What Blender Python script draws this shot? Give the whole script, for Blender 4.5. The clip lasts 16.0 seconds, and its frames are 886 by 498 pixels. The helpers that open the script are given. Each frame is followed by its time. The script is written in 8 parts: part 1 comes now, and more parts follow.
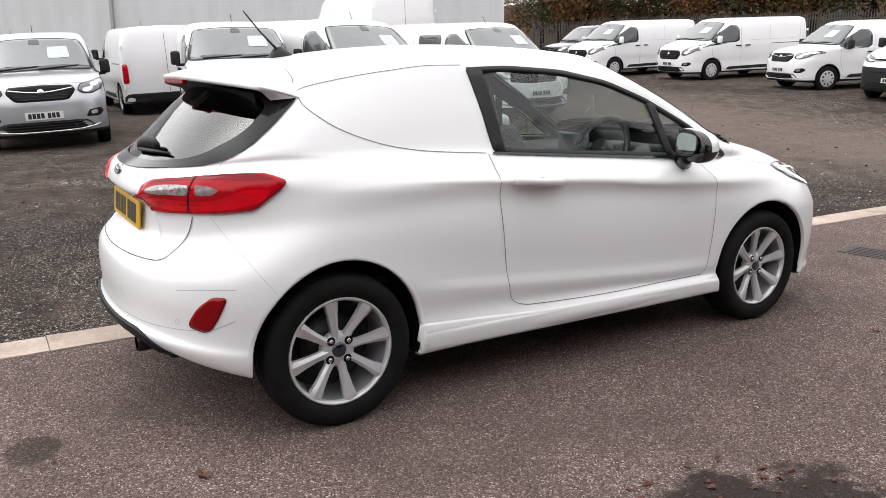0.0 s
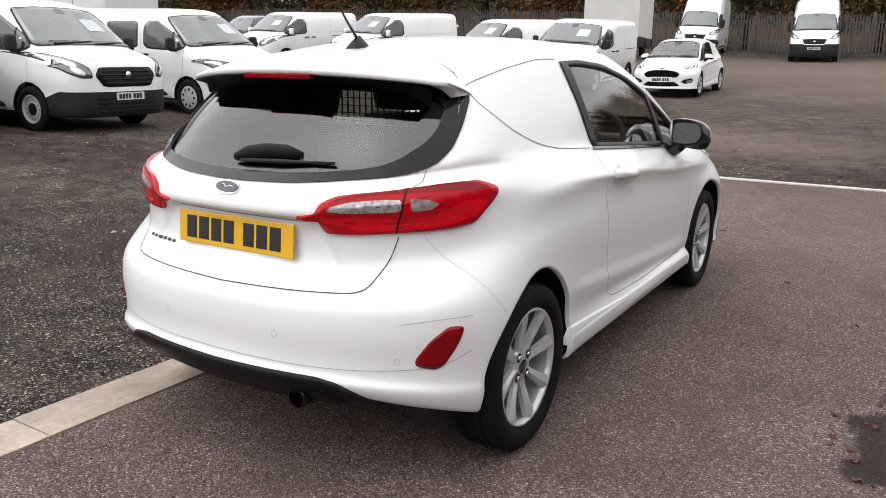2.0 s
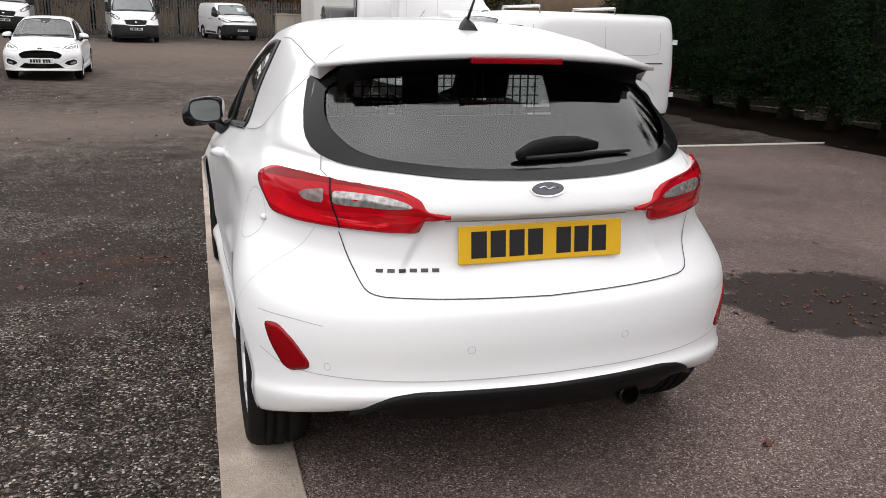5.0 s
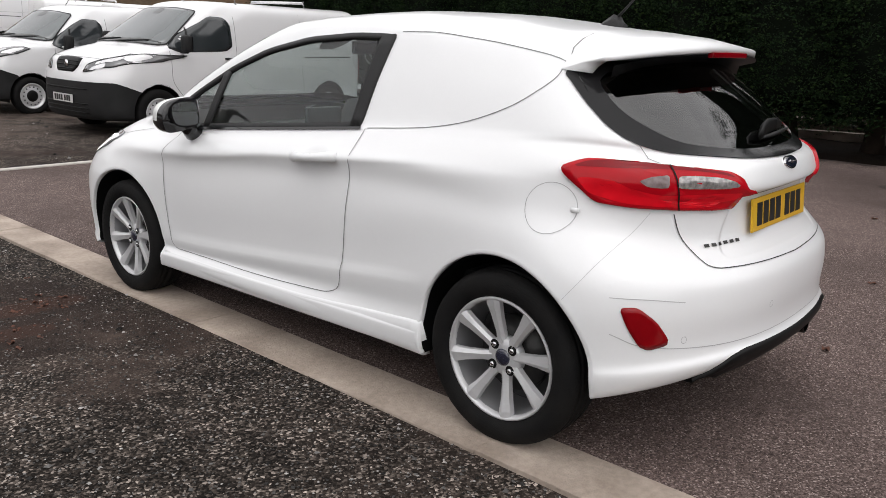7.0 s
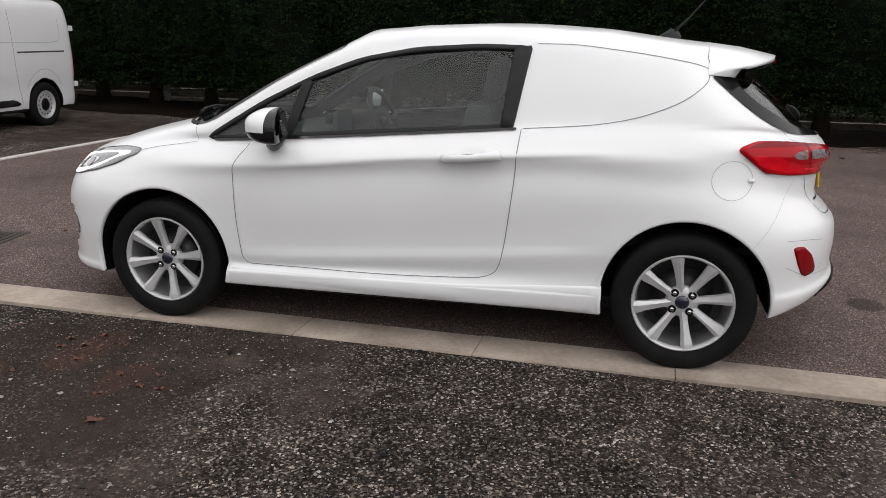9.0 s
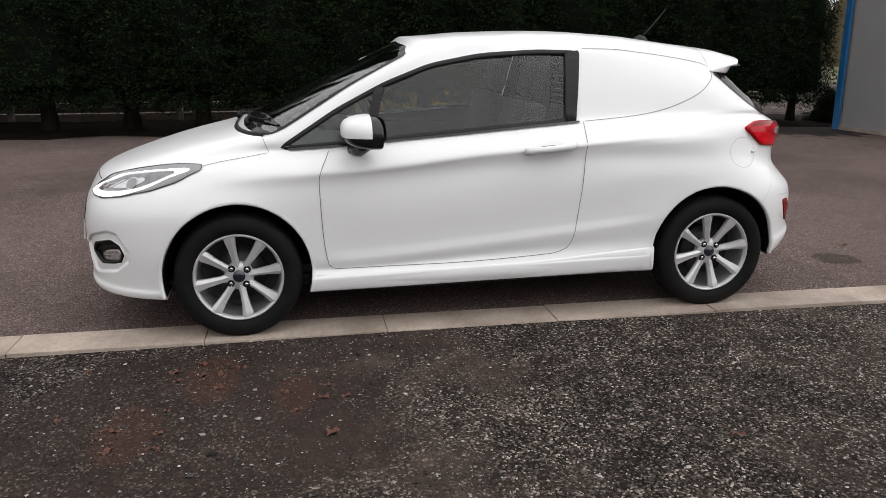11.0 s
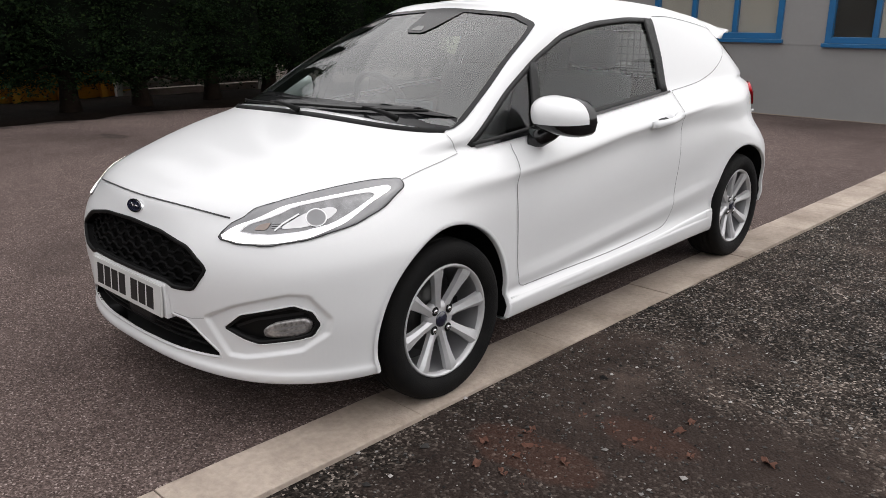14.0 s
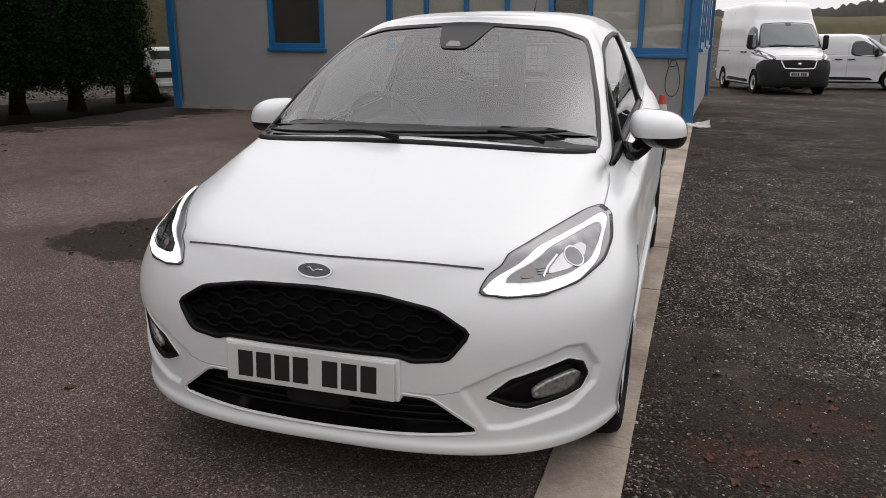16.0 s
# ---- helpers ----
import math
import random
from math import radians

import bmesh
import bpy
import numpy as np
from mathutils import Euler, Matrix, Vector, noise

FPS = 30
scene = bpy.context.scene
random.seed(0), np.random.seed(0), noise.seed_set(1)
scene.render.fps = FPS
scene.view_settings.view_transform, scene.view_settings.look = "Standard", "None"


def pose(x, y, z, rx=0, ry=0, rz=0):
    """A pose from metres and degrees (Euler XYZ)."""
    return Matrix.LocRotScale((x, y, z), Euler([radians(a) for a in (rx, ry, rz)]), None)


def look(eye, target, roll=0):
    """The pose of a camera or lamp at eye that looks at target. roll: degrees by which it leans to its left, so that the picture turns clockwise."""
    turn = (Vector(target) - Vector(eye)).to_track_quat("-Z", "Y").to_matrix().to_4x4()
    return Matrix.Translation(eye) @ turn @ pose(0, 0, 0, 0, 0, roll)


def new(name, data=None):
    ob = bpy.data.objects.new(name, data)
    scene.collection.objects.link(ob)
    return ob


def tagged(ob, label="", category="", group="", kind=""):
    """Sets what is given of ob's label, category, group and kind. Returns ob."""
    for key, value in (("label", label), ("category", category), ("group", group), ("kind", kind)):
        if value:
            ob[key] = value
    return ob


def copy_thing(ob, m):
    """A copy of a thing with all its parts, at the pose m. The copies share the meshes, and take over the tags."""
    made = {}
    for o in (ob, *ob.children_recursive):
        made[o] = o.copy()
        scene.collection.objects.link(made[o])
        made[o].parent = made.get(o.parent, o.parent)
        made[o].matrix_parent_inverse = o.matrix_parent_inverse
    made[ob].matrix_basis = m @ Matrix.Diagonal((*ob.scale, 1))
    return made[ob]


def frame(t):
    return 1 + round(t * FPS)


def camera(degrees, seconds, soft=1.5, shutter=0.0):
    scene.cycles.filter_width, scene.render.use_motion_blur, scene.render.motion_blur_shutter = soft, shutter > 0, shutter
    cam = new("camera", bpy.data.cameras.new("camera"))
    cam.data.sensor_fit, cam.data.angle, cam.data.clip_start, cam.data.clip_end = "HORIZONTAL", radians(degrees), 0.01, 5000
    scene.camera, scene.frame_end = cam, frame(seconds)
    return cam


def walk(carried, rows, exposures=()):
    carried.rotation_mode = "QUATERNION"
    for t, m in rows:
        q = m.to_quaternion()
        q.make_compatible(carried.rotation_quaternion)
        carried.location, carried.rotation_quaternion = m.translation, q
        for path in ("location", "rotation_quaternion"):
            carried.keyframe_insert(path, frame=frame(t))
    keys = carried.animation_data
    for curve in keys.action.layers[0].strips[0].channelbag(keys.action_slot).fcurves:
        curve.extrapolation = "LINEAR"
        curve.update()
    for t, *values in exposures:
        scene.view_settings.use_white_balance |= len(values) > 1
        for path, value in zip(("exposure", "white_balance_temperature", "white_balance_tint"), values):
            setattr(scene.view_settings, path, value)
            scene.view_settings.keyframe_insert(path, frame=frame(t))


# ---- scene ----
cam = camera(59.0, 16.0, soft=0.85)
PATH = [
    (0, (3.428, -2.414, 1.363), (1.774, -1.385, 0.911), -0.1),
    (0.5, (3.105, -2.746, 1.361), (1.561, -1.558, 0.908), -0.2),
    (1, (2.761, -3.103, 1.366), (1.368, -1.743, 0.906), 0.0),
    (1.5, (2.35, -3.405, 1.364), (1.142, -1.881, 0.897), 0.3),
    (2, (1.907, -3.648, 1.366), (0.901, -1.984, 0.896), 0.5),
    (2.5, (1.438, -3.849, 1.365), (0.649, -2.074, 0.888), 0.7),
    (3, (0.966, -3.953, 1.383), (0.407, -2.096, 0.897), 0.9),
    (3.9, (0.101, -4.014, 1.37), (0.039, -2.075, 0.885), 0.9),
    (4.6, (-0.582, -3.956, 1.35), (-0.207, -2.055, 0.853), 1.0),
    (5.5, (-1.472, -3.657, 1.321), (-0.6, -1.922, 0.842), 1.0),
    (6, (-1.937, -3.405, 1.304), (-0.86, -1.791, 0.823), 1.0),
    (6.5, (-2.38, -3.073, 1.3), (-1.083, -1.631, 0.812), 1.2),
    (7, (-2.804, -2.717, 1.3), (-1.34, -1.445, 0.812), 1.2),
    (7.5, (-3.156, -2.284, 1.318), (-1.555, -1.196, 0.818), 1.0),
    (8, (-3.569, -1.849, 1.356), (-1.85, -0.964, 0.844), 0.8),
    (8.5, (-3.875, -1.414, 1.335), (-2.051, -0.764, 0.835), 0.9),
    (9, (-4.157, -1.002, 1.366), (-2.277, -0.544, 0.859), 0.8),
    (9.9, (-4.523, -0.151, 1.378), (-2.593, -0.057, 0.862), 0.5),
    (10.6, (-4.59, 0.584, 1.385), (-2.668, 0.369, 0.879), 0.2),
    (11.5, (-4.424, 1.468, 1.39), (-2.573, 0.904, 0.884), -0.1),
    (12, (-4.126, 1.903, 1.393), (-2.338, 1.172, 0.874), 0.0),
    (12.5, (-3.806, 2.29, 1.393), (-2.107, 1.376, 0.865), 0.1),
    (13, (-3.43, 2.613, 1.368), (-1.836, 1.522, 0.849), -0.0),
    (13.5, (-3.065, 2.932, 1.362), (-1.591, 1.684, 0.843), -0.2),
    (14, (-2.647, 3.206, 1.378), (-1.333, 1.811, 0.806), 0.0),
    (14.5, (-2.225, 3.467, 1.384), (-1.082, 1.932, 0.803), 0.2),
    (15, (-1.792, 3.627, 1.367), (-0.825, 1.967, 0.81), 0.2),
    (15.5, (-1.367, 3.763, 1.377), (-0.59, 2.001, 0.835), 0.0),
    (16, (-0.962, 3.889, 1.39), (-0.397, 2.05, 0.844), 0.1),
]
EXPOSURES = [(0, 1.88), (1, 1.86), (2, 1.74), (3, 1.64), (5.5, 1.46), (6.5, 1.32), (7.5, 1.22), (9, 1.13), (11.5, 1.26), (13, 1.32), (14.5, 1.18), (16, 0.94)]
walk(cam, [(t, look(eye, target, roll)) for t, eye, target, roll in PATH],
     exposures=EXPOSURES)

# ---- light ----
sky_world = bpy.data.worlds.new("overcast_sky")
scene.world = sky_world
sky_world.use_nodes = True
wn, wl = sky_world.node_tree.nodes, sky_world.node_tree.links
wn.clear()
sky = wn.new("ShaderNodeTexSky")
sky.sky_type, sky.sun_disc = "NISHITA", False
sky.sun_elevation, sky.sun_rotation = radians(58), radians(212)
sky.air_density, sky.dust_density, sky.ozone_density = 1.0, 6.0, 1.0
grey = wn.new("ShaderNodeHueSaturation")
grey.inputs["Saturation"].default_value = 0.12
back = wn.new("ShaderNodeBackground")
back.inputs["Strength"].default_value = 0.15
out = wn.new("ShaderNodeOutputWorld")
cloud = wn.new("ShaderNodeMix")
cloud.data_type = "RGBA"
cloud.inputs["Factor"].default_value, cloud.inputs["B"].default_value = 0.88, (3.36, 3.30, 3.34, 1)
wl.new(sky.outputs[0], grey.inputs["Color"])
wl.new(grey.outputs[0], cloud.inputs["A"])
wl.new(cloud.outputs["Result"], back.inputs["Color"])
wl.new(back.outputs[0], out.inputs["Surface"])
sun = new("sun", bpy.data.lights.new("sun", "SUN"))
sun.data.energy, sun.data.angle, sun.data.color = 0.25, radians(130), (1.0, 0.97, 0.94)
sun.matrix_world = look((-6.1, -9.8, 18.5), (0, 0, 0))

# ---- materials ----
def surface(name, c1, c2, scale=4.0, rough=0.6, metal=0.0, coat=0.0, bump=0.0, bump_scale=60.0, fine=0.0, fine_scale=90.0,
            spread=0.25, rand=0.0, detail=5.0, ior=1.5, spec=0.5):
    """Two-scale procedural surface: c1 to c2 by a broad noise, with a fine grain and a bump."""
    m = bpy.data.materials.new(name)
    m.use_nodes = True
    n, l = m.node_tree.nodes, m.node_tree.links
    b = n["Principled BSDF"]
    geo = n.new("ShaderNodeNewGeometry")
    big = n.new("ShaderNodeTexNoise")
    big.inputs["Scale"].default_value, big.inputs["Detail"].default_value = scale, detail
    l.new(geo.outputs["Position"], big.inputs["Vector"])
    ramp = n.new("ShaderNodeMapRange")
    ramp.inputs["From Min"].default_value, ramp.inputs["From Max"].default_value = 0.5 - spread, 0.5 + spread
    l.new(big.outputs["Fac"], ramp.inputs["Value"])
    mix = n.new("ShaderNodeMix")
    mix.data_type = "RGBA"
    mix.inputs["A"].default_value, mix.inputs["B"].default_value = (*c1, 1), (*c2, 1)
    l.new(ramp.outputs["Result"], mix.inputs["Factor"])
    colour = mix.outputs["Result"]
    if fine or bump:
        small = n.new("ShaderNodeTexNoise")
        small.inputs["Scale"].default_value, small.inputs["Detail"].default_value = fine_scale, 3.0
        l.new(geo.outputs["Position"], small.inputs["Vector"])
    if fine or rand:
        value = n.new("ShaderNodeHueSaturation")
        l.new(colour, value.inputs["Color"])
        add = n.new("ShaderNodeMath")
        add.operation = "MULTIPLY_ADD"
        add.inputs[1].default_value, add.inputs[2].default_value = 2 * fine, 1 - fine
        if fine:
            l.new(small.outputs["Fac"], add.inputs[0])
        else:
            add.inputs[0].default_value = 0.5
        last = add
        if rand:
            info = n.new("ShaderNodeObjectInfo")
            vary = n.new("ShaderNodeMath")
            vary.operation = "MULTIPLY_ADD"
            vary.inputs[1].default_value, vary.inputs[2].default_value = rand, 1 - rand / 2
            l.new(info.outputs["Random"], vary.inputs[0])
            both = n.new("ShaderNodeMath")
            both.operation = "MULTIPLY"
            l.new(add.outputs[0], both.inputs[0])
            l.new(vary.outputs[0], both.inputs[1])
            last = both
        l.new(last.outputs[0], value.inputs["Value"])
        colour = value.outputs["Color"]
    l.new(colour, b.inputs["Base Color"])
    b.inputs["Roughness"].default_value, b.inputs["Metallic"].default_value = rough, metal
    b.inputs["IOR"].default_value, b.inputs["Specular IOR Level"].default_value = ior, spec
    b.inputs["Coat Weight"].default_value, b.inputs["Coat Roughness"].default_value = coat, 0.04
    if bump:
        bn = n.new("ShaderNodeTexNoise")
        bn.inputs["Scale"].default_value, bn.inputs["Detail"].default_value = bump_scale, 4.0
        l.new(geo.outputs["Position"], bn.inputs["Vector"])
        bp = n.new("ShaderNodeBump")
        bp.inputs["Strength"].default_value, bp.inputs["Distance"].default_value = bump, 0.01
        l.new(bn.outputs["Fac"], bp.inputs["Height"])
        l.new(bp.outputs["Normal"], b.inputs["Normal"])
    return m


def pane(name, tint, ior=1.55, extra=0.0):
    """A thin tinted pane: see-through, with a mirror reflection that grows at a slant."""
    m = bpy.data.materials.new(name)
    m.use_nodes = True
    n, l = m.node_tree.nodes, m.node_tree.links
    n.remove(n["Principled BSDF"])
    clear, shine = n.new("ShaderNodeBsdfTransparent"), n.new("ShaderNodeBsdfGlossy")
    clear.inputs["Color"].default_value = (*tint, 1)
    shine.inputs["Roughness"].default_value = 0.01
    face, mix = n.new("ShaderNodeLayerWeight"), n.new("ShaderNodeMixShader")
    face.inputs["Blend"].default_value = 0.5
    power = n.new("ShaderNodeMath")
    power.operation = "POWER"
    power.inputs[1].default_value = 4.5
    l.new(face.outputs["Facing"], power.inputs[0])
    base = ((ior - 1) / (ior + 1)) ** 2 * 1.5 + extra
    add = n.new("ShaderNodeMath")
    add.operation = "MULTIPLY_ADD"
    add.inputs[1].default_value, add.inputs[2].default_value = 1 - base, base
    l.new(power.outputs[0], add.inputs[0])
    l.new(add.outputs[0], mix.inputs["Fac"])
    l.new(clear.outputs[0], mix.inputs[1])
    l.new(shine.outputs[0], mix.inputs[2])
    l.new(mix.outputs[0], n["Material Output"].inputs["Surface"])
    return m


def lamp_glow(name, colour, strength):
    m = bpy.data.materials.new(name)
    m.use_nodes = True
    b = m.node_tree.nodes["Principled BSDF"]
    b.inputs["Base Color"].default_value = (*colour, 1)
    b.inputs["Emission Color"].default_value, b.inputs["Emission Strength"].default_value = (*colour, 1), strength
    return m


def island(name, colours, rough=0.8, spec=0.2):
    """For joined small pieces: each piece takes its own colour out of a row of them."""
    m = bpy.data.materials.new(name)
    m.use_nodes = True
    n, l = m.node_tree.nodes, m.node_tree.links
    b = n["Principled BSDF"]
    geo, ramp = n.new("ShaderNodeNewGeometry"), n.new("ShaderNodeValToRGB")
    els = ramp.color_ramp.elements
    while len(els) < len(colours):
        els.new(0.5)
    for i, c in enumerate(colours):
        els[i].position, els[i].color = i / (len(colours) - 1), (*c, 1)
    l.new(geo.outputs["Random Per Island"], ramp.inputs["Fac"])
    l.new(ramp.outputs["Color"], b.inputs["Base Color"])
    b.inputs["Roughness"].default_value, b.inputs["Specular IOR Level"].default_value = rough, spec
    return m


PAINT = surface("white_paint", (0.79, 0.795, 0.805), (0.77, 0.775, 0.785), 1.5, 0.32, coat=0.5, fine=0.01)
PAINT.node_tree.nodes["Principled BSDF"].inputs["Coat Roughness"].default_value = .05
VAN_WHITE = surface("van_white", (0.76, 0.76, 0.77), (0.70, 0.70, 0.71), 1.0, 0.3, coat=0.7, fine=0.02)
SILVER = surface("silver_paint", (0.42, 0.43, 0.45), (0.38, 0.39, 0.41), 1.5, 0.3, metal=0.6, coat=0.8)
DARK_BLUE = surface("dark_blue_paint", (0.02, 0.025, 0.05), (0.015, 0.02, 0.04), 1.5, 0.3, coat=1.0)
CHARCOAL = surface("charcoal_paint", (0.035, 0.033, 0.033), (0.028, 0.026, 0.026), 1.5, 0.3, coat=0.8)
TRIM = surface("black_trim", (0.007, 0.007, 0.0075), (0.012, 0.012, 0.0125), 6, 0.5, spec=0.3, bump=0.15, bump_scale=400, fine=0.1)
GLOSS_BLACK = surface("gloss_black", (0.006, 0.006, 0.007), (0.01, 0.01, 0.011), 3, 0.12)
FRIT = surface("frit_black", (0.010, 0.010, 0.011), (0.014, 0.014, 0.015), 5, 0.1, spec=0.2)
DEEP_BLACK = surface("deep_black_plastic", (0.004, 0.004, 0.0042), (0.007, 0.007, 0.0072), 7, 0.45, spec=0.16)
GRILLE = surface("grille_plastic", (0.0045, 0.0045, 0.0047), (0.006, 0.006, 0.0063), 7, 0.6, spec=0.08)
GAP = surface("panel_gap_dark", (0.06, 0.06, 0.062), (0.04, 0.04, 0.042), 8, 0.8)
RUBBER = surface("tyre_rubber", (0.006, 0.006, 0.0065), (0.012, 0.0115, 0.011), 12, 0.75, spec=0.12, bump=0.3, bump_scale=250, fine=0.15)
ALLOY = surface("alloy", (0.60, 0.60, 0.61), (0.52, 0.52, 0.53), 9, 0.36, metal=0.35, coat=0.3, fine=0.05)
RIM_SHADE = surface("shaded_rim_barrel", (0.30, 0.30, 0.31), (0.36, 0.36, 0.37), 9, 0.4, metal=0.6)
BRAKE = surface("brake_disc", (0.07, 0.068, 0.066), (0.04, 0.04, 0.04), 30, 0.45, metal=0.8)
CHROME = surface("chrome", (0.75, 0.75, 0.76), (0.68, 0.68, 0.69), 12, 0.1, metal=1.0)
MIRROR = surface("mirror_glass", (0.82, 0.84, 0.85), (0.80, 0.82, 0.83), 3, 0.02, metal=1.0)
RED_LENS = surface("red_lens", (0.46, 0.003, 0.010), (0.34, 0.002, 0.008), 6, 0.06, spec=0.25)
RED_DARK = surface("dark_red_lens", (0.17, 0.001, 0.005), (0.23, 0.002, 0.007), 9, 0.06, spec=0.25)
RED_BRIGHT = surface("bright_red_lens", (0.70, 0.006, 0.016), (0.50, 0.004, 0.011), 16, 0.06, spec=0.25)
REFLECTOR = surface("red_reflector", (0.24, 0.002, 0.005), (0.19, 0.001, 0.004), 20, 0.12, spec=0.25)
SMOKED = surface("smoked_lens", (0.12, 0.08, 0.08), (0.30, 0.25, 0.25), 40, 0.15, spec=0.4)
CLEAR_LENS = surface("clear_lens", (0.56, 0.54, 0.53), (0.16, 0.15, 0.15), 70, 0.12, metal=0.5, spec=0.5)
LAMP_GREY = surface("lamp_bowl_grey", (0.13, 0.13, 0.135), (0.28, 0.28, 0.29), 26, 0.16, metal=0.7, coat=1.0)
LAMP_SHELL = surface("lamp_shell_grey", (0.20, 0.20, 0.21), (0.25, 0.25, 0.26), 8, 0.18, coat=1.0)
DRL = lamp_glow("running_light", (1.0, 0.985, 0.97), .7)
VAN_REFLECTOR = surface("lamp_reflector", (.74, .74, .75), (.55, .55, .56), 18, .15, metal=.7, coat=1.0)
AMBER = surface("amber", (0.26, 0.20, 0.17), (0.20, 0.15, 0.13), 20, 0.2, coat=1.0)
YELLOW_PLATE = surface("yellow_plate", (0.72, 0.42, 0.015), (0.68, 0.39, 0.012), 6, 0.35, coat=0.5)
WHITE_PLATE = surface("white_plate", (0.66, 0.66, 0.65), (0.6, 0.6, 0.59), 6, 0.35, coat=0.5)
INK = surface("plate_ink", (0.008, 0.008, 0.008), (0.012, 0.012, 0.012), 6, 0.5)
BADGE = surface("badge_dark", (0.012, 0.014, 0.03), (0.02, 0.022, 0.04), 8, 0.15, coat=1.0)
CABIN = surface("cabin_plastic", (0.016, 0.016, 0.018), (0.026, 0.026, 0.028), 9, 0.6, spec=0.3, bump=0.2, bump_scale=300)
CLOTH = surface("seat_cloth", (0.03, 0.03, 0.033), (0.045, 0.045, 0.05), 14, 0.9, bump=0.3, bump_scale=500)
JOINT = surface("panel_joint_grey", (0.20, 0.20, 0.203), (0.16, 0.16, 0.163), 8, 0.8)
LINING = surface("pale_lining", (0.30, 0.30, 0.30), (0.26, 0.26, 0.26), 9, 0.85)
SCREEN = surface("dash_screen", (0.10, 0.12, 0.13), (0.06, 0.07, 0.08), 9, 0.08)
MESH = surface("bulkhead_mesh", (0.012, 0.012, 0.012), (0.02, 0.02, 0.02), 9, 0.5, metal=0.3)
GLASS = pane("car_glass", (0.76, 0.83, 0.80), 1.5, 0.0)
SCREEN_GLASS = pane("windscreen_glass", (0.76, 0.80, 0.80), 1.5, 0.11)
REAR_GLASS = pane("privacy_glass", (0.50, 0.52, 0.52), 1.5, 0.06)
VAN_GLASS = surface("van_glass", (0.05, 0.055, 0.058), (0.02, 0.024, 0.027), 1.6, 0.04, ior=1.65)
PAPER = surface("paper", (0.50, 0.53, 0.54), (0.42, 0.45, 0.46), 30, 0.7)
# pale joints, and the shading of folds drawn as lines
SEAM_CREASE = surface("pale_seam_and_crease", (0.46, 0.46, 0.465), (0.42, 0.42, 0.425), 9, 0.6)
EXHAUST = surface("exhaust_steel", (0.05, 0.046, 0.042), (0.03, 0.028, 0.026), 30, 0.35, metal=0.9)

# ---- helpers for shapes ----
def part(name, bm, material, parent=None, label="", smooth=True):
    """Links a bmesh as one mesh object under a thing or a part."""
    bmesh.ops.recalc_face_normals(bm, faces=bm.faces)
    me = bpy.data.meshes.new(name)
    bm.to_mesh(me)
    bm.free()
    for m in (material if isinstance(material, (list, tuple)) else [material]):
        me.materials.append(m)
    if smooth:
        me.polygons.foreach_set("use_smooth", [True] * len(me.polygons))
    ob = new(name, me)
    if parent:
        ob.parent = parent
    if label:
        ob["label"] = label
    return ob


def raw(name, verts, faces, material, parent=None, label="", smooth=True):
    me = bpy.data.meshes.new(name)
    me.from_pydata([tuple(v) for v in verts], [], faces)
    for m in (material if isinstance(material, (list, tuple)) else [material]):
        me.materials.append(m)
    if smooth:
        me.polygons.foreach_set("use_smooth", [True] * len(me.polygons))
    ob = new(name, me)
    if parent:
        ob.parent = parent
    if label:
        ob["label"] = label
    return ob


def thing(name, label, category, group="", m=None, kind=""):
    ob = new(name)
    ob.empty_display_size = 0.1
    if m:
        ob.matrix_basis = m
    return tagged(ob, label, category, group, kind)


def box(bm, x0, x1, y0, y1, z0, z1, m=None, bevel=0.0):
    made = bmesh.ops.create_cube(bm, size=1, matrix=(m or Matrix()) @ Matrix.LocRotScale(((x0 + x1) / 2, (y0 + y1) / 2, (z0 + z1) / 2), None, (x1 - x0, y1 - y0, z1 - z0)))
    if bevel:
        es = list({e for v in made["verts"] for e in v.link_edges})
        bmesh.ops.bevel(bm, geom=es, offset=bevel, segments=2, affect="EDGES", profile=0.6)
    return made["verts"]


def boxed(name, x0, x1, y0, y1, z0, z1, material, parent=None, label="", bevel=0.0, m=None):
    bm = bmesh.new()
    box(bm, x0, x1, y0, y1, z0, z1, m, bevel)
    return part(name, bm, material, parent, label, smooth=False)


def lathe(profile, n, axis="X"):
    """Verts and faces of a profile [(radius, along)] turned round an axis."""
    vs, fs = [], []
    k = len(profile)
    for i in range(n):
        a = 2 * math.pi * i / n
        for r, h in profile:
            if axis == "X":
                vs.append((h, r * math.cos(a), r * math.sin(a)))
            else:
                vs.append((r * math.cos(a), r * math.sin(a), h))
    for i in range(n):
        for j in range(k - 1):
            p, q = i * k + j, ((i + 1) % n) * k + j
            fs.append((p, q, q + 1, p + 1))
    return vs, fs


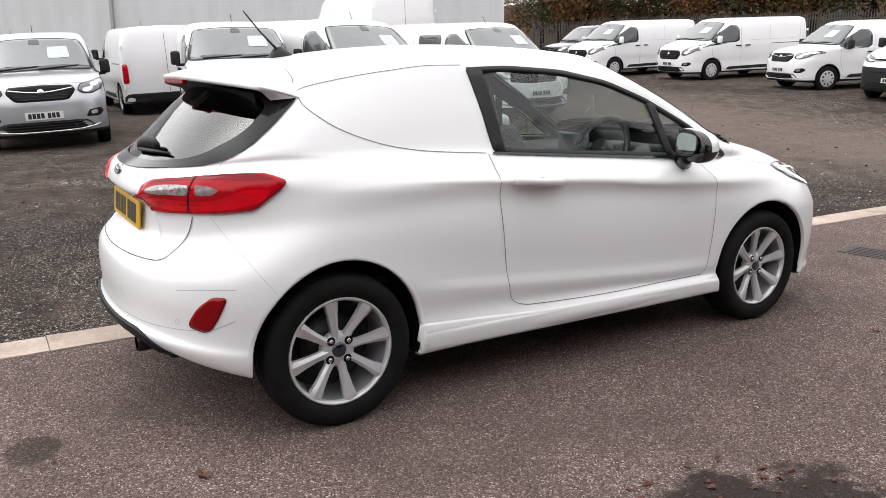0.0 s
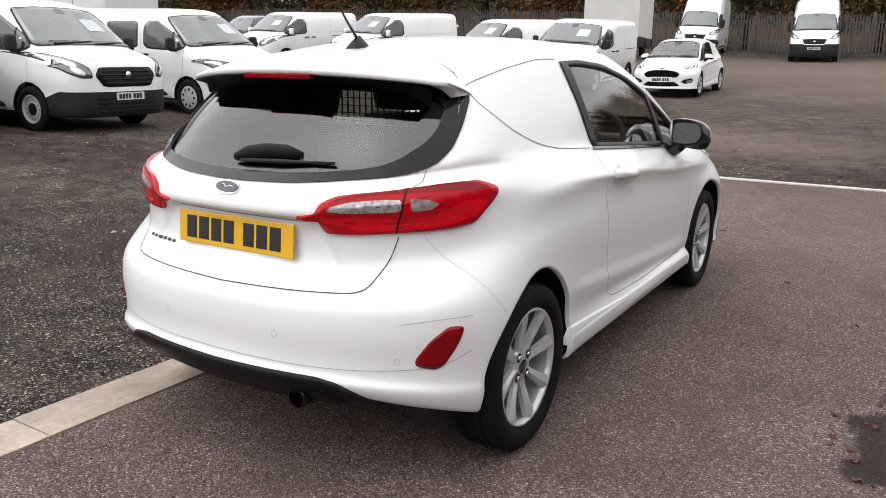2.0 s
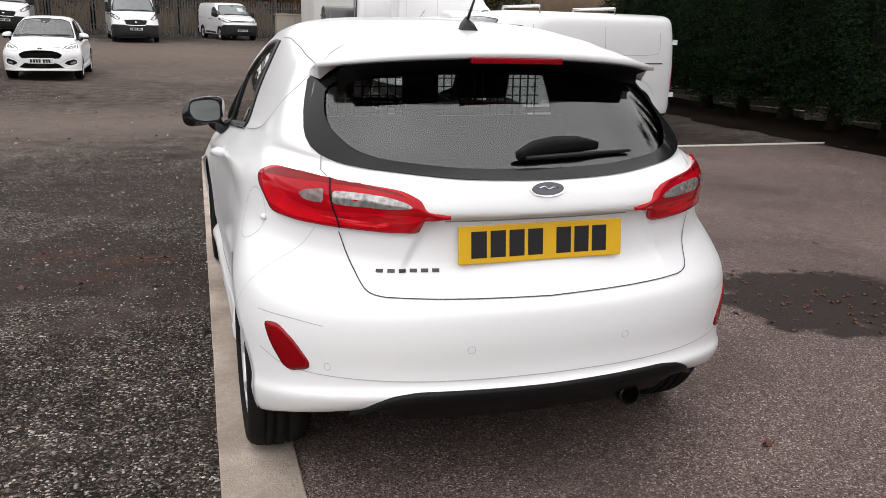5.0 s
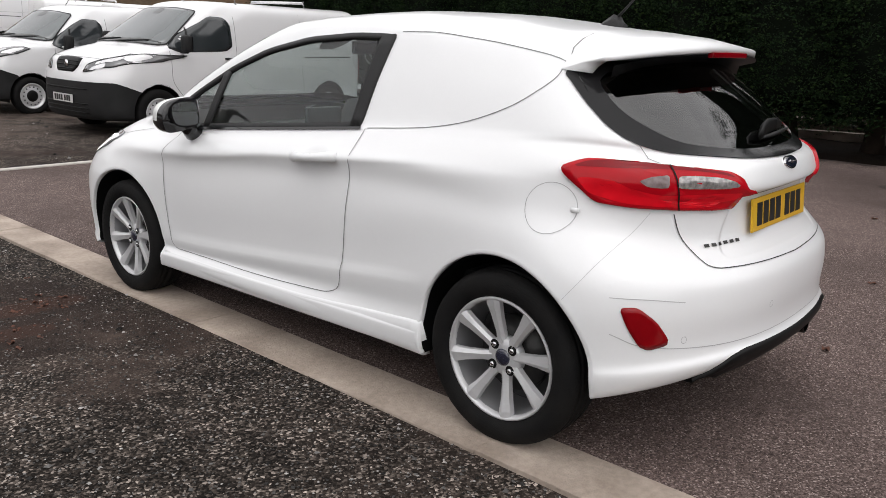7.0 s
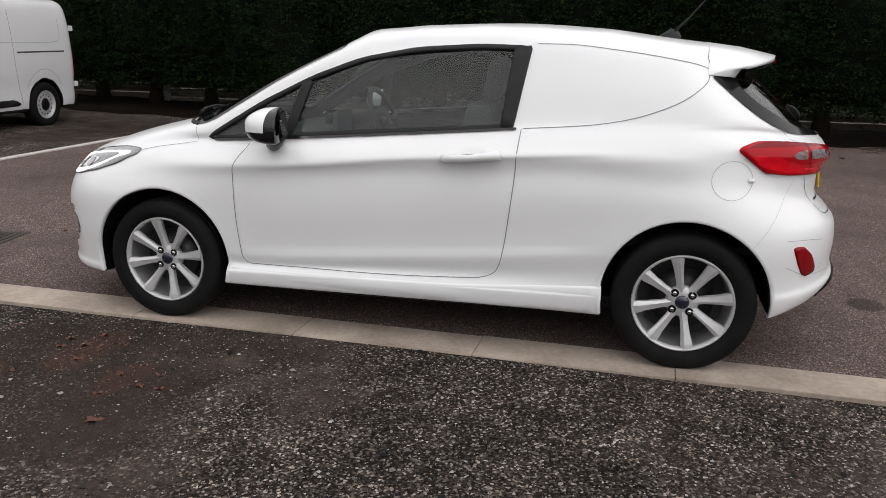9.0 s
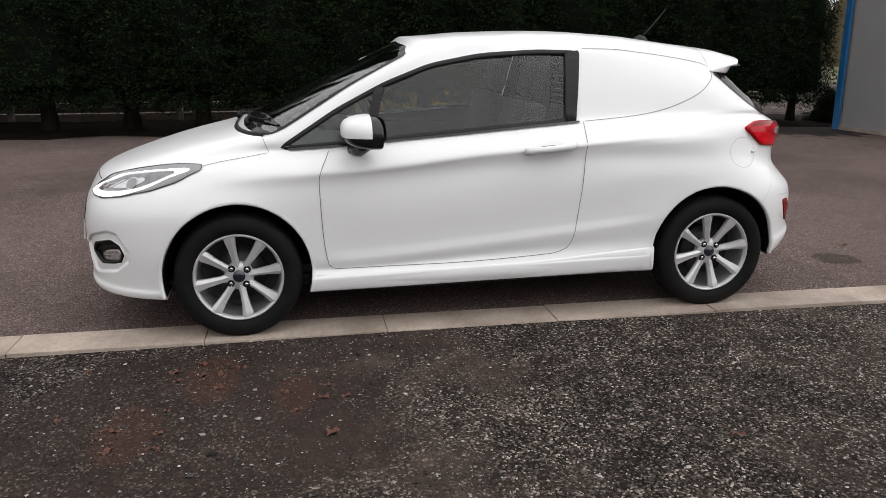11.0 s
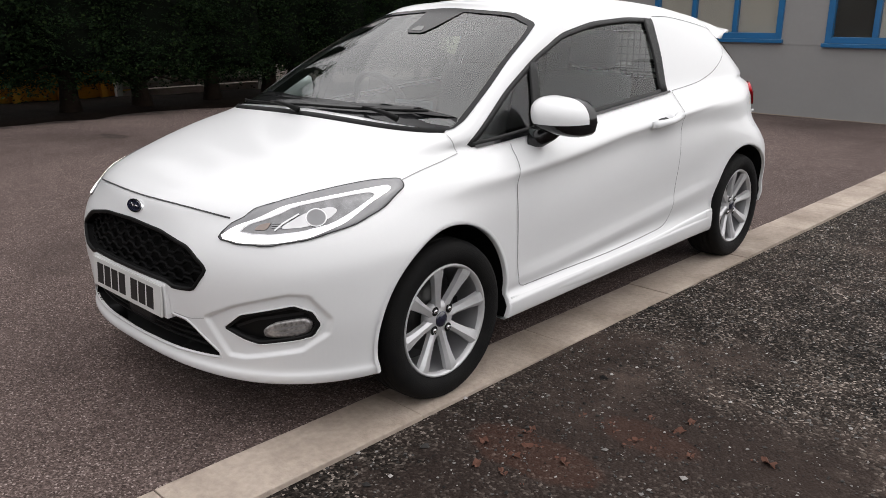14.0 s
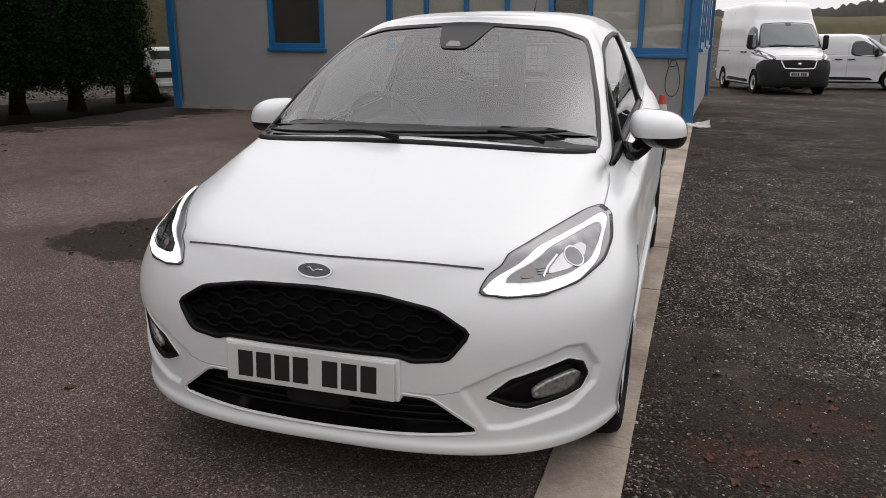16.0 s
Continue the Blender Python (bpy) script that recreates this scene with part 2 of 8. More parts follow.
def tube(points, radius, n=8, closed=False):
    """A round bar along a line of points."""
    bm = bmesh.new()
    pts = [Vector(p) for p in points]
    rings = []
    rad = radius if isinstance(radius, (list, tuple)) else [radius] * len(pts)
    for i, p in enumerate(pts):
        a, b = pts[i - 1 if i else (-1 if closed else 0)], pts[(i + 1) % len(pts) if (closed or i + 1 < len(pts)) else i]
        d = (b - a).normalized()
        s = d.cross(Vector((0, 0, 1)) if abs(d.z) < 0.9 else Vector((1, 0, 0))).normalized()
        u = s.cross(d)
        rings.append([bm.verts.new(p + (s * math.cos(2 * math.pi * k / n) + u * math.sin(2 * math.pi * k / n)) * rad[i]) for k in range(n)])
    m = len(rings)
    for i in range(m if closed else m - 1):
        r, q = rings[i], rings[(i + 1) % m]
        for k in range(n):
            bm.faces.new((r[k], r[(k + 1) % n], q[(k + 1) % n], q[k]))
    if not closed:
        bm.faces.new(rings[0][::-1])
        bm.faces.new(rings[-1])
    return bm


def pchip(xs, ys, x):
    """Monotone cubic through the knots, at the places x."""
    xs, ys, x = np.asarray(xs, float), np.asarray(ys, float), np.asarray(x, float)
    h, d = np.diff(xs), np.diff(ys, axis=0)
    d = d / (h if ys.ndim == 1 else h.reshape(-1, *[1] * (ys.ndim - 1)))
    s = np.zeros_like(ys)
    s[0], s[-1] = d[0], d[-1]
    if len(xs) > 2:
        a, b = d[:-1], d[1:]
        with np.errstate(divide="ignore", invalid="ignore"):
            mean = 2 * a * b / (a + b)
        s[1:-1] = np.where(a * b > 0, mean, 0)
    i = np.clip(np.searchsorted(xs, x) - 1, 0, len(xs) - 2)
    hi = h[i]
    t = (x - xs[i]) / hi
    if ys.ndim > 1:
        t, hi = t.reshape(-1, *[1] * (ys.ndim - 1)), hi.reshape(-1, *[1] * (ys.ndim - 1))
    return ((1 + 2 * t) * (1 - t) ** 2) * ys[i] + (t * (1 - t) ** 2 * hi) * s[i] + (t * t * (3 - 2 * t)) * ys[i + 1] + (t * t * (t - 1) * hi) * s[i + 1]


def level(R, F, aR, aF, z, w, pR=2.4, pF=2.4, n=(44, 90, 64)):
    """One level line of a vehicle's skin, half of it: from the middle of the tail along the flank to the middle of the nose.
    R, F: where it ends; aR, aF: length of the rounding there; z and w: height and half width as (y, value) knots."""
    th = np.linspace(0, math.pi / 2, n[0])
    y1 = R + aR - aR * np.cos(th) ** (2 / pR)
    k1 = np.sin(th) ** (2 / pR)
    y2 = np.linspace(R + aR, F - aF, n[1])[1:-1]
    th = np.linspace(math.pi / 2, 0, n[2])
    y3 = F - aF + aF * np.cos(th) ** (2 / pF)
    k3 = np.sin(th) ** (2 / pF)
    y = np.concatenate((y1, y2, y3))
    k = np.concatenate((k1, np.ones(n[1] - 2), k3))
    zz = pchip([p[0] for p in z], [p[1] for p in z], np.clip(y, z[0][0], z[-1][0]))
    ww = pchip([p[0] for p in w], [p[1] for p in w], np.clip(y, w[0][0], w[-1][0]))
    return np.stack((ww * k, y, zz), axis=1)


def skin(levels, sub, ease=0):
    """The whole skin through the level lines: verts, faces, and the row of each vert's height."""
    P = np.array(levels)
    rows = np.linspace(0, len(levels) - 1, (len(levels) - 1) * sub + 1)
    G = pchip(np.arange(len(levels)), P, rows)
    for _ in range(ease):
        G[2:-2] = .25 * G[1:-3] + .5 * G[2:-2] + .25 * G[3:-1]
    nr, nu = G.shape[:2]
    mirror = G[:, 1:-1][:, ::-1].copy()
    mirror[:, :, 0] *= -1
    G[:, 0, 0] = G[:, -1, 0] = 0
    G = np.concatenate((G, mirror), axis=1)
    m = G.shape[1]
    bm = bmesh.new()
    vs = [bm.verts.new(p) for p in G.reshape(-1, 3)]
    for i in range(nr - 1):
        for j in range(m):
            a, b = i * m + j, i * m + (j + 1) % m
            try:
                bm.faces.new((vs[a], vs[b], vs[b + m], vs[a + m]))
            except ValueError:
                pass
    bmesh.ops.remove_doubles(bm, verts=bm.verts, dist=1e-5)
    bmesh.ops.dissolve_degenerate(bm, edges=bm.edges, dist=1e-6)
    bmesh.ops.recalc_face_normals(bm, faces=bm.faces)
    return bm


def rounded(points, cut=0.25, rounds=3, n=72):
    """A closed outline with its corners rounded off and evenly spaced points."""
    p = [np.array(q, float) for q in points]
    for _ in range(rounds):
        p = [v for i in range(len(p)) for v in (p[i] * (1 - cut) + p[(i + 1) % len(p)] * cut, p[i] * cut + p[(i + 1) % len(p)] * (1 - cut))]
    p.append(p[0])
    p = np.array(p)
    s = np.concatenate(([0], np.cumsum(np.linalg.norm(np.diff(p, axis=0), axis=1))))
    t = np.linspace(0, s[-1], n + 1)[:-1]
    return np.stack([np.interp(t, s, p[:, i]) for i in range(p.shape[1])], axis=1)


def inset(outline, d):
    """The outline moved inwards by d."""
    o = np.asarray(outline)
    a, b = np.roll(o, 1, axis=0), np.roll(o, -1, axis=0)
    t = b - a
    nrm = np.stack((-t[:, 1], t[:, 0]), axis=1)
    nrm /= np.linalg.norm(nrm, axis=1)[:, None] + 1e-9
    area = np.sum(o[:, 0] * b[:, 1] - b[:, 0] * o[:, 1])
    return o + nrm * d * (1 if area > 0 else -1)


def inside(outline, a, b):
    """Which of the places (a, b) lie in the outline."""
    a, b = np.asarray(a), np.asarray(b)
    hit = np.zeros(a.shape, bool)
    o = np.asarray(outline)
    j = len(o) - 1
    for i in range(len(o)):
        (x1, y1), (x2, y2) = o[i], o[j]
        cond = (y1 > b) != (y2 > b)
        with np.errstate(divide="ignore", invalid="ignore"):
            hit ^= cond & (a < (x2 - x1) * (b - y1) / (y2 - y1) + x1)
        j = i
    return hit


def cut(bm, test):
    """Cuts the faces of bm along the border of a region; test(x, y, z) says which places lie in it."""
    bm.verts.index_update()
    V = np.array([v.co for v in bm.verts])
    ins = test(*V.T)
    edges = [e for e in bm.edges if ins[e.verts[0].index] != ins[e.verts[1].index]]
    if not edges:
        return
    A = np.array([e.verts[0].co for e in edges])
    B = np.array([e.verts[1].co for e in edges])
    first = np.array([ins[e.verts[0].index] for e in edges])
    lo, hi = np.zeros(len(edges)), np.ones(len(edges))
    for _ in range(12):
        mid = (lo + hi) / 2
        same = test(*(A + (B - A) * mid[:, None]).T) == first
        lo, hi = np.where(same, mid, lo), np.where(same, hi, mid)
    fresh = []
    for e, f in zip(edges, (lo + hi) / 2):
        a = e.verts[0]
        fresh.append(bmesh.utils.edge_split(e, a, float(min(max(f, .001), .999)))[1])
    bmesh.ops.connect_verts(bm, verts=fresh)


def recess(bm, outline, axes, where, width, depth, fine=3):
    """Presses a region of the skin inwards with a bevelled border of the given width; axes: the two coordinates of the outline."""
    o = np.asarray(outline)
    a, b = axes
    lo, hi = o.min(axis=0) - .02, o.max(axis=0) + .02
    faces = []
    for f in bm.faces:
        c = f.calc_center_median()
        if lo[0] < c[a] < hi[0] and lo[1] < c[b] < hi[1] and where(c):
            faces.append(f)
    edges = list({e for f in faces for e in f.edges})
    bmesh.ops.subdivide_edges(bm, edges=edges, cuts=fine, use_grid_fill=True, smooth=0)
    bm.normal_update()
    vs = [v for v in bm.verts if lo[0] < v.co[a] < hi[0] and lo[1] < v.co[b] < hi[1] and where(v.co)]
    P = np.array([(v.co[a], v.co[b]) for v in vs])
    q = np.roll(o, -1, axis=0) - o
    d = np.full(len(P), 9.0)
    for p, e in zip(o, q):
        t = np.clip(((P - p) @ e) / (e @ e + 1e-12), 0, 1)
        d = np.minimum(d, np.linalg.norm(P - p - t[:, None] * e, axis=1))
    d = np.where(inside(o, P[:, 0], P[:, 1]), d, 0)
    u = np.clip(d / width, 0, 1)
    u = u * u * (3 - 2 * u)
    for v, f in zip(vs, u):
        if f > 0:
            v.co -= v.normal * float(f * (depth(v.co) if callable(depth) else depth))


class Skin:
    """Lays outlines, bands and lines on a vehicle's skin."""

    def __init__(self, bm):
        from mathutils.bvhtree import BVHTree
        self.tree = BVHTree.FromBMesh(bm)

    def at(self, view, a, b):
        """The place and normal on the skin seen square from a view: side right or left (y, z), front or rear (x, z), top (x, y)."""
        o, d = {"right": ((3, a, b), (-1, 0, 0)), "left": ((-3, a, b), (1, 0, 0)), "front": ((a, 6, b), (0, -1, 0)),
                "rear": ((a, -6, b), (0, 1, 0)), "top": ((a, b, 6), (0, 0, -1))}[view]
        p, nrm, _, _ = self.tree.ray_cast(Vector(o), Vector(d))
        if p is None:
            p, nrm, _, _ = self.tree.find_nearest(Vector((a if view in ("front", "rear", "top") else o[0] / 3.5, b if view == "top" else (a if view in ("right", "left") else o[1] / 3), b if view != "top" else 1.0)))
        return p, nrm

    def lay(self, view, outline):
        return [self.at(view, *q)[0] for q in outline]

    def snap(self, p, off):
        q, nrm, _, _ = self.tree.find_nearest(Vector(p))
        return q + nrm * off

    def sheet(self, view, outline, off, rings=10, degree=4):
        """A smooth pane filling an outline seen square from a view: an even curved surface laid through the skin there."""
        bm = bmesh.new()
        o = np.asarray(outline)
        c = o.mean(axis=0)
        flat = np.concatenate([o + (c - o) * k / rings for k in range(rings)] + [c[None]])
        axis = 0 if view in ("right", "left") else 1
        sign = 1 if view in ("right", "front") else -1
        depth = np.array([self.at(view, *q)[0][axis] for q in flat])
        u, v = ((flat - c) / np.abs(o - c).max(axis=0)).T
        terms = np.stack([u ** a * v ** b for a in range(degree + 1) for b in range(degree + 1 - a)], axis=1)
        depth = terms @ np.linalg.lstsq(terms, depth, rcond=None)[0] + sign * off
        vs = [bm.verts.new((d, q[0], q[1]) if axis == 0 else (q[0], d, q[1])) for d, q in zip(depth, flat)]
        n = len(o)
        for k in range(rings - 1):
            for i in range(n):
                j = (i + 1) % n
                bm.faces.new((vs[k * n + i], vs[k * n + j], vs[(k + 1) * n + j], vs[(k + 1) * n + i]))
        for i in range(n):
            bm.faces.new((vs[(rings - 1) * n + i], vs[(rings - 1) * n + (i + 1) % n], vs[-1]))
        return bm

    def patch(self, line, off, rings=6, rim=0.0, centre=None):
        """A sheet filling a closed line on the skin, lifted by off; rim: how far its edge folds inwards."""
        bm = bmesh.new()
        c = Vector(centre) if centre else sum((Vector(p) for p in line), Vector()) / len(line)
        prev = None
        first = None
        for k in range(rings):
            f = k / rings
            ring = [bm.verts.new(self.snap(Vector(p).lerp(c, f), off)) for p in line]
            if prev:
                for i in range(len(ring)):
                    j = (i + 1) % len(ring)
                    bm.faces.new((prev[i], prev[j], ring[j], ring[i]))
            first = first or ring
            prev = ring
        mid = bm.verts.new(self.snap(c, off))
        for i in range(len(prev)):
            bm.faces.new((prev[i], prev[(i + 1) % len(prev)], mid))
        if rim:
            low = [bm.verts.new(self.snap(v.co, off - rim)) for v in first]
            for i in range(len(first)):
                j = (i + 1) % len(first)
                bm.faces.new((first[j], first[i], low[i], low[j]))
        return bm

    def band(self, outer, inner, off, rim=0.0):
        """A band between two closed lines on the skin."""
        bm = bmesh.new()
        a = [bm.verts.new(self.snap(p, off)) for p in outer]
        m = [bm.verts.new(self.snap(Vector(p).lerp(Vector(q), 0.5), off)) for p, q in zip(outer, inner)]
        b = [bm.verts.new(self.snap(p, off)) for p in inner]
        n = len(a)
        rows = [a, m, b]
        if rim:
            rows = [[bm.verts.new(self.snap(p, off - rim)) for p in outer]] + rows + [[bm.verts.new(self.snap(p, off - rim)) for p in inner]]
        for r, q in zip(rows, rows[1:]):
            for i in range(n):
                j = (i + 1) % n
                bm.faces.new((r[i], r[j], q[j], q[i]))
        return bm

    def line(self, points, width=0.004, off=0.0024, closed=False, bm=None):
        """A thin dark joint along a line on the skin."""
        bm = bm or bmesh.new()
        got = [self.tree.find_nearest(Vector(p))[:2] for p in points]
        n = len(got)
        pairs = []
        for i, (p, nrm) in enumerate(got):
            a = got[i - 1 if (i or closed) else 0][0]
            b = got[(i + 1) % n if (i + 1 < n or closed) else i][0]
            s = (b - a).cross(nrm).normalized() * width / 2
            pairs.append((bm.verts.new(p + s + nrm * off), bm.verts.new(p - s + nrm * off)))
        for i in range(n if closed else n - 1):
            (a, b), (c, d) = pairs[i], pairs[(i + 1) % n]
            bm.faces.new((a, c, d, b))
        return bm

    def run(self, view, knots, n=40):
        """Evenly spaced places on the skin along knots seen from a view."""
        k = np.array(knots, float)
        s = np.concatenate(([0], np.cumsum(np.linalg.norm(np.diff(k, axis=0), axis=1))))
        t = np.linspace(0, s[-1], n)
        return [self.at(view, *q)[0] for q in pchip(s, k, t)]


# ---- the white car ----
HUB = 0.302
AXLE = 1.2465


def car_wheel(parent, x, y, side):
    """Tyre, eight-spoked alloy rim, brake disc, nuts and cap; side is +1 where the face looks to +x."""
    w = new("wheel")
    w.parent = parent
    w.matrix_basis = pose(x, y, HUB, 0, 0, 0 if side > 0 else 180)
    tyre = [(0.214, 0.078), (0.225, 0.092), (0.25, 0.1), (0.278, 0.098), (0.293, 0.088), (0.3, 0.072), (0.304, 0.06), (0.304, 0.05), (0.299, 0.049), (0.299, 0.043), (0.305, 0.042),
            (0.306, 0.02), (0.300, 0.019), (0.300, 0.011), (0.306, 0.01), (0.306, -0.02), (0.300, -0.021), (0.300, -0.029), (0.306, -0.03), (0.304, -0.06), (0.293, -0.088), (0.27, -0.1), (0.23, -0.095), (0.2, -0.08)]
    raw("tyre", *lathe(tyre, 64), RUBBER, w)
    rim = [(0.216, 0.080), (0.214, 0.086), (0.208, 0.086), (0.203, 0.080), (0.199, 0.066)]
    raw("rim", *lathe(rim, 64), ALLOY, w)
    # barrel is alloy too; a darker grey carries the shade inside the rim
    raw("rim_barrel", *lathe([(0.199, 0.066), (0.192, 0.03), (0.188, -0.07)], 48), RIM_SHADE, w, "shadowed inner rim")
    raw("brake_disc", *lathe([(0.0, -0.005), (0.135, -0.005), (0.135, -0.03), (0.0, -0.03)], 32), BRAKE, w)
    raw("wheel_drum", *lathe([(0.0, -0.072), (0.19, -0.072)], 24), GAP, w)
    for k in range(8):
        bm = bmesh.new()
        rows = []
        for r, hw, d, t in ((0.045, 0.019, 0.052, 0.02), (0.09, 0.0165, 0.058, 0.02), (0.15, 0.021, 0.07, 0.02), (0.185, 0.027, 0.078, 0.02), (0.205, 0.029, 0.08, 0.02)):
            tw = hw * 0.30
            rows.append([bm.verts.new(p) for p in ((d - t, -hw, r), (d, -hw * 0.92, r), (d + 0.006, tw, r), (d - 0.003, hw * 0.95, r), (d - t, hw, r))])
        for a, b in zip(rows, rows[1:]):
            for i in range(5):
                bm.faces.new((a[i], a[(i + 1) % 5], b[(i + 1) % 5], b[i]))
        bm.faces.new(rows[-1])
        bmesh.ops.rotate(bm, verts=bm.verts, matrix=Matrix.Rotation(radians(45 * k + 10), 3, "X"))
        part("spoke", bm, ALLOY, w, smooth=False)
    raw("hub", *lathe([(0.0, 0.058), (0.03, 0.058), (0.06, 0.055), (0.07, 0.045), (0.07, 0.02)], 32), ALLOY, w)
    raw("centre_cap", *lathe([(0.0, 0.066), (0.024, 0.065), (0.030, 0.06), (0.031, 0.05)], 24), BADGE, w, "dark centre cap")
    for k in range(4):
        a = radians(90 * k + 40)
        vs, fs = lathe([(0.0, 0.067), (0.006, 0.067), (0.009, 0.064), (0.009, 0.058)], 10)
        raw("wheel_nut", [(p, q + 0.052 * math.cos(a), r + 0.052 * math.sin(a)) for p, q, r in vs], fs, CHROME, w)
        # flush black disc paints the shaded socket round each nut
        vs, fs = lathe([(0.0, 0.0595), (0.018, 0.0595)], 12)
        raw("nut_socket_shade", [(p, q + 0.052 * math.cos(a), r + 0.052 * math.sin(a)) for p, q, r in vs], fs, DEEP_BLACK, w)
    return w


def build_car():
    car = thing("car", "white three-door hatchback van with alloy wheels parked along a kerb", "car")
    L = []

    def lev(R, F, aR, aF, z, w, pR=2.4, pF=2.4):
        L.append(level(R, F, aR, aF, z, w, pR, pF))

    lev(-1.78, 1.93, .50, .70, [(-1.8, .37), (-1.5, .27), (-.9, .235), (0, .225), (.9, .215), (1.5, .215), (2, .225)], [(-1.4, .72), (1.4, .72)])
    lev(-1.90, 2.03, .56, .74, [(-1.9, .358), (-1.72, .295), (-1.5, .240), (-.9, .225), (0, .215), (.9, .208), (1.5, .210), (1.9, .214), (2.05, .224)], [(-1.4, .845), (-.8, .825), (.8, .825), (1.4, .848)], 2.5, 2.75)
    lev(-1.948, 2.036, .57, .74, [(-1.9, .390), (-1.6, .345), (-.9, .30), (0, .285), (.9, .272), (1.5, .242), (2.05, .246)], [(-1.4, .858), (-.85, .838), (0, .835), (.85, .838), (1.4, .861)], 2.5, 2.75)
    lev(-1.932, 2.026, .575, .74, [(-1.9, .420), (-1.6, .38), (-.9, .318), (0, .302), (.9, .288), (1.5, .266), (2.05, .268)], [(-1.4, .858), (-.85, .832), (0, .826), (.85, .828), (1.4, .858)], 2.5, 2.75)
    lev(-1.93, 2.03, .58, .74, [(-1.9, .465), (-1.5, .44), (-.8, .39), (0, .350), (.8, .318), (1.4, .335), (2.05, .335)], [(-1.4, .862), (-.85, .818), (0, .800), (.8, .804), (1.4, .862)], 2.5, 2.75)
    lev(-1.935, 2.04, .58, .74, [(-1.9, .54), (-1.4, .53), (-.9, .505), (-.5, .465), (0, .418), (.8, .365), (1.4, .44), (2.05, .44)], [(-1.4, .866), (-.85, .832), (0, .817), (.8, .816), (1.4, .868)], 2.5, 2.75)
    lev(-1.928, 2.045, .58, .75, [(-1.9, .62), (-1.4, .63), (-.7, .62), (0, .59), (.8, .57), (1.4, .60), (2.05, .54)], [(-1.4, .858), (-.85, .826), (0, .814), (.8, .820), (1.4, .864)], 2.5, 2.75)
    lev(-1.885, 2.025, .62, .76, [(-1.9, .672), (-1.4, .73), (-.7, .74), (0, .71), (.8, .655), (1.4, .675), (2.05, .64)], [(-1.4, .838), (-.85, .822), (0, .814), (.8, .822), (1.4, .846)], 2.5, 2.75)
    lev(-1.84, 2.00, .66, .78, [(-1.9, .735), (-1.4, .82), (-.7, .835), (0, .80), (.8, .742), (1.4, .735), (2.05, .69)], [(-1.4, .806), (-.85, .813), (0, .811), (.8, .818), (1.4, .820)], 2.5, 2.75)
    lev(-1.832, 1.985, .70, .80, [(-1.9, .86), (-1.4, .905), (-.7, .90), (0, .858), (.8, .795), (1.4, .775), (2.05, .725)], [(-1.4, .788), (-.85, .822), (0, .824), (.8, .826), (1.4, .80)], 2.8, 2.6)
    lev(-1.868, 1.97, .72, .82, [(-1.9, .89), (-1.4, .955), (-.7, .945), (0, .908), (.8, .845), (1.4, .81), (2.05, .75)], [(-1.4, .778), (-.85, .79), (0, .79), (.8, .79), (1.4, .778)], 2.8, 2.6)
    lev(-1.85, 1.945, .74, .84, [(-1.9, .95), (-1.4, 1.0), (-.7, .995), (0, .955), (.8, .885), (1.2, .865), (1.5, .835), (2.0, .775)], [(-1.4, .752), (-.85, .75), (0, .742), (.8, .738), (1.2, .738), (1.4, .73)], 2.8, 2.6)
    lev(-1.825, 1.60, .70, .62, [(-1.9, .975), (-1.4, 1.03), (-.7, 1.02), (0, .978), (.8, .91), (1.1, .90), (1.3, .915), (1.6, .90)], [(-1.4, .730), (-.85, .728), (0, .728), (.8, .726), (1.1, .70)], 2.4, 2.8)
    lev(-1.78, 1.19, .55, .25, [(-1.8, 1.0), (-1.4, 1.06), (-.7, 1.045), (0, 1.0), (.7, .94), (.95, .94), (1.2, 1.005)], [(-1.4, .708), (-.85, .710), (0, .714), (.9, .718)], 2.5, 2.9)
    lev(-1.665, .90, .50, .21, [(-1.7, 1.115), (-1.3, 1.15), (-.7, 1.17), (0, 1.16), (.5, 1.12), (.65, 1.115), (.9, 1.145)], [(-1.3, .668), (-.6, .665), (0, .665), (.7, .655)], 2.6, 3.0)
    lev(-1.545, .60, .45, .19, [(-1.6, 1.235), (-1.2, 1.24), (-.7, 1.275), (0, 1.27), (.3, 1.25), (.6, 1.29)], [(-1.3, .622), (-.6, .618), (.0, .618), (.4, .605)], 2.6, 3.0)
    lev(-1.45, .435, .40, .19, [(-1.5, 1.31), (-1.15, 1.315), (-.85, 1.35), (-.5, 1.374), (-.1, 1.365), (.2, 1.34), (.45, 1.368)], [(-1.3, .575), (-.5, .567), (.0, .563), (.3, .555)], 2.6, 3.0)
    lev(-1.43, .375, .36, .20, [(-1.5, 1.335), (-1.15, 1.352), (-.8, 1.39), (-.4, 1.412), (0, 1.402), (.2, 1.385), (.4, 1.398)], [(-1.3, .53), (-.5, .53), (.0, .527), (.3, .515)], 2.6, 3.0)
    lev(-1.42, .345, .34, .22, [(-1.5, 1.352), (-1.15, 1.383), (-.8, 1.424), (-.4, 1.445), (0, 1.435), (.2, 1.42), (.4, 1.418)], [(-1.3, .45), (-.5, .455), (.3, .44)], 2.6, 3.0)
    lev(-1.415, .335, .32, .26, [(-1.5, 1.365), (-1.15, 1.402), (-.8, 1.445), (-.4, 1.465), (0, 1.455), (.2, 1.44), (.4, 1.43)], [(-1.3, .27), (.3, .27)], 2.6, 3.0)
    lev(-1.41, .33, .30, .25, [(-1.5, 1.37), (-1.15, 1.408), (-.8, 1.452), (-.4, 1.472), (0, 1.462), (.2, 1.446), (.4, 1.433)], [(-1.3, .0), (.3, .0)], 2.6, 3.0)
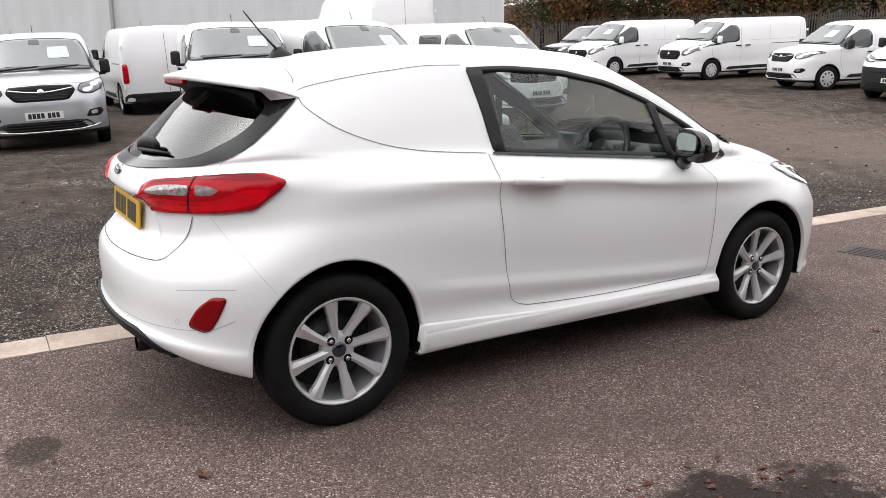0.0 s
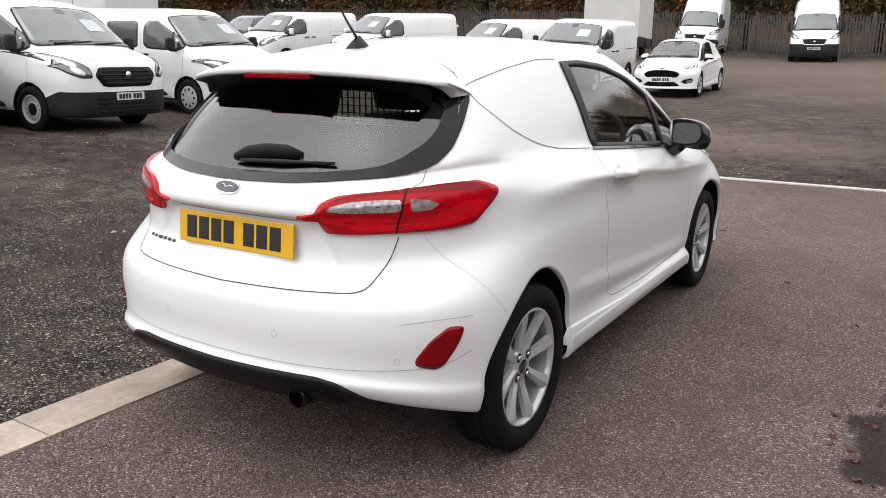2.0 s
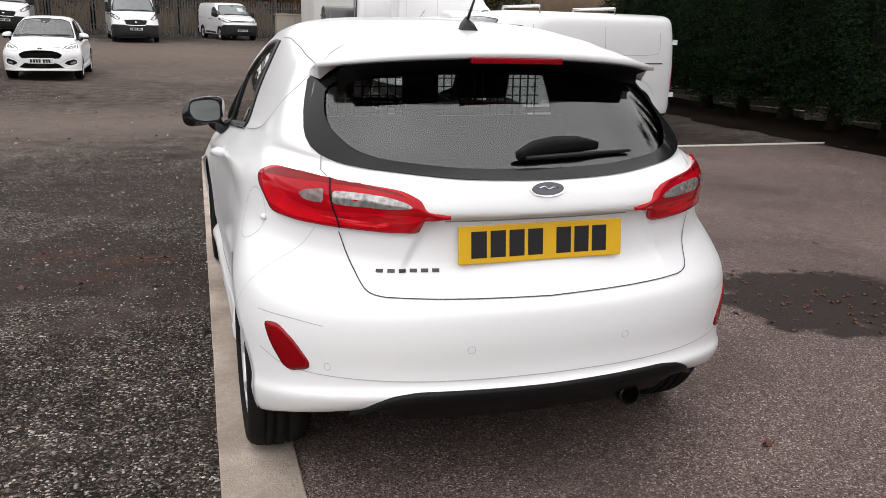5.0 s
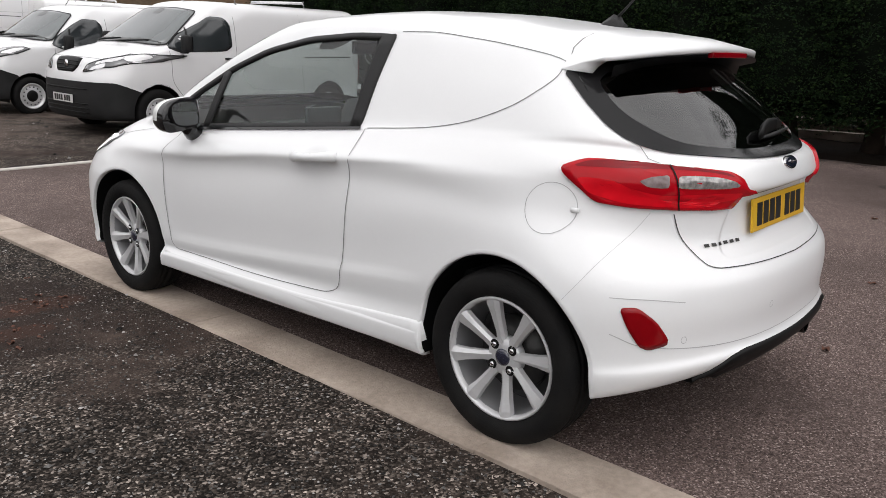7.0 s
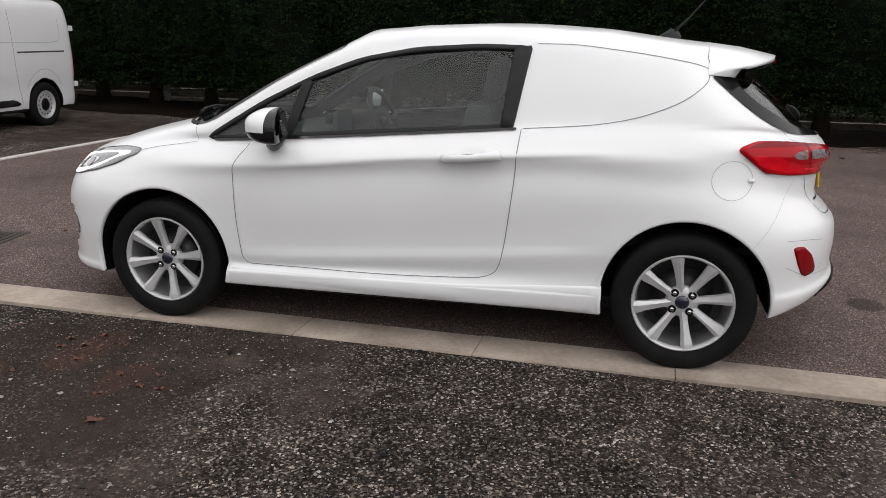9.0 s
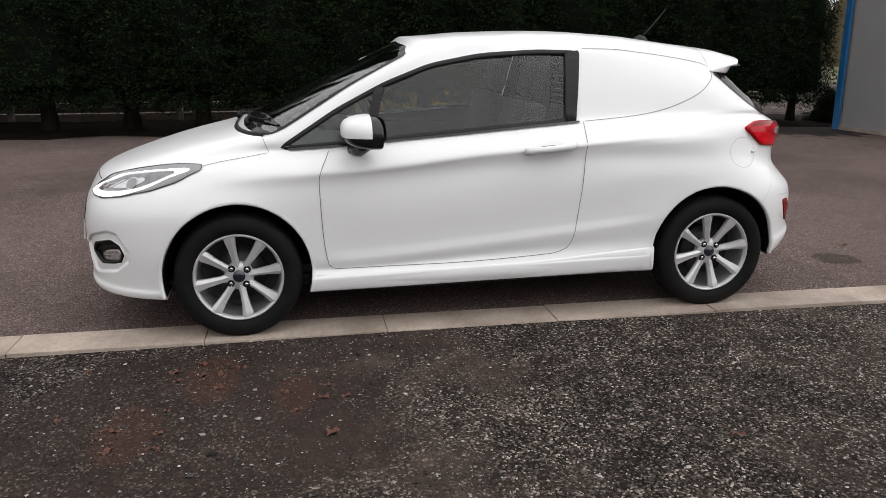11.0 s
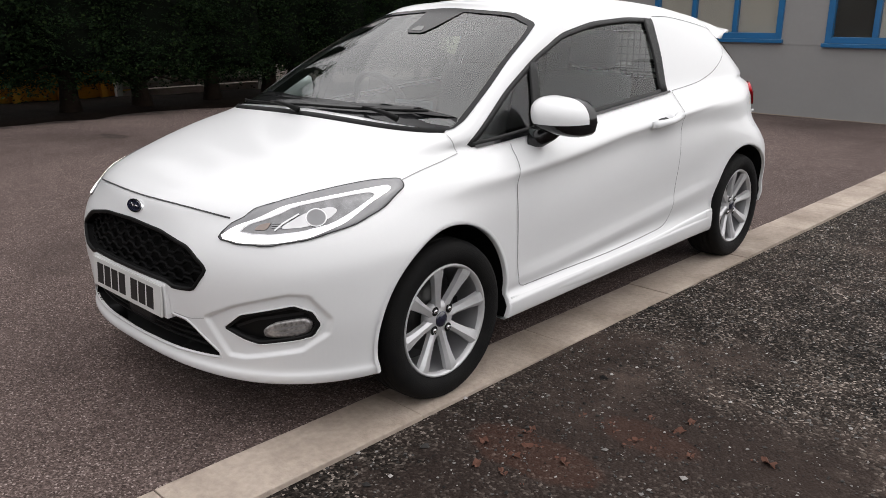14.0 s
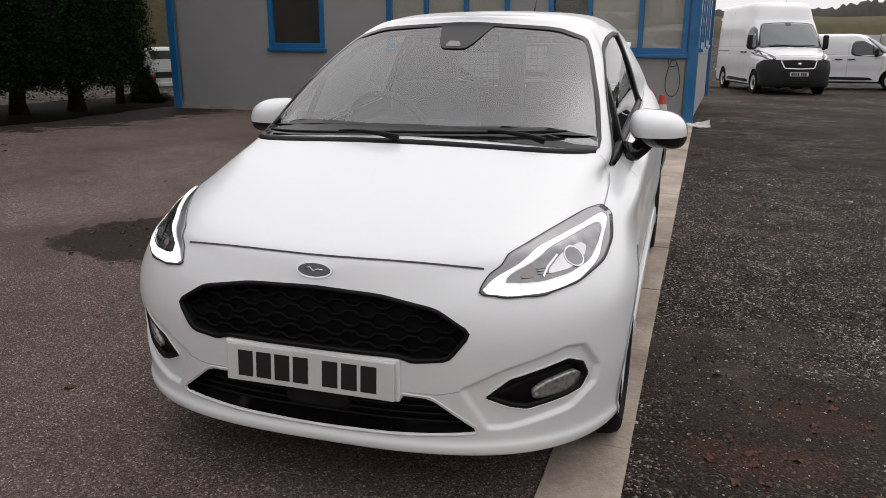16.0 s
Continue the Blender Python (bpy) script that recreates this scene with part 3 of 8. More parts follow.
    bm = skin(L, 6, 3)
    # shoulder crease from the front wing to the tail light
    side = [v for v in bm.verts if abs(v.co.x) > .62 and -1.5 < v.co.y < 1.0]
    crest = pchip([-1.6, -1.19, -.81, -.43, .05, .35, .66, 1.1], [.957, .953, .930, .899, .868, .832, .806, .79], np.array([v.co.y for v in side]))
    for v, c in zip(side, crest):
        u = c - v.co.z
        if 0 < u < .22:
            a, b = min(u / .03, 1), min(max((u - .05) / .17, 0), 1)
            fade = min(max((.95 - v.co.y) / .35, 0), 1) * min(max((v.co.y + 1.22) / .4, 0), 1)
            v.co.x -= math.copysign(.0085 * a * a * (3 - 2 * a) * (1 - b * b * (3 - 2 * b)) * fade, v.co.x)
    # lower crease rising along the door
    side = [v for v in bm.verts if abs(v.co.x) > .7 and -.95 < v.co.y < .9]
    crest = pchip([-1.0, -.9, -.5, 0, .8, 1.0], [.515, .505, .465, .418, .365, .36], np.array([v.co.y for v in side]))
    for v, c in zip(side, crest):
        u = v.co.z - c
        if 0 < u < .20:
            a, b = min(u / .022, 1), min(max((u - .05) / .15, 0), 1)
            fade = min(max((.9 - v.co.y) / .2, 0), 1) * min(max((v.co.y + .95) / .25, 0), 1)
            v.co.x -= math.copysign(.008 * a * a * (3 - 2 * a) * (1 - b * b * (3 - 2 * b)) * fade, v.co.x)
    # soft haunch over the tail light
    soft = [v for v in bm.verts if abs(v.co.x) > .6 and -1.5 < v.co.y < -.85 and .93 < v.co.z < 1.07]
    for _ in range(14):
        bmesh.ops.smooth_vert(bm, verts=soft, factor=.5, use_axis_x=True, use_axis_y=False, use_axis_z=False)
    # pressed surrounds of the fog lights, cups behind the door handles, plate panel in the tailgate
    for e in (1, -1):
        bezel = rounded([(e * .425, .432), (e * .545, .490), (e * .70, .538), (e * .748, .530), (e * .788, .445), (e * .780, .390), (e * .72, .332), (e * .56, .296), (e * .50, .298)], .05, 2, 90)
        recess(bm, bezel, (0, 2), lambda p: p.y > 1.45, .013, .014)
        cup = [(-.305 + .088 * math.cos(a), .890 + .045 * math.sin(a) - .09 * .088 * math.cos(a)) for a in np.linspace(0, 2 * math.pi, 40, endpoint=False)]
        recess(bm, cup, (1, 2), lambda p, e=e: p.x * e > .6, .034, .0085)
    panel = rounded([(-.345, .884), (.345, .884), (.435, .705), (.40, .674), (-.40, .674), (-.435, .705)], .04, 2, 120)
    recess(bm, panel, (0, 2), lambda p: p.y < -1.5, .014, lambda p: .003 + .014 * min(max((p.z - .69) / .16, 0), 1), 2)
    bm.normal_update()
    sk = Skin(bm)

    # outlines in side view (y, z), rear and front view (x, z)
    win = rounded([(1.06, .895), (.62, .925), (0, .972), (-.475, 1.008), (-.505, 1.20), (-.53, 1.362), (-.3, 1.368), (0, 1.350), (.27, 1.30), (.50, 1.215), (.75, 1.09)], .12, 2, 120)
    arch = {s: [(s * AXLE + .352 * math.cos(a) * (1.0 if s > 0 else 1.0), HUB + .012 + .352 * math.sin(a)) for a in np.linspace(-.35, math.pi + .35, 60)] for s in (1, -1)}
    rear_win = rounded([(-.580, 1.262), (-.618, 1.16), (-.634, 1.085), (-.618, 1.042), (-.54, 1.010), (-.25, .984), (0, .978), (.25, .984), (.54, 1.010), (.618, 1.042), (.634, 1.085), (.618, 1.16), (.580, 1.262), (.40, 1.295), (0, 1.31), (-.40, 1.295)], .15, 2, 120)
    screen = rounded([(-.685, .96), (-.55, .985), (-.3, 1.0), (0, 1.006), (.3, 1.0), (.55, .985), (.685, .96), (.64, 1.12), (.572, 1.28), (.53, 1.345), (.40, 1.388), (0, 1.412), (-.40, 1.388), (-.53, 1.345), (-.572, 1.28), (-.64, 1.12)], .12, 2, 140)
    grille = rounded([(-.458, .595), (-.36, .655), (-.2, .683), (0, .69), (.2, .683), (.36, .655), (.458, .595), (.40, .517), (.30, .508), (.265, .522), (-.265, .522), (-.30, .508), (-.40, .517)], .1, 2, 110)
    low_grille = rounded([(-.49, .292), (-.35, .402), (-.25, .407), (.25, .407), (.35, .402), (.49, .292), (.25, .279), (0, .275), (-.25, .279)], .08, 2, 90)
    fog = {s: rounded([(s * .49, .398), (s * .555, .452), (s * .70, .492), (s * .738, .47), (s * .752, .425), (s * .735, .385), (s * .70, .372), (s * .60, .352), (s * .555, .365)], .05, 2, 60) for s in (1, -1)}

    # openings and panels in the skin
    door = rounded([(.80, .885), (.85, .74), (.835, .50), (.81, .32), (.765, .285), (.3, .296), (-.34, .322), (-.43, .36), (-.472, .54), (-.503, .84), (-.51, 1.02), (-.56, 1.4), (.6, 1.4)], .12, 2, 110)
    regions = {}
    for e in (1, -1):
        regions["arch%d" % e] = lambda x, y, z, e=e: (np.hypot(y - e * AXLE, z - HUB - .012) < .352) & (np.abs(x) > .45)
        regions["fog%d" % e] = lambda x, y, z, e=e: inside(inset(fog[e], .004), x, z) & (y > 1.6)
        regions["door%d" % e] = lambda x, y, z, e=e: inside(door, y, z) & (x * e > .45)
    regions["win"] = lambda x, y, z: inside(inset(win, .012), y, z) & (np.abs(x) > .45)
    regions["rear_win"] = lambda x, y, z: inside(inset(rear_win, .002), x, z) & (y < -1.2)
    regions["screen"] = lambda x, y, z: inside(inset(screen, .01), x, z) & (y > .15) & (z > .95)
    regions["grille"] = lambda x, y, z: inside(inset(grille, .004), x, z) & (y > 1.7)
    regions["low"] = lambda x, y, z: inside(inset(low_grille, .004), x, z) & (y > 1.7)
    regions["bonnet"] = lambda x, y, z: (y > 1.0) & (z > .70) & (z < 1.03) & (np.abs(x) < pchip([.8, 1.1, 1.4, 1.7, 1.86, 2.1], [.70, .705, .68, .57, .47, .3], np.clip(y, .8, 2.1))) & (y < 1.945 - .25 * x ** 2)
    regions["tailgate"] = lambda x, y, z: (y < -1.35) & (z > .662) & (z < 1.30) & (np.abs(x) < pchip([.6, .67, .72, .87, 1.02, 1.24, 1.4], [.46, .50, .545, .61, .66, .62, .5], np.clip(z, .6, 1.4)))
    regions["front"] = lambda x, y, z: (y > 1.45) & (z < .665)
    regions["rear"] = lambda x, y, z: (y < -1.45) & (z < .60 + .33 * np.clip(-y - 1.5, 0, .3))
    regions["flap"] = lambda x, y, z: (x < -.5) & (np.hypot((y + 1.398) / .0815, (z - .838) / .0775) < 1)
    for t in regions.values():
        cut(bm, t)
    bm.faces.ensure_lookup_table()
    C = np.array([f.calc_center_median() for f in bm.faces])
    cx, cy, cz = C.T
    got = {k: t(cx, cy, cz) for k, t in regions.items()}
    hole = np.zeros(len(C), bool)
    for k in ("arch1", "arch-1", "fog1", "fog-1", "win", "rear_win", "screen", "grille", "low"):
        hole |= got[k]
    kinds = np.zeros(len(C), int)
    for k, n in (("front", 5), ("rear", 6), ("tailgate", 4), ("bonnet", 3), ("door1", 1), ("door-1", 2), ("flap", 7)):
        kinds[got[k]] = n
    kinds[hole] = -1
    names = ["body", "door", "door", "bonnet", "tailgate", "front_bumper", "rear_bumper", "fuel_flap"]
    labels = ["", "white door with black window frame", "white door with black window frame", "white bonnet", "white tailgate", "white front bumper", "white rear bumper", "round white fuel flap"]
    made = {}
    for k, nm in enumerate(names):
        piece = bm.copy()
        piece.faces.ensure_lookup_table()
        bmesh.ops.delete(piece, geom=[piece.faces[i] for i in np.nonzero(kinds != k)[0]], context="FACES")
        made[k] = part(nm, piece, PAINT, car if k != 7 else made[0], labels[k])

    # inner lining of the cabin
    inner = bm.copy()
    inner.faces.ensure_lookup_table()
    lining = hole | (cz < .55) | (cy > 1.25) | (np.hypot(cy - AXLE, cz - HUB) < .37) | (np.hypot(cy + AXLE, cz - HUB) < .37)
    bmesh.ops.delete(inner, geom=[inner.faces[i] for i in np.nonzero(lining)[0]], context="FACES")
    inner.normal_update()
    for v in inner.verts:
        v.co -= v.normal * .022
    part("cabin_lining", inner, CABIN, car, "dark cabin lining")
    bm.free()

    # glazing
    for s, view in ((1, "right"), (-1, "left")):
        dr = made[1] if s > 0 else made[2]
        o = sk.lay(view, win)
        i1 = sk.lay(view, inset(win, .021))
        part("window_trim", sk.band(o, i1, .004, .012), TRIM, dr, "black window trim")
        part("window_glass", sk.sheet(view, inset(win, .015), -.006, 8, 3), GLASS, dr, "tinted door glass")
        part("rear_pillar_trim", sk.patch(sk.lay(view, rounded([(-.475, 1.008), (-.415, 1.012), (-.448, 1.355), (-.53, 1.362)], .04, 2, 48)), .006, 4, .01), TRIM, dr, "black pillar trim")
        part("mirror_pillar_trim", sk.patch(sk.lay(view, rounded([(.625, .925), (.575, .93), (.50, 1.19), (.55, 1.19)], .05, 2, 48)), .006, 4, .01), TRIM, dr, "black pillar trim")
        part("sill_trim", sk.line(sk.run(view, [(.98, .900), (.6, .924), (0, .970), (-.49, 1.008)], 50), .012, .007), GLOSS_BLACK, dr)
        # blank panel in place of a rear side window, with its groove
        quarter = [(-.52, 1.012), (-.8, 1.035), (-.95, 1.06), (-1.12, 1.115), (-1.22, 1.17), (-1.285, 1.245), (-1.285, 1.272), (-1.25, 1.29), (-1.15, 1.312), (-.91, 1.348), (-.67, 1.371), (-.55, 1.372)]
        part("blank_panel_groove", sk.line(sk.run(view, quarter, 90), .0034, .0016), JOINT, made[0])
        # joints
        part("door_joint", sk.line(sk.run(view, [(.79, .893), (.845, .76), (.838, .55), (.812, .345), (.775, .318), (.3, .318), (-.33, .340), (-.42, .368), (-.452, .43), (-.476, .58), (-.503, .84), (-.512, 1.008)], 110), .0034), JOINT, dr)
        part("wing_joint", sk.line(sk.run(view, [(1.075, .892), (1.10, .955)], 12), .003), LINING, made[0])
        part("bumper_joint", sk.line(sk.run(view, [(-1.50, .575), (-1.56, .66), (-1.66, .84)], 24), .0014), SEAM_CREASE, made[6])
        if s < 0:
            ring = [(-1.398 + .082 * math.cos(a), .838 + .078 * math.sin(a)) for a in np.linspace(0, 2 * math.pi, 48, endpoint=False)]
            flap = made[7]
            part("flap_joint", sk.line(sk.lay(view, ring), .0016, closed=True), LINING, flap)
            p, nrm = sk.at(view, -1.475, .838)
            part("flap_catch", tube([p + Vector((-.004, -.012, 0)), p + Vector((-.006, .012, 0))], .008, 8), PAINT, flap)
        # handle: a bar over a shallow dark hollow
        hp = [sk.at(view, y, z)[0] + Vector((s * o2, 0, 0)) for y, z, o2 in ((-.180, .878, .002), (-.200, .880, .014), (-.25, .885, .034), (-.31, .890, .046), (-.37, .896, .036), (-.42, .901, .015), (-.440, .903, .002))]
        part("door_handle", tube(hp, [.016, .021, .017, .0155, .017, .022, .018], 12), PAINT, dr, "white door handle")
        # wheel arch lips and liners
        for e in (1, -1):
            la, lb = (-.26, -.27) if e > 0 else (-.24, -.10)
            pts, lin = [], []
            for a in np.linspace(la, math.pi - lb, 56):
                y, z = e * AXLE + .352 * math.cos(a), HUB + .012 + .352 * math.sin(a)
                pts.append((y, z))
            edge = [sk.at(view, *q)[0] for q in pts]
            b2 = bmesh.new()
            rows = []
            for p, (y, z) in zip(edge, pts):
                c = Vector((0, e * AXLE, HUB + .012))
                d = Vector((0, y, z)) - c
                d.normalize()
                x = abs(p.x)
                rows.append([b2.verts.new((s * (x + .0015), *(c + d * .368)[1:])), b2.verts.new((s * (x + .004), *(c + d * .357)[1:])), b2.verts.new((s * (x + .001), *(c + d * .351)[1:])), b2.verts.new((s * (x - .03), *(c + d * .352)[1:]))])
            for r, q in zip(rows, rows[1:]):
                for i in range(3):
                    b2.faces.new((r[i], r[i + 1], q[i + 1], q[i]))
            part("arch_lip", b2, PAINT, made[0])
            b3 = bmesh.new()
            rows = []
            for p, (y, z) in zip(edge, pts):
                rows.append([b3.verts.new((s * (abs(p.x) - .012), e * AXLE + (y - e * AXLE) * .985, HUB + .012 + (z - HUB - .012) * .985)), b3.verts.new((s * .50, e * AXLE + (y - e * AXLE) * .985, HUB + .012 + (z - HUB - .012) * .985))])
            inner_fan = b3.verts.new((s * .5, e * AXLE, HUB))
            for r, q in zip(rows, rows[1:]):
                b3.faces.new((r[0], r[1], q[1], q[0]))
                b3.faces.new((r[1], q[1], inner_fan))
            part("arch_liner", b3, DEEP_BLACK, made[0], "black wheel arch liner")
            car_wheel(car, s * .735, e * AXLE, s)
        sb = bmesh.new()
        rows = []
        for y in np.linspace(.874, -.902, 30):
            zt = float(np.interp(y, [-.90, -.60, -.42, -.2, .2, .6, .872], [.352, .332, .318, .306, .298, .296, .296]))
            x = abs(sk.at("right" if s > 0 else "left", y, zt)[0].x)
            rows.append([sb.verts.new((s * (x + dx), y, z)) for dx, z in ((-.004, zt + .002), (.004, zt - .002), (.0075, zt - .010), (.011, zt - .034), (.010, .252), (.002, .228), (-.012, .218), (-.05, .214))])
        for r, u in zip(rows, rows[1:]):
            for i in range(7):
                sb.faces.new((r[i], r[i + 1], u[i + 1], u[i]))
        sb.faces.new(rows[0])
        sb.faces.new(rows[-1][::-1])
        part("side_skirt", sb, PAINT, made[0], "white side skirt")
        part("skirt_edge", tube([Vector((s * .80, y, z)) for y, z in ((.85, .215), (.3, .212), (-.4, .222), (-.88, .232))], .012, 8), TRIM, made[0])

        # tail light: quarter-mounted part and tailgate part
        lamp = [(.752, -1.405, .958), (.737, -1.49, 1.008), (.70, -1.60, 1.022), (.63, -1.68, 1.012), (.575, -1.73, .998), (.50, -1.78, .982), (.42, -1.815, .965), (.37, -1.83, .935), (.355, -1.84, .905),
                (.285, -1.86, .884), (.33, -1.86, .862), (.385, -1.85, .838), (.47, -1.83, .838), (.60, -1.74, .848), (.70, -1.64, .856), (.757, -1.535, .870)]

        def on(pts, n, c=.12):
            return [sk.snap(Vector((s * q[0], q[1], q[2])), 0) for q in rounded(pts, c, 2, n)]
        lp = on(lamp, 120, .09)
        shell = sk.patch(lp, .0125, 10, 0, (s * .60, -1.70, .93))
        shell.verts.ensure_lookup_table()
        free = shell.verts[120:]
        for _ in range(9):
            bmesh.ops.smooth_vert(shell, verts=free, factor=.5, use_axis_x=True, use_axis_y=True, use_axis_z=True)
        shell.normal_update()
        if sum(f.normal.dot(Vector((s * .6, -.8, 0))) * f.calc_area() for f in shell.faces) < 0:
            bmesh.ops.reverse_faces(shell, faces=shell.faces)
            shell.normal_update()
        lk = Skin(shell)
        rimmed = shell.copy()
        rimmed.verts.ensure_lookup_table()
        foot = [rimmed.verts.new(sk.snap(v.co, -.004)) for v in rimmed.verts[:120]]
        rimmed.verts.ensure_lookup_table()
        for i in range(120):
            rimmed.faces.new((rimmed.verts[(i + 1) % 120], rimmed.verts[i], foot[i], foot[(i + 1) % 120]))
        tl = part("tail_light", rimmed, RED_LENS, car, "red wrap-round tail light with clear reversing lens")

        def lens(name, pts, n, off, material, label, mid):
            o = [lk.snap(Vector((s * q[0], q[1], q[2])), 0) for q in rounded(pts, .12, 2, n)]
            b = lk.patch(o, off * .7, 5, 0, (s * mid[0], mid[1], mid[2]))
            part(name, b, material, tl, label)
        lens("upper_lens", [(.739, -1.44, .962), (.730, -1.50, .996), (.698, -1.60, 1.012), (.63, -1.675, 1.004), (.57, -1.73, .990), (.50, -1.778, .975), (.43, -1.81, .958), (.40, -1.82, .94), (.50, -1.78, .966), (.58, -1.73, .978), (.66, -1.66, .984), (.712, -1.57, .976)], 64, .0012, RED_DARK, "dark red upper band", (.62, -1.69, .992))
        lens("brake_lens", [(.742, -1.46, .938), (.715, -1.56, .940), (.69, -1.61, .918), (.64, -1.67, .900), (.50, -1.79, .895), (.36, -1.845, .890), (.40, -1.845, .856), (.50, -1.80, .852), (.62, -1.71, .858), (.71, -1.61, .870), (.752, -1.51, .895)], 72, .0012, RED_BRIGHT, "bright red brake lens", (.64, -1.68, .882))
        lens("reversing_lens", [(.592, -1.72, .953), (.54, -1.757, .953), (.46, -1.80, .944), (.41, -1.825, .930), (.388, -1.832, .914), (.46, -1.80, .914), (.54, -1.757, .916), (.592, -1.72, .919)], 56, .0022, CLEAR_LENS, "clear reversing lens", (.50, -1.775, .934))
        lens("smoked_lens", [(.612, -1.70, .956), (.65, -1.665, .952), (.675, -1.635, .938), (.66, -1.655, .922), (.612, -1.70, .918)], 40, .0020, SMOKED, "smoked lens end", (.64, -1.675, .938))
        part("lamp_joint", lk.line([lk.snap(Vector(p), 0) for p in [(s * (.607 - .02 * k / 13), -1.705 - .035 * k / 13, 1.006 - .16 * k / 13) for k in range(14)]], .005, .003), DEEP_BLACK, tl)
        shell.free()
        # reflector in the bumper
        rf = [(.772, -1.65, .572), (.748, -1.70, .576), (.712, -1.745, .535), (.682, -1.78, .475), (.684, -1.78, .455), (.735, -1.745, .440), (.752, -1.72, .452), (.764, -1.68, .51)]
        part("reflector", sk.patch([sk.snap(Vector((s * q[0], q[1], q[2])), 0) for q in rounded(rf, .15, 2, 48)], .004, 4, .006), REFLECTOR, made[6], "red reflector")
        # flat grey ribbons paint the shading along two bumper folds
        part("lip_crease_line", sk.line(sk.run("rear", [(s * .80, .490), (s * .745, .456), (s * .66, .443), (s * .40, .433), (0, .429)], 60), .0028, .002), SEAM_CREASE, made[6])
        part("bumper_crease_line", sk.line([sk.snap(p, 0) for p in sk.run("rear", [(s * .80, .602), (s * .74, .600), (s * .64, .588)], 24)], .0026, .0015), SEAM_CREASE, made[6])
        for sx in (.245, .632):
            p, nrm = sk.at("rear", s * sx, .522 if sx < .5 else .468)
            part("parking_sensor", sk.line([p + Vector((.011 * math.cos(a), 0, .011 * math.sin(a))) for a in np.linspace(0, 2 * math.pi, 20, endpoint=False)], .0016, .001, True), SEAM_CREASE, made[6])
        # tailgate joint
        part("tailgate_joint", sk.line(sk.run("rear", [(s * .575, .835), (s * .545, .74), (s * .515, .68), (s * .47, .668), (0, .655)], 50), .0036), GAP, made[4])

        part("tailgate_joint", sk.line([sk.snap(Vector((s * x, y, z)), 0) for x, y, z in ((.634, -1.62, 1.060), (.626, -1.645, 1.042), (.612, -1.68, 1.018))], .003), JOINT, made[4])

        # head light
        hl = [(-.446, 1.905, .664), (-.52, 1.878, .651), (-.61, 1.835, .658), (-.70, 1.757, .686), (-.762, 1.625, .724), (-.782, 1.50, .774), (-.774, 1.395, .838), (-.735, 1.385, .855), (-.69, 1.48, .847), (-.62, 1.635, .815), (-.54, 1.77, .766), (-.468, 1.862, .712)]
        op = [sk.snap(Vector((-s * q[0], q[1], q[2])), 0) for q in rounded(hl, .12, 2, 96)]
        ctr = (s * .635, 1.70, .755)
        head = part("head_light", sk.patch(op, .004, 8, .012, ctr), LAMP_SHELL, car, "clear head light with lit white running light")
        part("lamp_edge", sk.line(op, .0032, .005, True), TRIM, head)

        def fit(pts, n):
            return [sk.snap(Vector((s * q[0], q[1], q[2])), 0) for q in rounded(pts, .16, 2, n)]
        bo = fit([(.505, 1.866, .678), (.60, 1.817, .679), (.672, 1.757, .701), (.724, 1.68, .730), (.745, 1.60, .772), (.750, 1.51, .812), (.728, 1.515, .822), (.660, 1.655, .790), (.580, 1.772, .745), (.512, 1.850, .702)], 72)
        outer = fit([(.450, 1.902, .667), (.52, 1.876, .655), (.61, 1.832, .662), (.698, 1.757, .690), (.744, 1.65, .730), (.756, 1.56, .784), (.762, 1.45, .832), (.740, 1.44, .842), (.690, 1.57, .818), (.625, 1.69, .785), (.565, 1.776, .750), (.492, 1.860, .704)], 72)
        k0 = min(range(72), key=lambda k: (outer[k] - bo[0]).length)
        outer = outer[k0:] + outer[:k0]
        part("lamp_bowl", sk.patch(bo, .0055, 5), LAMP_GREY, head, "grey lamp bowl")
        part("running_light", sk.band(outer, bo, .0065), DRL, head, "lit white running light")
        part("light_guide", sk.line(bo, .005, .0075, True), CHROME, head)
        part("lamp_reflector", sk.patch(fit([(.606, 1.800, .696), (.668, 1.748, .712), (.706, 1.685, .742), (.712, 1.645, .772), (.690, 1.655, .780), (.640, 1.735, .757)], 40), .0070, 4), VAN_REFLECTOR, head, "silvered reflector box")
        c = sk.snap(Vector((s * .676, 1.708, .744)), 0)
        nrm = sk.tree.find_nearest(c)[1]
        t1 = nrm.cross(Vector((0, 0, 1))).normalized()
        t2 = nrm.cross(t1)
        circ = [c + (t1 * math.cos(a) + t2 * math.sin(a)) * .030 for a in np.linspace(0, 2 * math.pi, 32, endpoint=False)]
        part("projector", sk.band([c + (p - c) * 1.13 for p in circ], circ, .0085), CHROME, head, "chrome lens ring")
        part("projector_lens", sk.patch(circ, .009, 3), LAMP_SHELL, head)
        part("lamp_divider", sk.line([sk.snap(Vector((s * x, y, z)), 0) for x, y, z in ((.600, 1.806, .694), (.612, 1.785, .722), (.634, 1.742, .757))], .006, .0085), CHROME, head)
        part("indicator_lens", sk.patch(fit([(.545, 1.842, .692), (.578, 1.822, .692), (.582, 1.805, .725), (.552, 1.826, .710)], 28), .0075, 3), AMBER, head, "pale amber indicator")
        for z0 in (.702, .714, .726):
            part("bowl_rib", sk.line([sk.snap(Vector((s * x, y, z0)), 0) for x, y in ((.588, 1.81), (.600, 1.80), (.612, 1.79))], .004, .0080), LAMP_SHELL, head)

        # fog light pocket
        fo = sk.lay("front", fog[s])
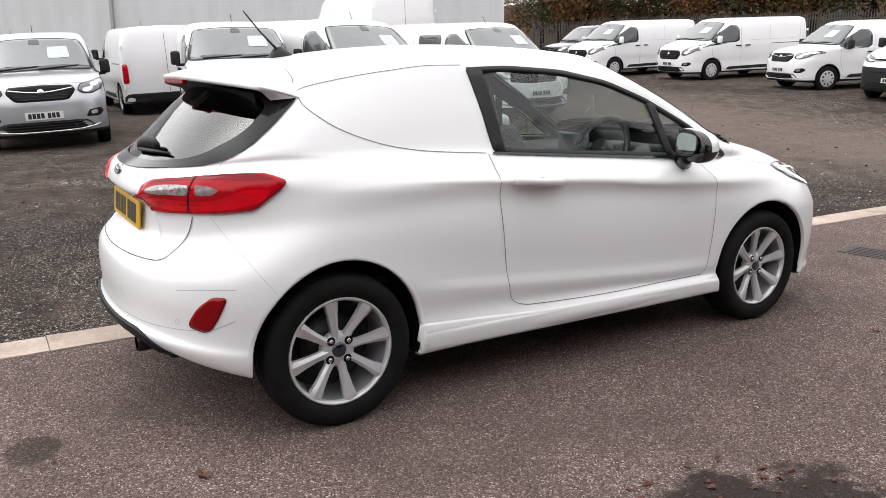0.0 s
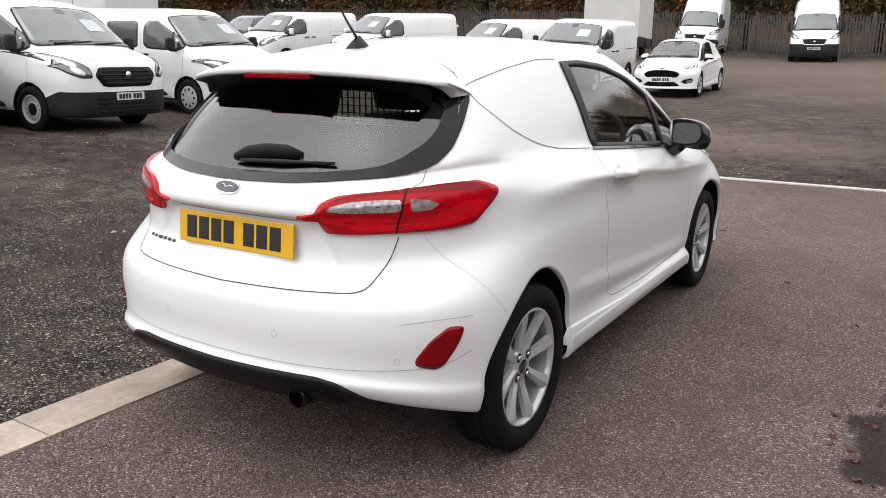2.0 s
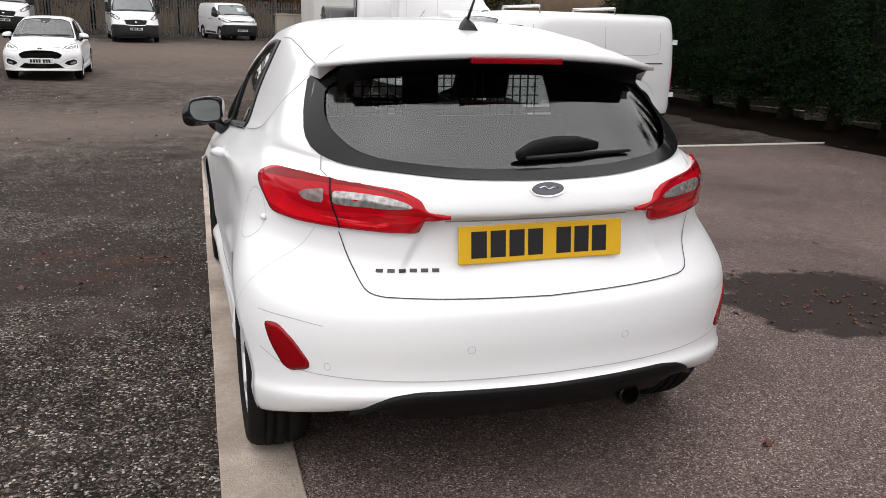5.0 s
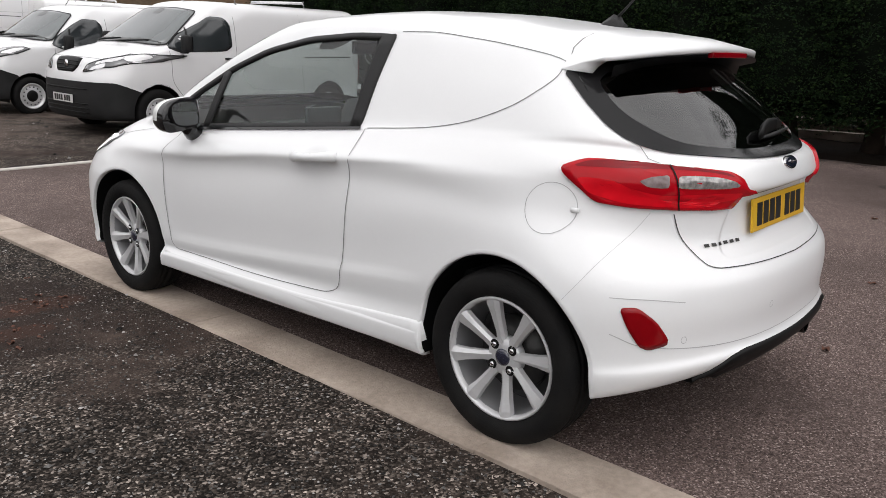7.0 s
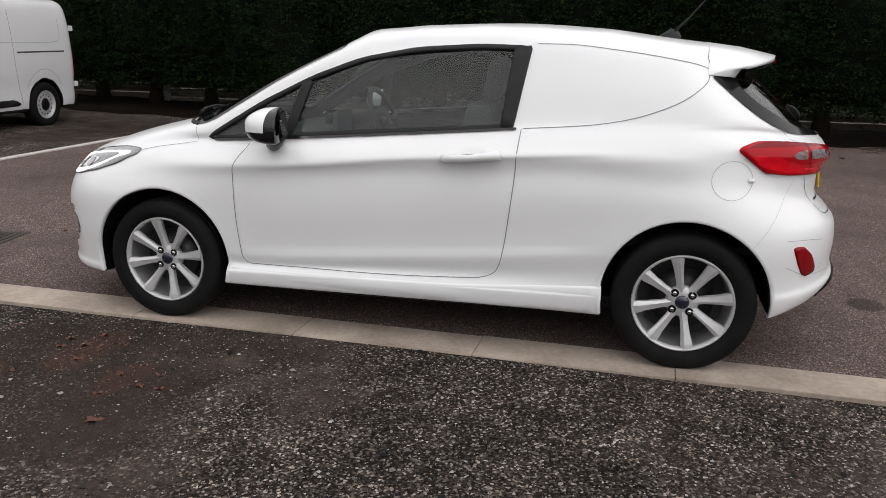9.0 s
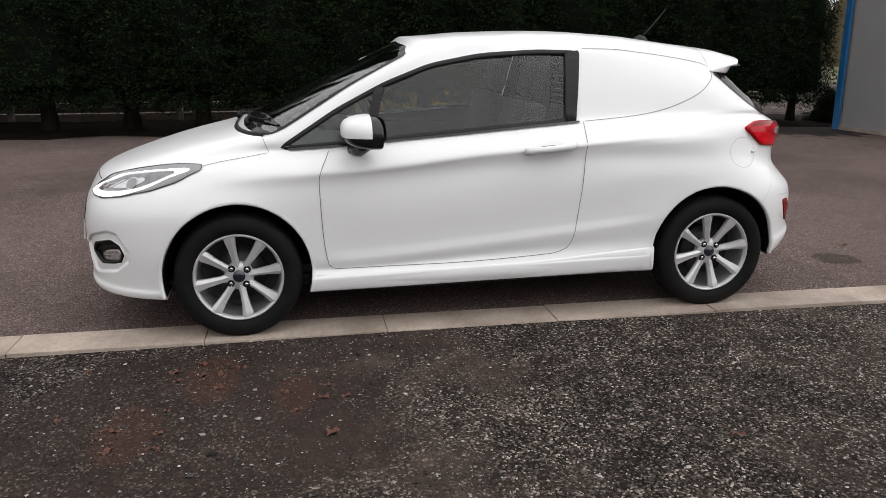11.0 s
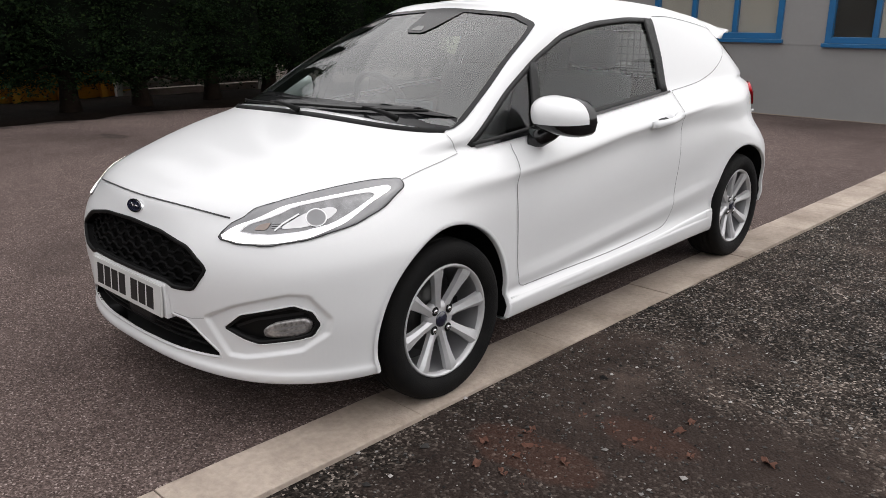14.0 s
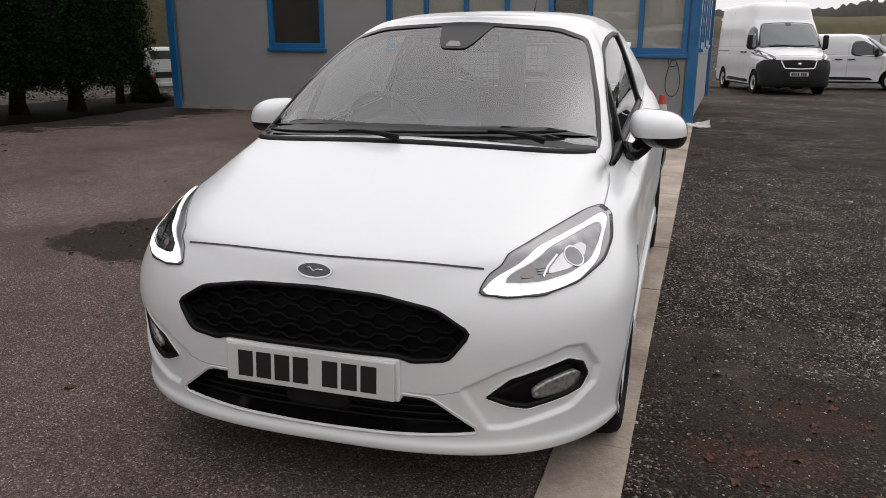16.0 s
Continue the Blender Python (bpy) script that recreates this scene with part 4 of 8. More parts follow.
        fg = part("fog_light", sk.band([p for p in sk.lay("front", inset(fog[s], -.004))], fo, .003, .006), PAINT, made[5], "fog light in a black pocket")
        part("fog_pocket", sk.band(fo, sk.lay("front", inset(fog[s], .010)), .002, .022), DEEP_BLACK, fg)
        part("fog_back", sk.patch(sk.lay("front", inset(fog[s], .0)), -.020, 6), DEEP_BLACK, fg, "black pocket")
        fl = rounded([(s * .618, .376), (s * .616, .404), (s * .65, .428), (s * .722, .446), (s * .738, .432), (s * .730, .396), (s * .69, .380)], .15, 2, 40)
        fl = part("fog_lens", sk.patch(sk.lay("front", fl), -.005, 4, .014), CLEAR_LENS, fg, "clear fog lens")
        for za, zb in ((.390, .408), (.404, .424)):
            part("lens_bar", sk.line([sk.at("front", s * x, za + (zb - za) * u)[0] for x, u in ((.635, 0), (.67, .4), (.72, 1))], .006, -.003), VAN_REFLECTOR, fl)
        part("pocket_blade", sk.line([sk.at("front", s * x, z)[0] for x, z in ((.53, .405), (.60, .437), (.72, .462))], .010, -.012), TRIM, fg)
        part("bumper_joint", sk.line([sk.snap(p, 0) for p in sk.run("front", [(s * .285, .415), (s * .36, .412), (s * .43, .425)], 12)], .003, .001), SEAM_CREASE, made[5])

        # door mirror
        mir = new("side_mirror")
        mir.parent = car
        mir["label"] = "white-capped door mirror with a black foot"
        bmm = bmesh.new()
        bmesh.ops.create_uvsphere(bmm, u_segments=28, v_segments=18, radius=1)
        for v in bmm.verts:
            x, y, z = v.co
            k = 1.0 if y > 0 else .24
            if y < 0:
                grow = min(1 / max(math.hypot(x, z), .05), 1 / max(1 - .10 * y * y, .5) / max(math.sqrt(1 - y * y), .18))
                x, z = x * grow, z * grow
            v.co = Vector((s * (.862 + .112 * np.sign(x) * abs(x) ** .70), .605 + .130 * k * y - .03 * x, .996 + .074 * np.sign(z) * abs(z) ** .75 - .022 * x))
        low = bmm.copy()
        bmesh.ops.bisect_plane(bmm, geom=bmm.verts[:] + bmm.edges[:] + bmm.faces[:], plane_co=(0, 0, .972), plane_no=(0, 0, 1), clear_inner=True)
        bmesh.ops.bisect_plane(low, geom=low.verts[:] + low.edges[:] + low.faces[:], plane_co=(0, 0, .972), plane_no=(0, 0, 1), clear_outer=True)
        back = bmm.copy()
        bmesh.ops.bisect_plane(bmm, geom=bmm.verts[:] + bmm.edges[:] + bmm.faces[:], plane_co=(0, .600, 0), plane_no=(0, 1, 0), clear_inner=True)
        bmesh.ops.bisect_plane(back, geom=back.verts[:] + back.edges[:] + back.faces[:], plane_co=(0, .600, 0), plane_no=(0, 1, 0), clear_outer=True)
        part("mirror_back", back, GLOSS_BLACK, mir, "black mirror surround")
        part("mirror_cap", bmm, PAINT, mir, "white mirror cap")
        part("mirror_shell", low, GLOSS_BLACK, mir, "black lower shell")
        face = rounded([(s * .772, .945), (s * .772, 1.05), (s * .82, 1.066), (s * .93, 1.058), (s * .945, 1.0), (s * .92, .95), (s * .85, .938)], .2, 2, 40)
        fb = bmesh.new()
        fb.faces.new([fb.verts.new((p[0], .553 + .10 * (p[1] - 1.0) - .25 * (abs(p[0]) - .86), p[1])) for p in face])
        part("mirror_frame", fb, GLOSS_BLACK, mir, smooth=False)
        fb = bmesh.new()
        fb.faces.new([fb.verts.new((p[0], .551 + .10 * (p[1] - 1.0) - .25 * (abs(p[0]) - .86), p[1])) for p in inset(face, .008)])
        part("mirror_glass", fb, MIRROR, mir, "mirror glass", smooth=False)
        part("mirror_foot", tube([(s * .735, .66, .905), (s * .775, .645, .905), (s * .80, .62, .925), (s * .815, .605, .955)], [.045, .038, .036, .045], 12), GLOSS_BLACK, mir, "black foot")
        part("mirror_indicator", tube([(s * .80, .672, .966), (s * .87, .662, .962), (s * .948, .62, .96)], .008, 8), CLEAR_LENS, mir, "clear indicator strip")

    # windscreen
    so = sk.lay("front", screen)
    ws = part("windscreen", sk.sheet("front", inset(screen, .008), -.004, 12), SCREEN_GLASS, car, "clear windscreen with a dark border")
    part("windscreen_border", sk.band(so, sk.lay("front", inset(screen, .013)), .0025), FRIT, ws, "black printed border")
    low = [(-.675, .972), (-.3, 1.004), (0, 1.01), (.3, 1.004), (.675, .972), (.662, 1.008), (.3, 1.034), (0, 1.038), (-.3, 1.034), (-.662, 1.008)]
    part("windscreen_base_border", sk.patch(sk.lay("front", rounded(low, .1, 2, 80)), .003, 4), FRIT, ws)
    part("sensor_cover", sk.patch(sk.lay("front", rounded([(-.13, 1.402), (0, 1.408), (.13, 1.402), (.11, 1.37), (.09, 1.325), (.06, 1.30), (-.04, 1.30), (-.07, 1.325), (-.10, 1.37)], .12, 2, 56)), .0022, 4), FRIT, ws, "dark sensor cover behind the glass")
    part("sensor_window", sk.patch(sk.lay("front", rounded([(-.02, 1.308), (.055, 1.308), (.045, 1.33), (.0, 1.328)], .15, 2, 24)), .0035, 3), LINING, ws, "pale sensor opening")
    cowl = bmesh.new()
    cw = [sk.at("front", x, .988 - .06 * abs(x) ** 2.2)[0] for x in np.linspace(-.67, .67, 41)]
    rows = [[cowl.verts.new(p + Vector((0, dy, dz))) for p in cw] for dy, dz in ((.008, -.004), (.003, .005), (-.006, .010), (-.014, .013))]
    for r, q in zip(rows, rows[1:]):
        for i in range(40):
            cowl.faces.new((r[i], r[i + 1], q[i + 1], q[i]))
    part("scuttle", cowl, DEEP_BLACK, car, "black scuttle panel")
    for x0, x1, z0, z1, pivot in ((.60, -.02, .990, 1.012, .02), (.02, -.56, 1.010, 1.022, -.50)):
        wi = new("wiper")
        wi.parent = car
        wi["label"] = "black windscreen wiper"
        run = [sk.at("front", x0 + (x1 - x0) * t, z0 + (z1 - z0) * t)[0] + Vector((0, .010, .010)) for t in np.linspace(0, 1, 14)]
        part("wiper_blade", tube(run, [.004] + [.006] * 12 + [.004], 6), DEEP_BLACK, wi)
        foot = sk.at("front", pivot, .993)[0] + Vector((0, .018, .014))
        mid = run[7]
        arm = [foot, foot.lerp(mid, .3) + Vector((0, .012, .012)), foot.lerp(mid, .75) + Vector((0, .010, .012)), mid + Vector((0, .006, .006))]
        part("wiper_arm", tube(arm, [.013, .009, .007, .005], 8), DEEP_BLACK, wi)
    # rear window
    ro = sk.lay("rear", rear_win)
    rw = part("rear_window", sk.sheet("rear", inset(rear_win, .01), -.006, 12), REAR_GLASS, made[4], "dark tinted rear window")
    gi = rounded([(-.545, 1.24), (-.578, 1.12), (-.50, 1.036), (-.24, 1.008), (0, 1.003), (.24, 1.008), (.50, 1.036), (.578, 1.12), (.545, 1.24), (.32, 1.275), (0, 1.287), (-.32, 1.275)], .2, 2, 120)
    gi = np.roll(gi, -int(np.argmin(np.hypot(*(gi - rear_win[0]).T))), axis=0)
    part("rear_window_border", sk.band(ro, sk.lay("rear", gi), .005), FRIT, rw, "black printed border")
    # rear wiper
    wi = new("rear_wiper")
    wi.parent = made[4]
    wi["label"] = "black rear wiper"
    wp = [sk.at("rear", x, z)[0] + Vector((0, -.02, .012)) for x, z in ((-.035, 1.036), (.0, 1.046), (.07, 1.056), (.15, 1.058), (.22, 1.052))]
    cover = tube([wp[0] + Vector((-.025, 0, -.006)), *wp], [.012, .020, .027, .028, .025, .012], 10)
    for v in cover.verts:
        y0 = float(np.interp(v.co.x, [p.x for p in wp], [p.y for p in wp]))
        v.co.y = y0 + .008 + (v.co.y - y0) * .42
    part("wiper_cover", cover, DEEP_BLACK, wi)
    part("wiper_blade", tube([sk.at("rear", x, z)[0] + Vector((0, -.008, .005)) for x, z in ((-.03, 1.030), (.15, 1.036), (.34, 1.040))], [.007, .008, .005], 6), TRIM, wi)

    # spoiler over the rear window
    bs = bmesh.new()
    rows = []
    for x in np.linspace(-1, 1, 41):
        ax = abs(x)
        sx = .585 * x
        e = ax ** 2.6
        root_y, root_z = -1.30 + .02 * ax, pchip([0, .5, .8, 1], [1.385, 1.375, 1.345, 1.26], ax)
        tip_y, tip_z = -1.605 + .165 * e, 1.338 - .025 * ax ** 2 - .018 * e
        top = sk.tree.ray_cast(Vector((sx, root_y, 3)), Vector((0, 0, -1)))[0]
        rz = top.z + .002 if top else float(root_z)
        rows.append([bs.verts.new(p) for p in ((sx * 1.0, root_y, rz), (sx * 1.01, (root_y + tip_y) / 2, (rz + tip_z) / 2 + .008 * (1 - e)), (sx, tip_y, tip_z), (sx, tip_y + .002, tip_z - .014 - .006 * (1 - e)), (sx * .98, tip_y + .075 * (1 - .6 * e), tip_z - .032 * (1 - .5 * e)), (sx * .97, -1.42 + .03 * e, float(min(rz, tip_z) - .055 + .045 * e)))])
    for r, q in zip(rows, rows[1:]):
        for i in range(5):
            bs.faces.new((r[i], r[i + 1], q[i + 1], q[i]))
    bs.faces.new(rows[0])
    bs.faces.new(rows[-1][::-1])
    part("spoiler", bs, PAINT, made[4], "white roof spoiler")
    sl = bmesh.new()
    rows = []
    for x in np.linspace(-.52, .52, 31):
        e = abs(x / .6) ** 3.2
        ty, tz = -1.605 + .14 * e, 1.338 - .025 * (x / .6) ** 2 - .018 * e
        rows.append([sl.verts.new(p) for p in ((x, ty + .018, tz - .026), (x, ty + .08, tz - .040), (x, -1.43, tz - .075))])
    for r, q in zip(rows, rows[1:]):
        for i in range(2):
            sl.faces.new((r[i], r[i + 1], q[i + 1], q[i]))
    part("spoiler_underside", sl, DEEP_BLACK, made[4], "black spoiler underside")
    boxed("brake_light", -.150, .150, -1.606, -1.585, 1.299, 1.3175, RED_DARK, made[4], "high red brake light", .004)
    # roof joint by the spoiler and antenna
    for s in (1, -1):
        part("roof_joint", sk.line([sk.snap(Vector((s * x, y, z)), 0) for x, y, z in ((.40, -1.288, 1.38), (.47, -1.288, 1.365), (.53, -1.292, 1.345), (.565, -1.305, 1.32), (.588, -1.335, 1.29), (.600, -1.38, 1.262))], .0032, .003), JOINT, made[4])
    p = sk.at("top", 0.0, -1.13)[0]
    an = new("antenna")
    an.parent = car
    an["label"] = "black roof antenna"
    b4 = bmesh.new()
    rows = []
    for y, hw, h in ((-.05, .03, .006), (-.035, .032, .02), (0, .03, .028), (.03, .02, .016), (.06, .006, .004)):
        rows.append([b4.verts.new(p + Vector(q)) for q in ((-hw, y, -.006), (-hw * .7, y, h * .7), (0, y, h * 1.6), (hw * .7, y, h * .7), (hw, y, -.006))])
    for r, q in zip(rows, rows[1:]):
        for i in range(4):
            b4.faces.new((r[i], r[i + 1], q[i + 1], q[i]))
    b4.faces.new(rows[0])
    part("antenna_foot", b4, TRIM, an)
    part("antenna_rod", tube([p + Vector((0, -.02, .035)), p + Vector((0, -.085, .10)), p + Vector((0, -.16, .19))], [.006, .004, .003], 8), TRIM, an)

    # tailgate details
    part("plate_lip", tube([sk.at("rear", x, .878)[0] + Vector((0, .006, .004)) for x in np.linspace(-.33, .33, 21)], .011, 8), PAINT, made[4])
    part("plate_lip_shadow", sk.line([sk.at("rear", x, .868)[0] for x in np.linspace(-.29, .29, 21)], .004, .002), LINING, made[4])

    def plate(nm, y, z, dirn, material, tilt, label):
        pl = new(nm)
        pl.parent = car
        pl.matrix_basis = pose(0, y, z, tilt, 0, 0 if dirn < 0 else 180)
        pl["label"] = label
        boxed("plate_face", -.26, .26, -.004, .004, -.0555, .0555, material, pl, "", .003)
        x = -.222
        for g in (4, 3):
            for _ in range(g):
                boxed("plate_bar", x, x + .047, -.0052, -.0035, -.0385, .0385, INK, pl)
                x += .0585
            x += .032
        return pl
    rp = sk.at("rear", 0, .80)[0]
    plate("rear_number_plate", rp.y - .010, .802, -1, YELLOW_PLATE, -5, "yellow rear number plate with black bars")
    fpz = sk.at("front", 0, .45)[0]
    plate("front_number_plate", fpz.y + .012, .452, 1, WHITE_PLATE, -4, "white front number plate with black bars")
    boxed("plate_mount", -.27, .27, fpz.y - .03, fpz.y + .004, .39, .515, PAINT, made[5], "", .006)
    for nm, yy, zz, sg in (("badge", sk.at("rear", 0, .958)[0].y, .958, -1), ("badge", sk.at("front", 0, .732)[0].y, .732, 1)):
        tilt = -18 if sg > 0 else -22
        bb = new(nm)
        bb.parent = car
        bb["label"] = "dark oval badge with a chrome rim"
        bb.matrix_basis = pose(0, yy + sg * .002, zz, tilt, 0, 0 if sg < 0 else 180)
        for n2, rx, rz, dy, mt in (("badge_rim", .054, .0235, 0, CHROME), ("badge_face", .049, .019, -.003, BADGE)):
            vs = bmesh.new()
            top = [vs.verts.new((rx * math.cos(a), dy - .004, rz * math.sin(a))) for a in np.linspace(0, 2 * math.pi, 40, endpoint=False)]
            bot = [vs.verts.new((rx * 1.04 * math.cos(a), dy + .007, rz * 1.04 * math.sin(a))) for a in np.linspace(0, 2 * math.pi, 40, endpoint=False)]
            vs.faces.new(top)
            for i in range(40):
                vs.faces.new((top[i], top[(i + 1) % 40], bot[(i + 1) % 40], bot[i]))
            part(n2, vs, mt, bb, smooth=False)
        part("badge_stroke", tube([(-.028, -.0085, .002), (-.012, -.0085, .007), (.0, -.0085, -.003), (.014, -.0085, .003), (.03, -.0085, .001)], .0022, 6), CHROME, bb)
    for i in range(6):
        x = -.485 + i * .031
        part("script_bar", sk.line([sk.at("rear", x + .020 * u, .730)[0] for u in (0, .5, 1)], .011, .003), BRAKE, made[4])
    # diffuser and exhaust
    bd = bmesh.new()
    rows = []
    for x in np.linspace(-.575, .575, 61):
        ze = float(pchip([0, .37, .46, .51, .55, .60], [.398, .402, .392, .368, .336, .314], np.array([abs(x)]))[0])
        y0 = sk.at("rear", x, max(ze, .33))[0].y
        y1 = sk.at("rear", x, max(ze - .02, .33))[0].y
        slim = min(max((abs(x) - .42) / .15, 0), 1)
        zb = ze - .012 - .10 * (1 - slim)
        rows.append([bd.verts.new(q) for q in ((x, y0 + .012, ze + .004), (x, y0 - .005, ze + .002), (x, min(y0, y1) - .009, ze - .008), (x, min(y0, y1) - .005, ze - .034 * (1 - slim) - .010 * slim), (x, y0 + .030, (ze - .034 * (1 - slim) - .010 * slim) * .5 + zb * .5), (x, y0 + .07, zb), (x, y0 + .30, zb - .03 * (1 - slim)), (x, -1.28, .235))])
    for r, q in zip(rows, rows[1:]):
        for i in range(7):
            bd.faces.new((r[i], r[i + 1], q[i + 1], q[i]))
    part("diffuser", bd, DEEP_BLACK, made[6], "black lower diffuser")
    vs, fs = lathe([(.03, .0), (.034, .0), (.036, .01), (.036, .16), (.026, .16), (.026, .01)], 24, "Z")
    ex = raw("exhaust_tip", vs, fs, EXHAUST, made[6], "steel exhaust tip")
    ex.matrix_basis = pose(.30, -1.895, .304, -90, 0, 0)
    boxed("underbody", -.66, .66, -1.30, 1.6, .20, .26, TRIM, car, "dark underbody", .02)

    # grilles
    go = sk.lay("front", grille)
    gr = part("grille", sk.band(sk.lay("front", inset(grille, -.003)), sk.lay("front", inset(grille, .008)), .003, .01), DEEP_BLACK, made[5], "black grille with wavy bars")
    part("grille_back", sk.patch(go, -.05, 6, -.05), GRILLE, gr)
    for k in range(6):
        z = .535 + .028 * k
        for sgn in (0,):
            xs = [x for x in np.linspace(-.45, .45, 121) if inside(inset(grille, .006), np.array([x]), np.array([z]))[0]]
            if len(xs) > 6:
                run = []
                for x in xs:
                    wv = .0065 * np.clip(3.0 * math.sin(2 * math.pi * (x / .09) + math.pi * (k % 2)), -1, 1)
                    q = sk.at("front", x, z + wv)[0]
                    run.append(q + Vector((0, -.032, 0)))
                part("grille_bar", tube(run, .0055, 5), GRILLE, gr)
    lg = sk.lay("front", low_grille)
    lgr = part("lower_grille", sk.band(sk.lay("front", inset(low_grille, -.006)), lg, .003, .01), PAINT, made[5], "black lower air intake")
    part("intake_back", sk.patch(lg, -.06, 6, -.06), DEEP_BLACK, lgr)
    for k in range(4):
        z = .312 + .023 * k
        xs = [x for x in np.linspace(-.47, .47, 61) if inside(inset(low_grille, .004), np.array([x]), np.array([z]))[0]]
        part("intake_bar", tube([sk.at("front", x, z)[0] + Vector((0, -.03, 0)) for x in xs], .005, 5), DEEP_BLACK, lgr)
    part("sensor_plate", sk.patch(sk.lay("front", rounded([(-.10, .315), (.10, .315), (.10, .385), (-.10, .385)], .08, 2, 32)), -.025, 3, .02), TRIM, lgr)
    # bonnet joints
    part("bonnet_joint", sk.line([sk.snap(Vector((x, 1.955 - .25 * x * x, .762 - .03 * x * x)), 0) for x in np.linspace(-.47, .47, 41)], .006), GAP, made[3])
    for s in (1, -1):
        part("bonnet_side_joint", sk.line([sk.snap(Vector((s * x, y, z)), 0) for x, y, z in ((.752, 1.41, .862), (.745, 1.30, .872), (.735, 1.18, .884), (.722, 1.08, .897))], .0035), LINING, made[3])

    # cabin
    dash = bmesh.new()
    box(dash, -.68, .68, .62, 1.05, .70, .90, bevel=.05)
    part("dashboard", dash, CABIN, car, "black dashboard")
    bm5 = bmesh.new()
    box(bm5, .16, .56, .60, .78, .86, .965, bevel=.04)
    part("instrument_hood", bm5, CABIN, car)
    boxed("screen", -.12, .12, .585, .61, .87, 1.0, SCREEN, car, "upright dashboard screen", .008, pose(0, 0, 0))
    sw = new("steering_wheel")
    sw.parent = car
    sw["label"] = "black three-spoke steering wheel"
    sw.matrix_basis = pose(.36, .46, .93, 65, 0, 0)
    part("wheel_ring", tube([(.185 * math.cos(a), .185 * math.sin(a), 0) for a in np.linspace(0, 2 * math.pi, 40, endpoint=False)], .016, 8, True), CABIN, sw)
    part("wheel_boss", tube([(0, 0, -.05), (0, 0, .01)], .07, 16), CABIN, sw)
    for a in (0, 180, 270):
        part("wheel_spoke", tube([(.05 * math.cos(radians(a)), .05 * math.sin(radians(a)), 0), (.18 * math.cos(radians(a)), .18 * math.sin(radians(a)), 0)], .02, 8), CABIN, sw)
    for s in (1, -1):
        se = new("seat")
        se.parent = car
        se["label"] = "dark cloth front seat"
        b6 = bmesh.new()
        box(b6, s * .37 - .25, s * .37 + .25, -.18, .34, .38, .55, bevel=.05)
        part("seat_base", b6, CLOTH, se)
        b6 = bmesh.new()
        box(b6, -.24, .24, -.07, .07, 0, .60, pose(s * .37, -.16, .52, 14), .05)
        part("seat_back", b6, CLOTH, se)
        b6 = bmesh.new()
        box(b6, -.13, .13, -.045, .045, 0, .19, pose(s * .37, -.325, 1.12, 12), .04)
        part("headrest", b6, CLOTH, se)
        boxed("door_card", s * .70 - .03, s * .70 + .03, -.45, .75, .40, .90, CABIN, made[1] if s > 0 else made[2], "black door card", .02)
        boxed("sun_visor", s * .30 - .15, s * .30 + .15, .06, .18, 1.352, 1.368, LINING, car, "grey sun visor", .005)
    boxed("rear_view_mirror", -.11, .11, .22, .25, 1.28, 1.345, GLOSS_BLACK, car, "rear-view mirror", .012)
    bk = new("bulkhead")
    bk.parent = car
    bk["label"] = "dark bulkhead with a wire mesh upper half"
    boxed("bulkhead_panel", -.70, .70, -.58, -.555, .35, 1.06, CABIN, bk)
    for x in np.arange(-.54, .55, .036):
        boxed("mesh_wire", x - .0022, x + .0022, -.572, -.566, 1.06, 1.36, MESH, bk)
    for z in np.arange(1.075, 1.37, .036):
        boxed("mesh_wire", -.56, .56, -.566, -.560, z - .0022, z + .0022, MESH, bk)
    boxed("mesh_post", -.075, .075, -.59, -.55, 1.06, 1.42, CABIN, bk, "dark centre post")
    boxed("load_floor", -.66, .66, -1.70, -.58, .50, .53, CABIN, car, "dark load floor")
    boxed("cabin_floor", -.70, .70, -.58, 1.1, .28, .32, CABIN, car, "dark cabin floor")
    return car


white_car = build_car()

# ---- ground ----
def smooth01(a, b, x):
    t = np.clip((x - a) / (b - a), 0, 1)
    return t * t * (3 - 2 * t)


def gz(x, y):
    """Height of the ground: level round the car, rising ahead and to the left, falling behind."""
    x, y = np.asarray(x, float), np.asarray(y, float)
    ahead = pchip([0, 5, 8.7, 12.3, 15, 19, 28, 40, 60], [0, 0, .10, .20, .37, .53, 1.0, 1.62, 2.4], np.clip(y, 0, 60))
    behind = smooth01(6, 20, np.hypot(x, y)) * .024 * np.clip(y, -60, 0)
    return ahead + behind + .030 * np.clip(-x, 0, 36) * smooth01(3, 9, -x) * (.25 + .75 * smooth01(-4, 4, y))


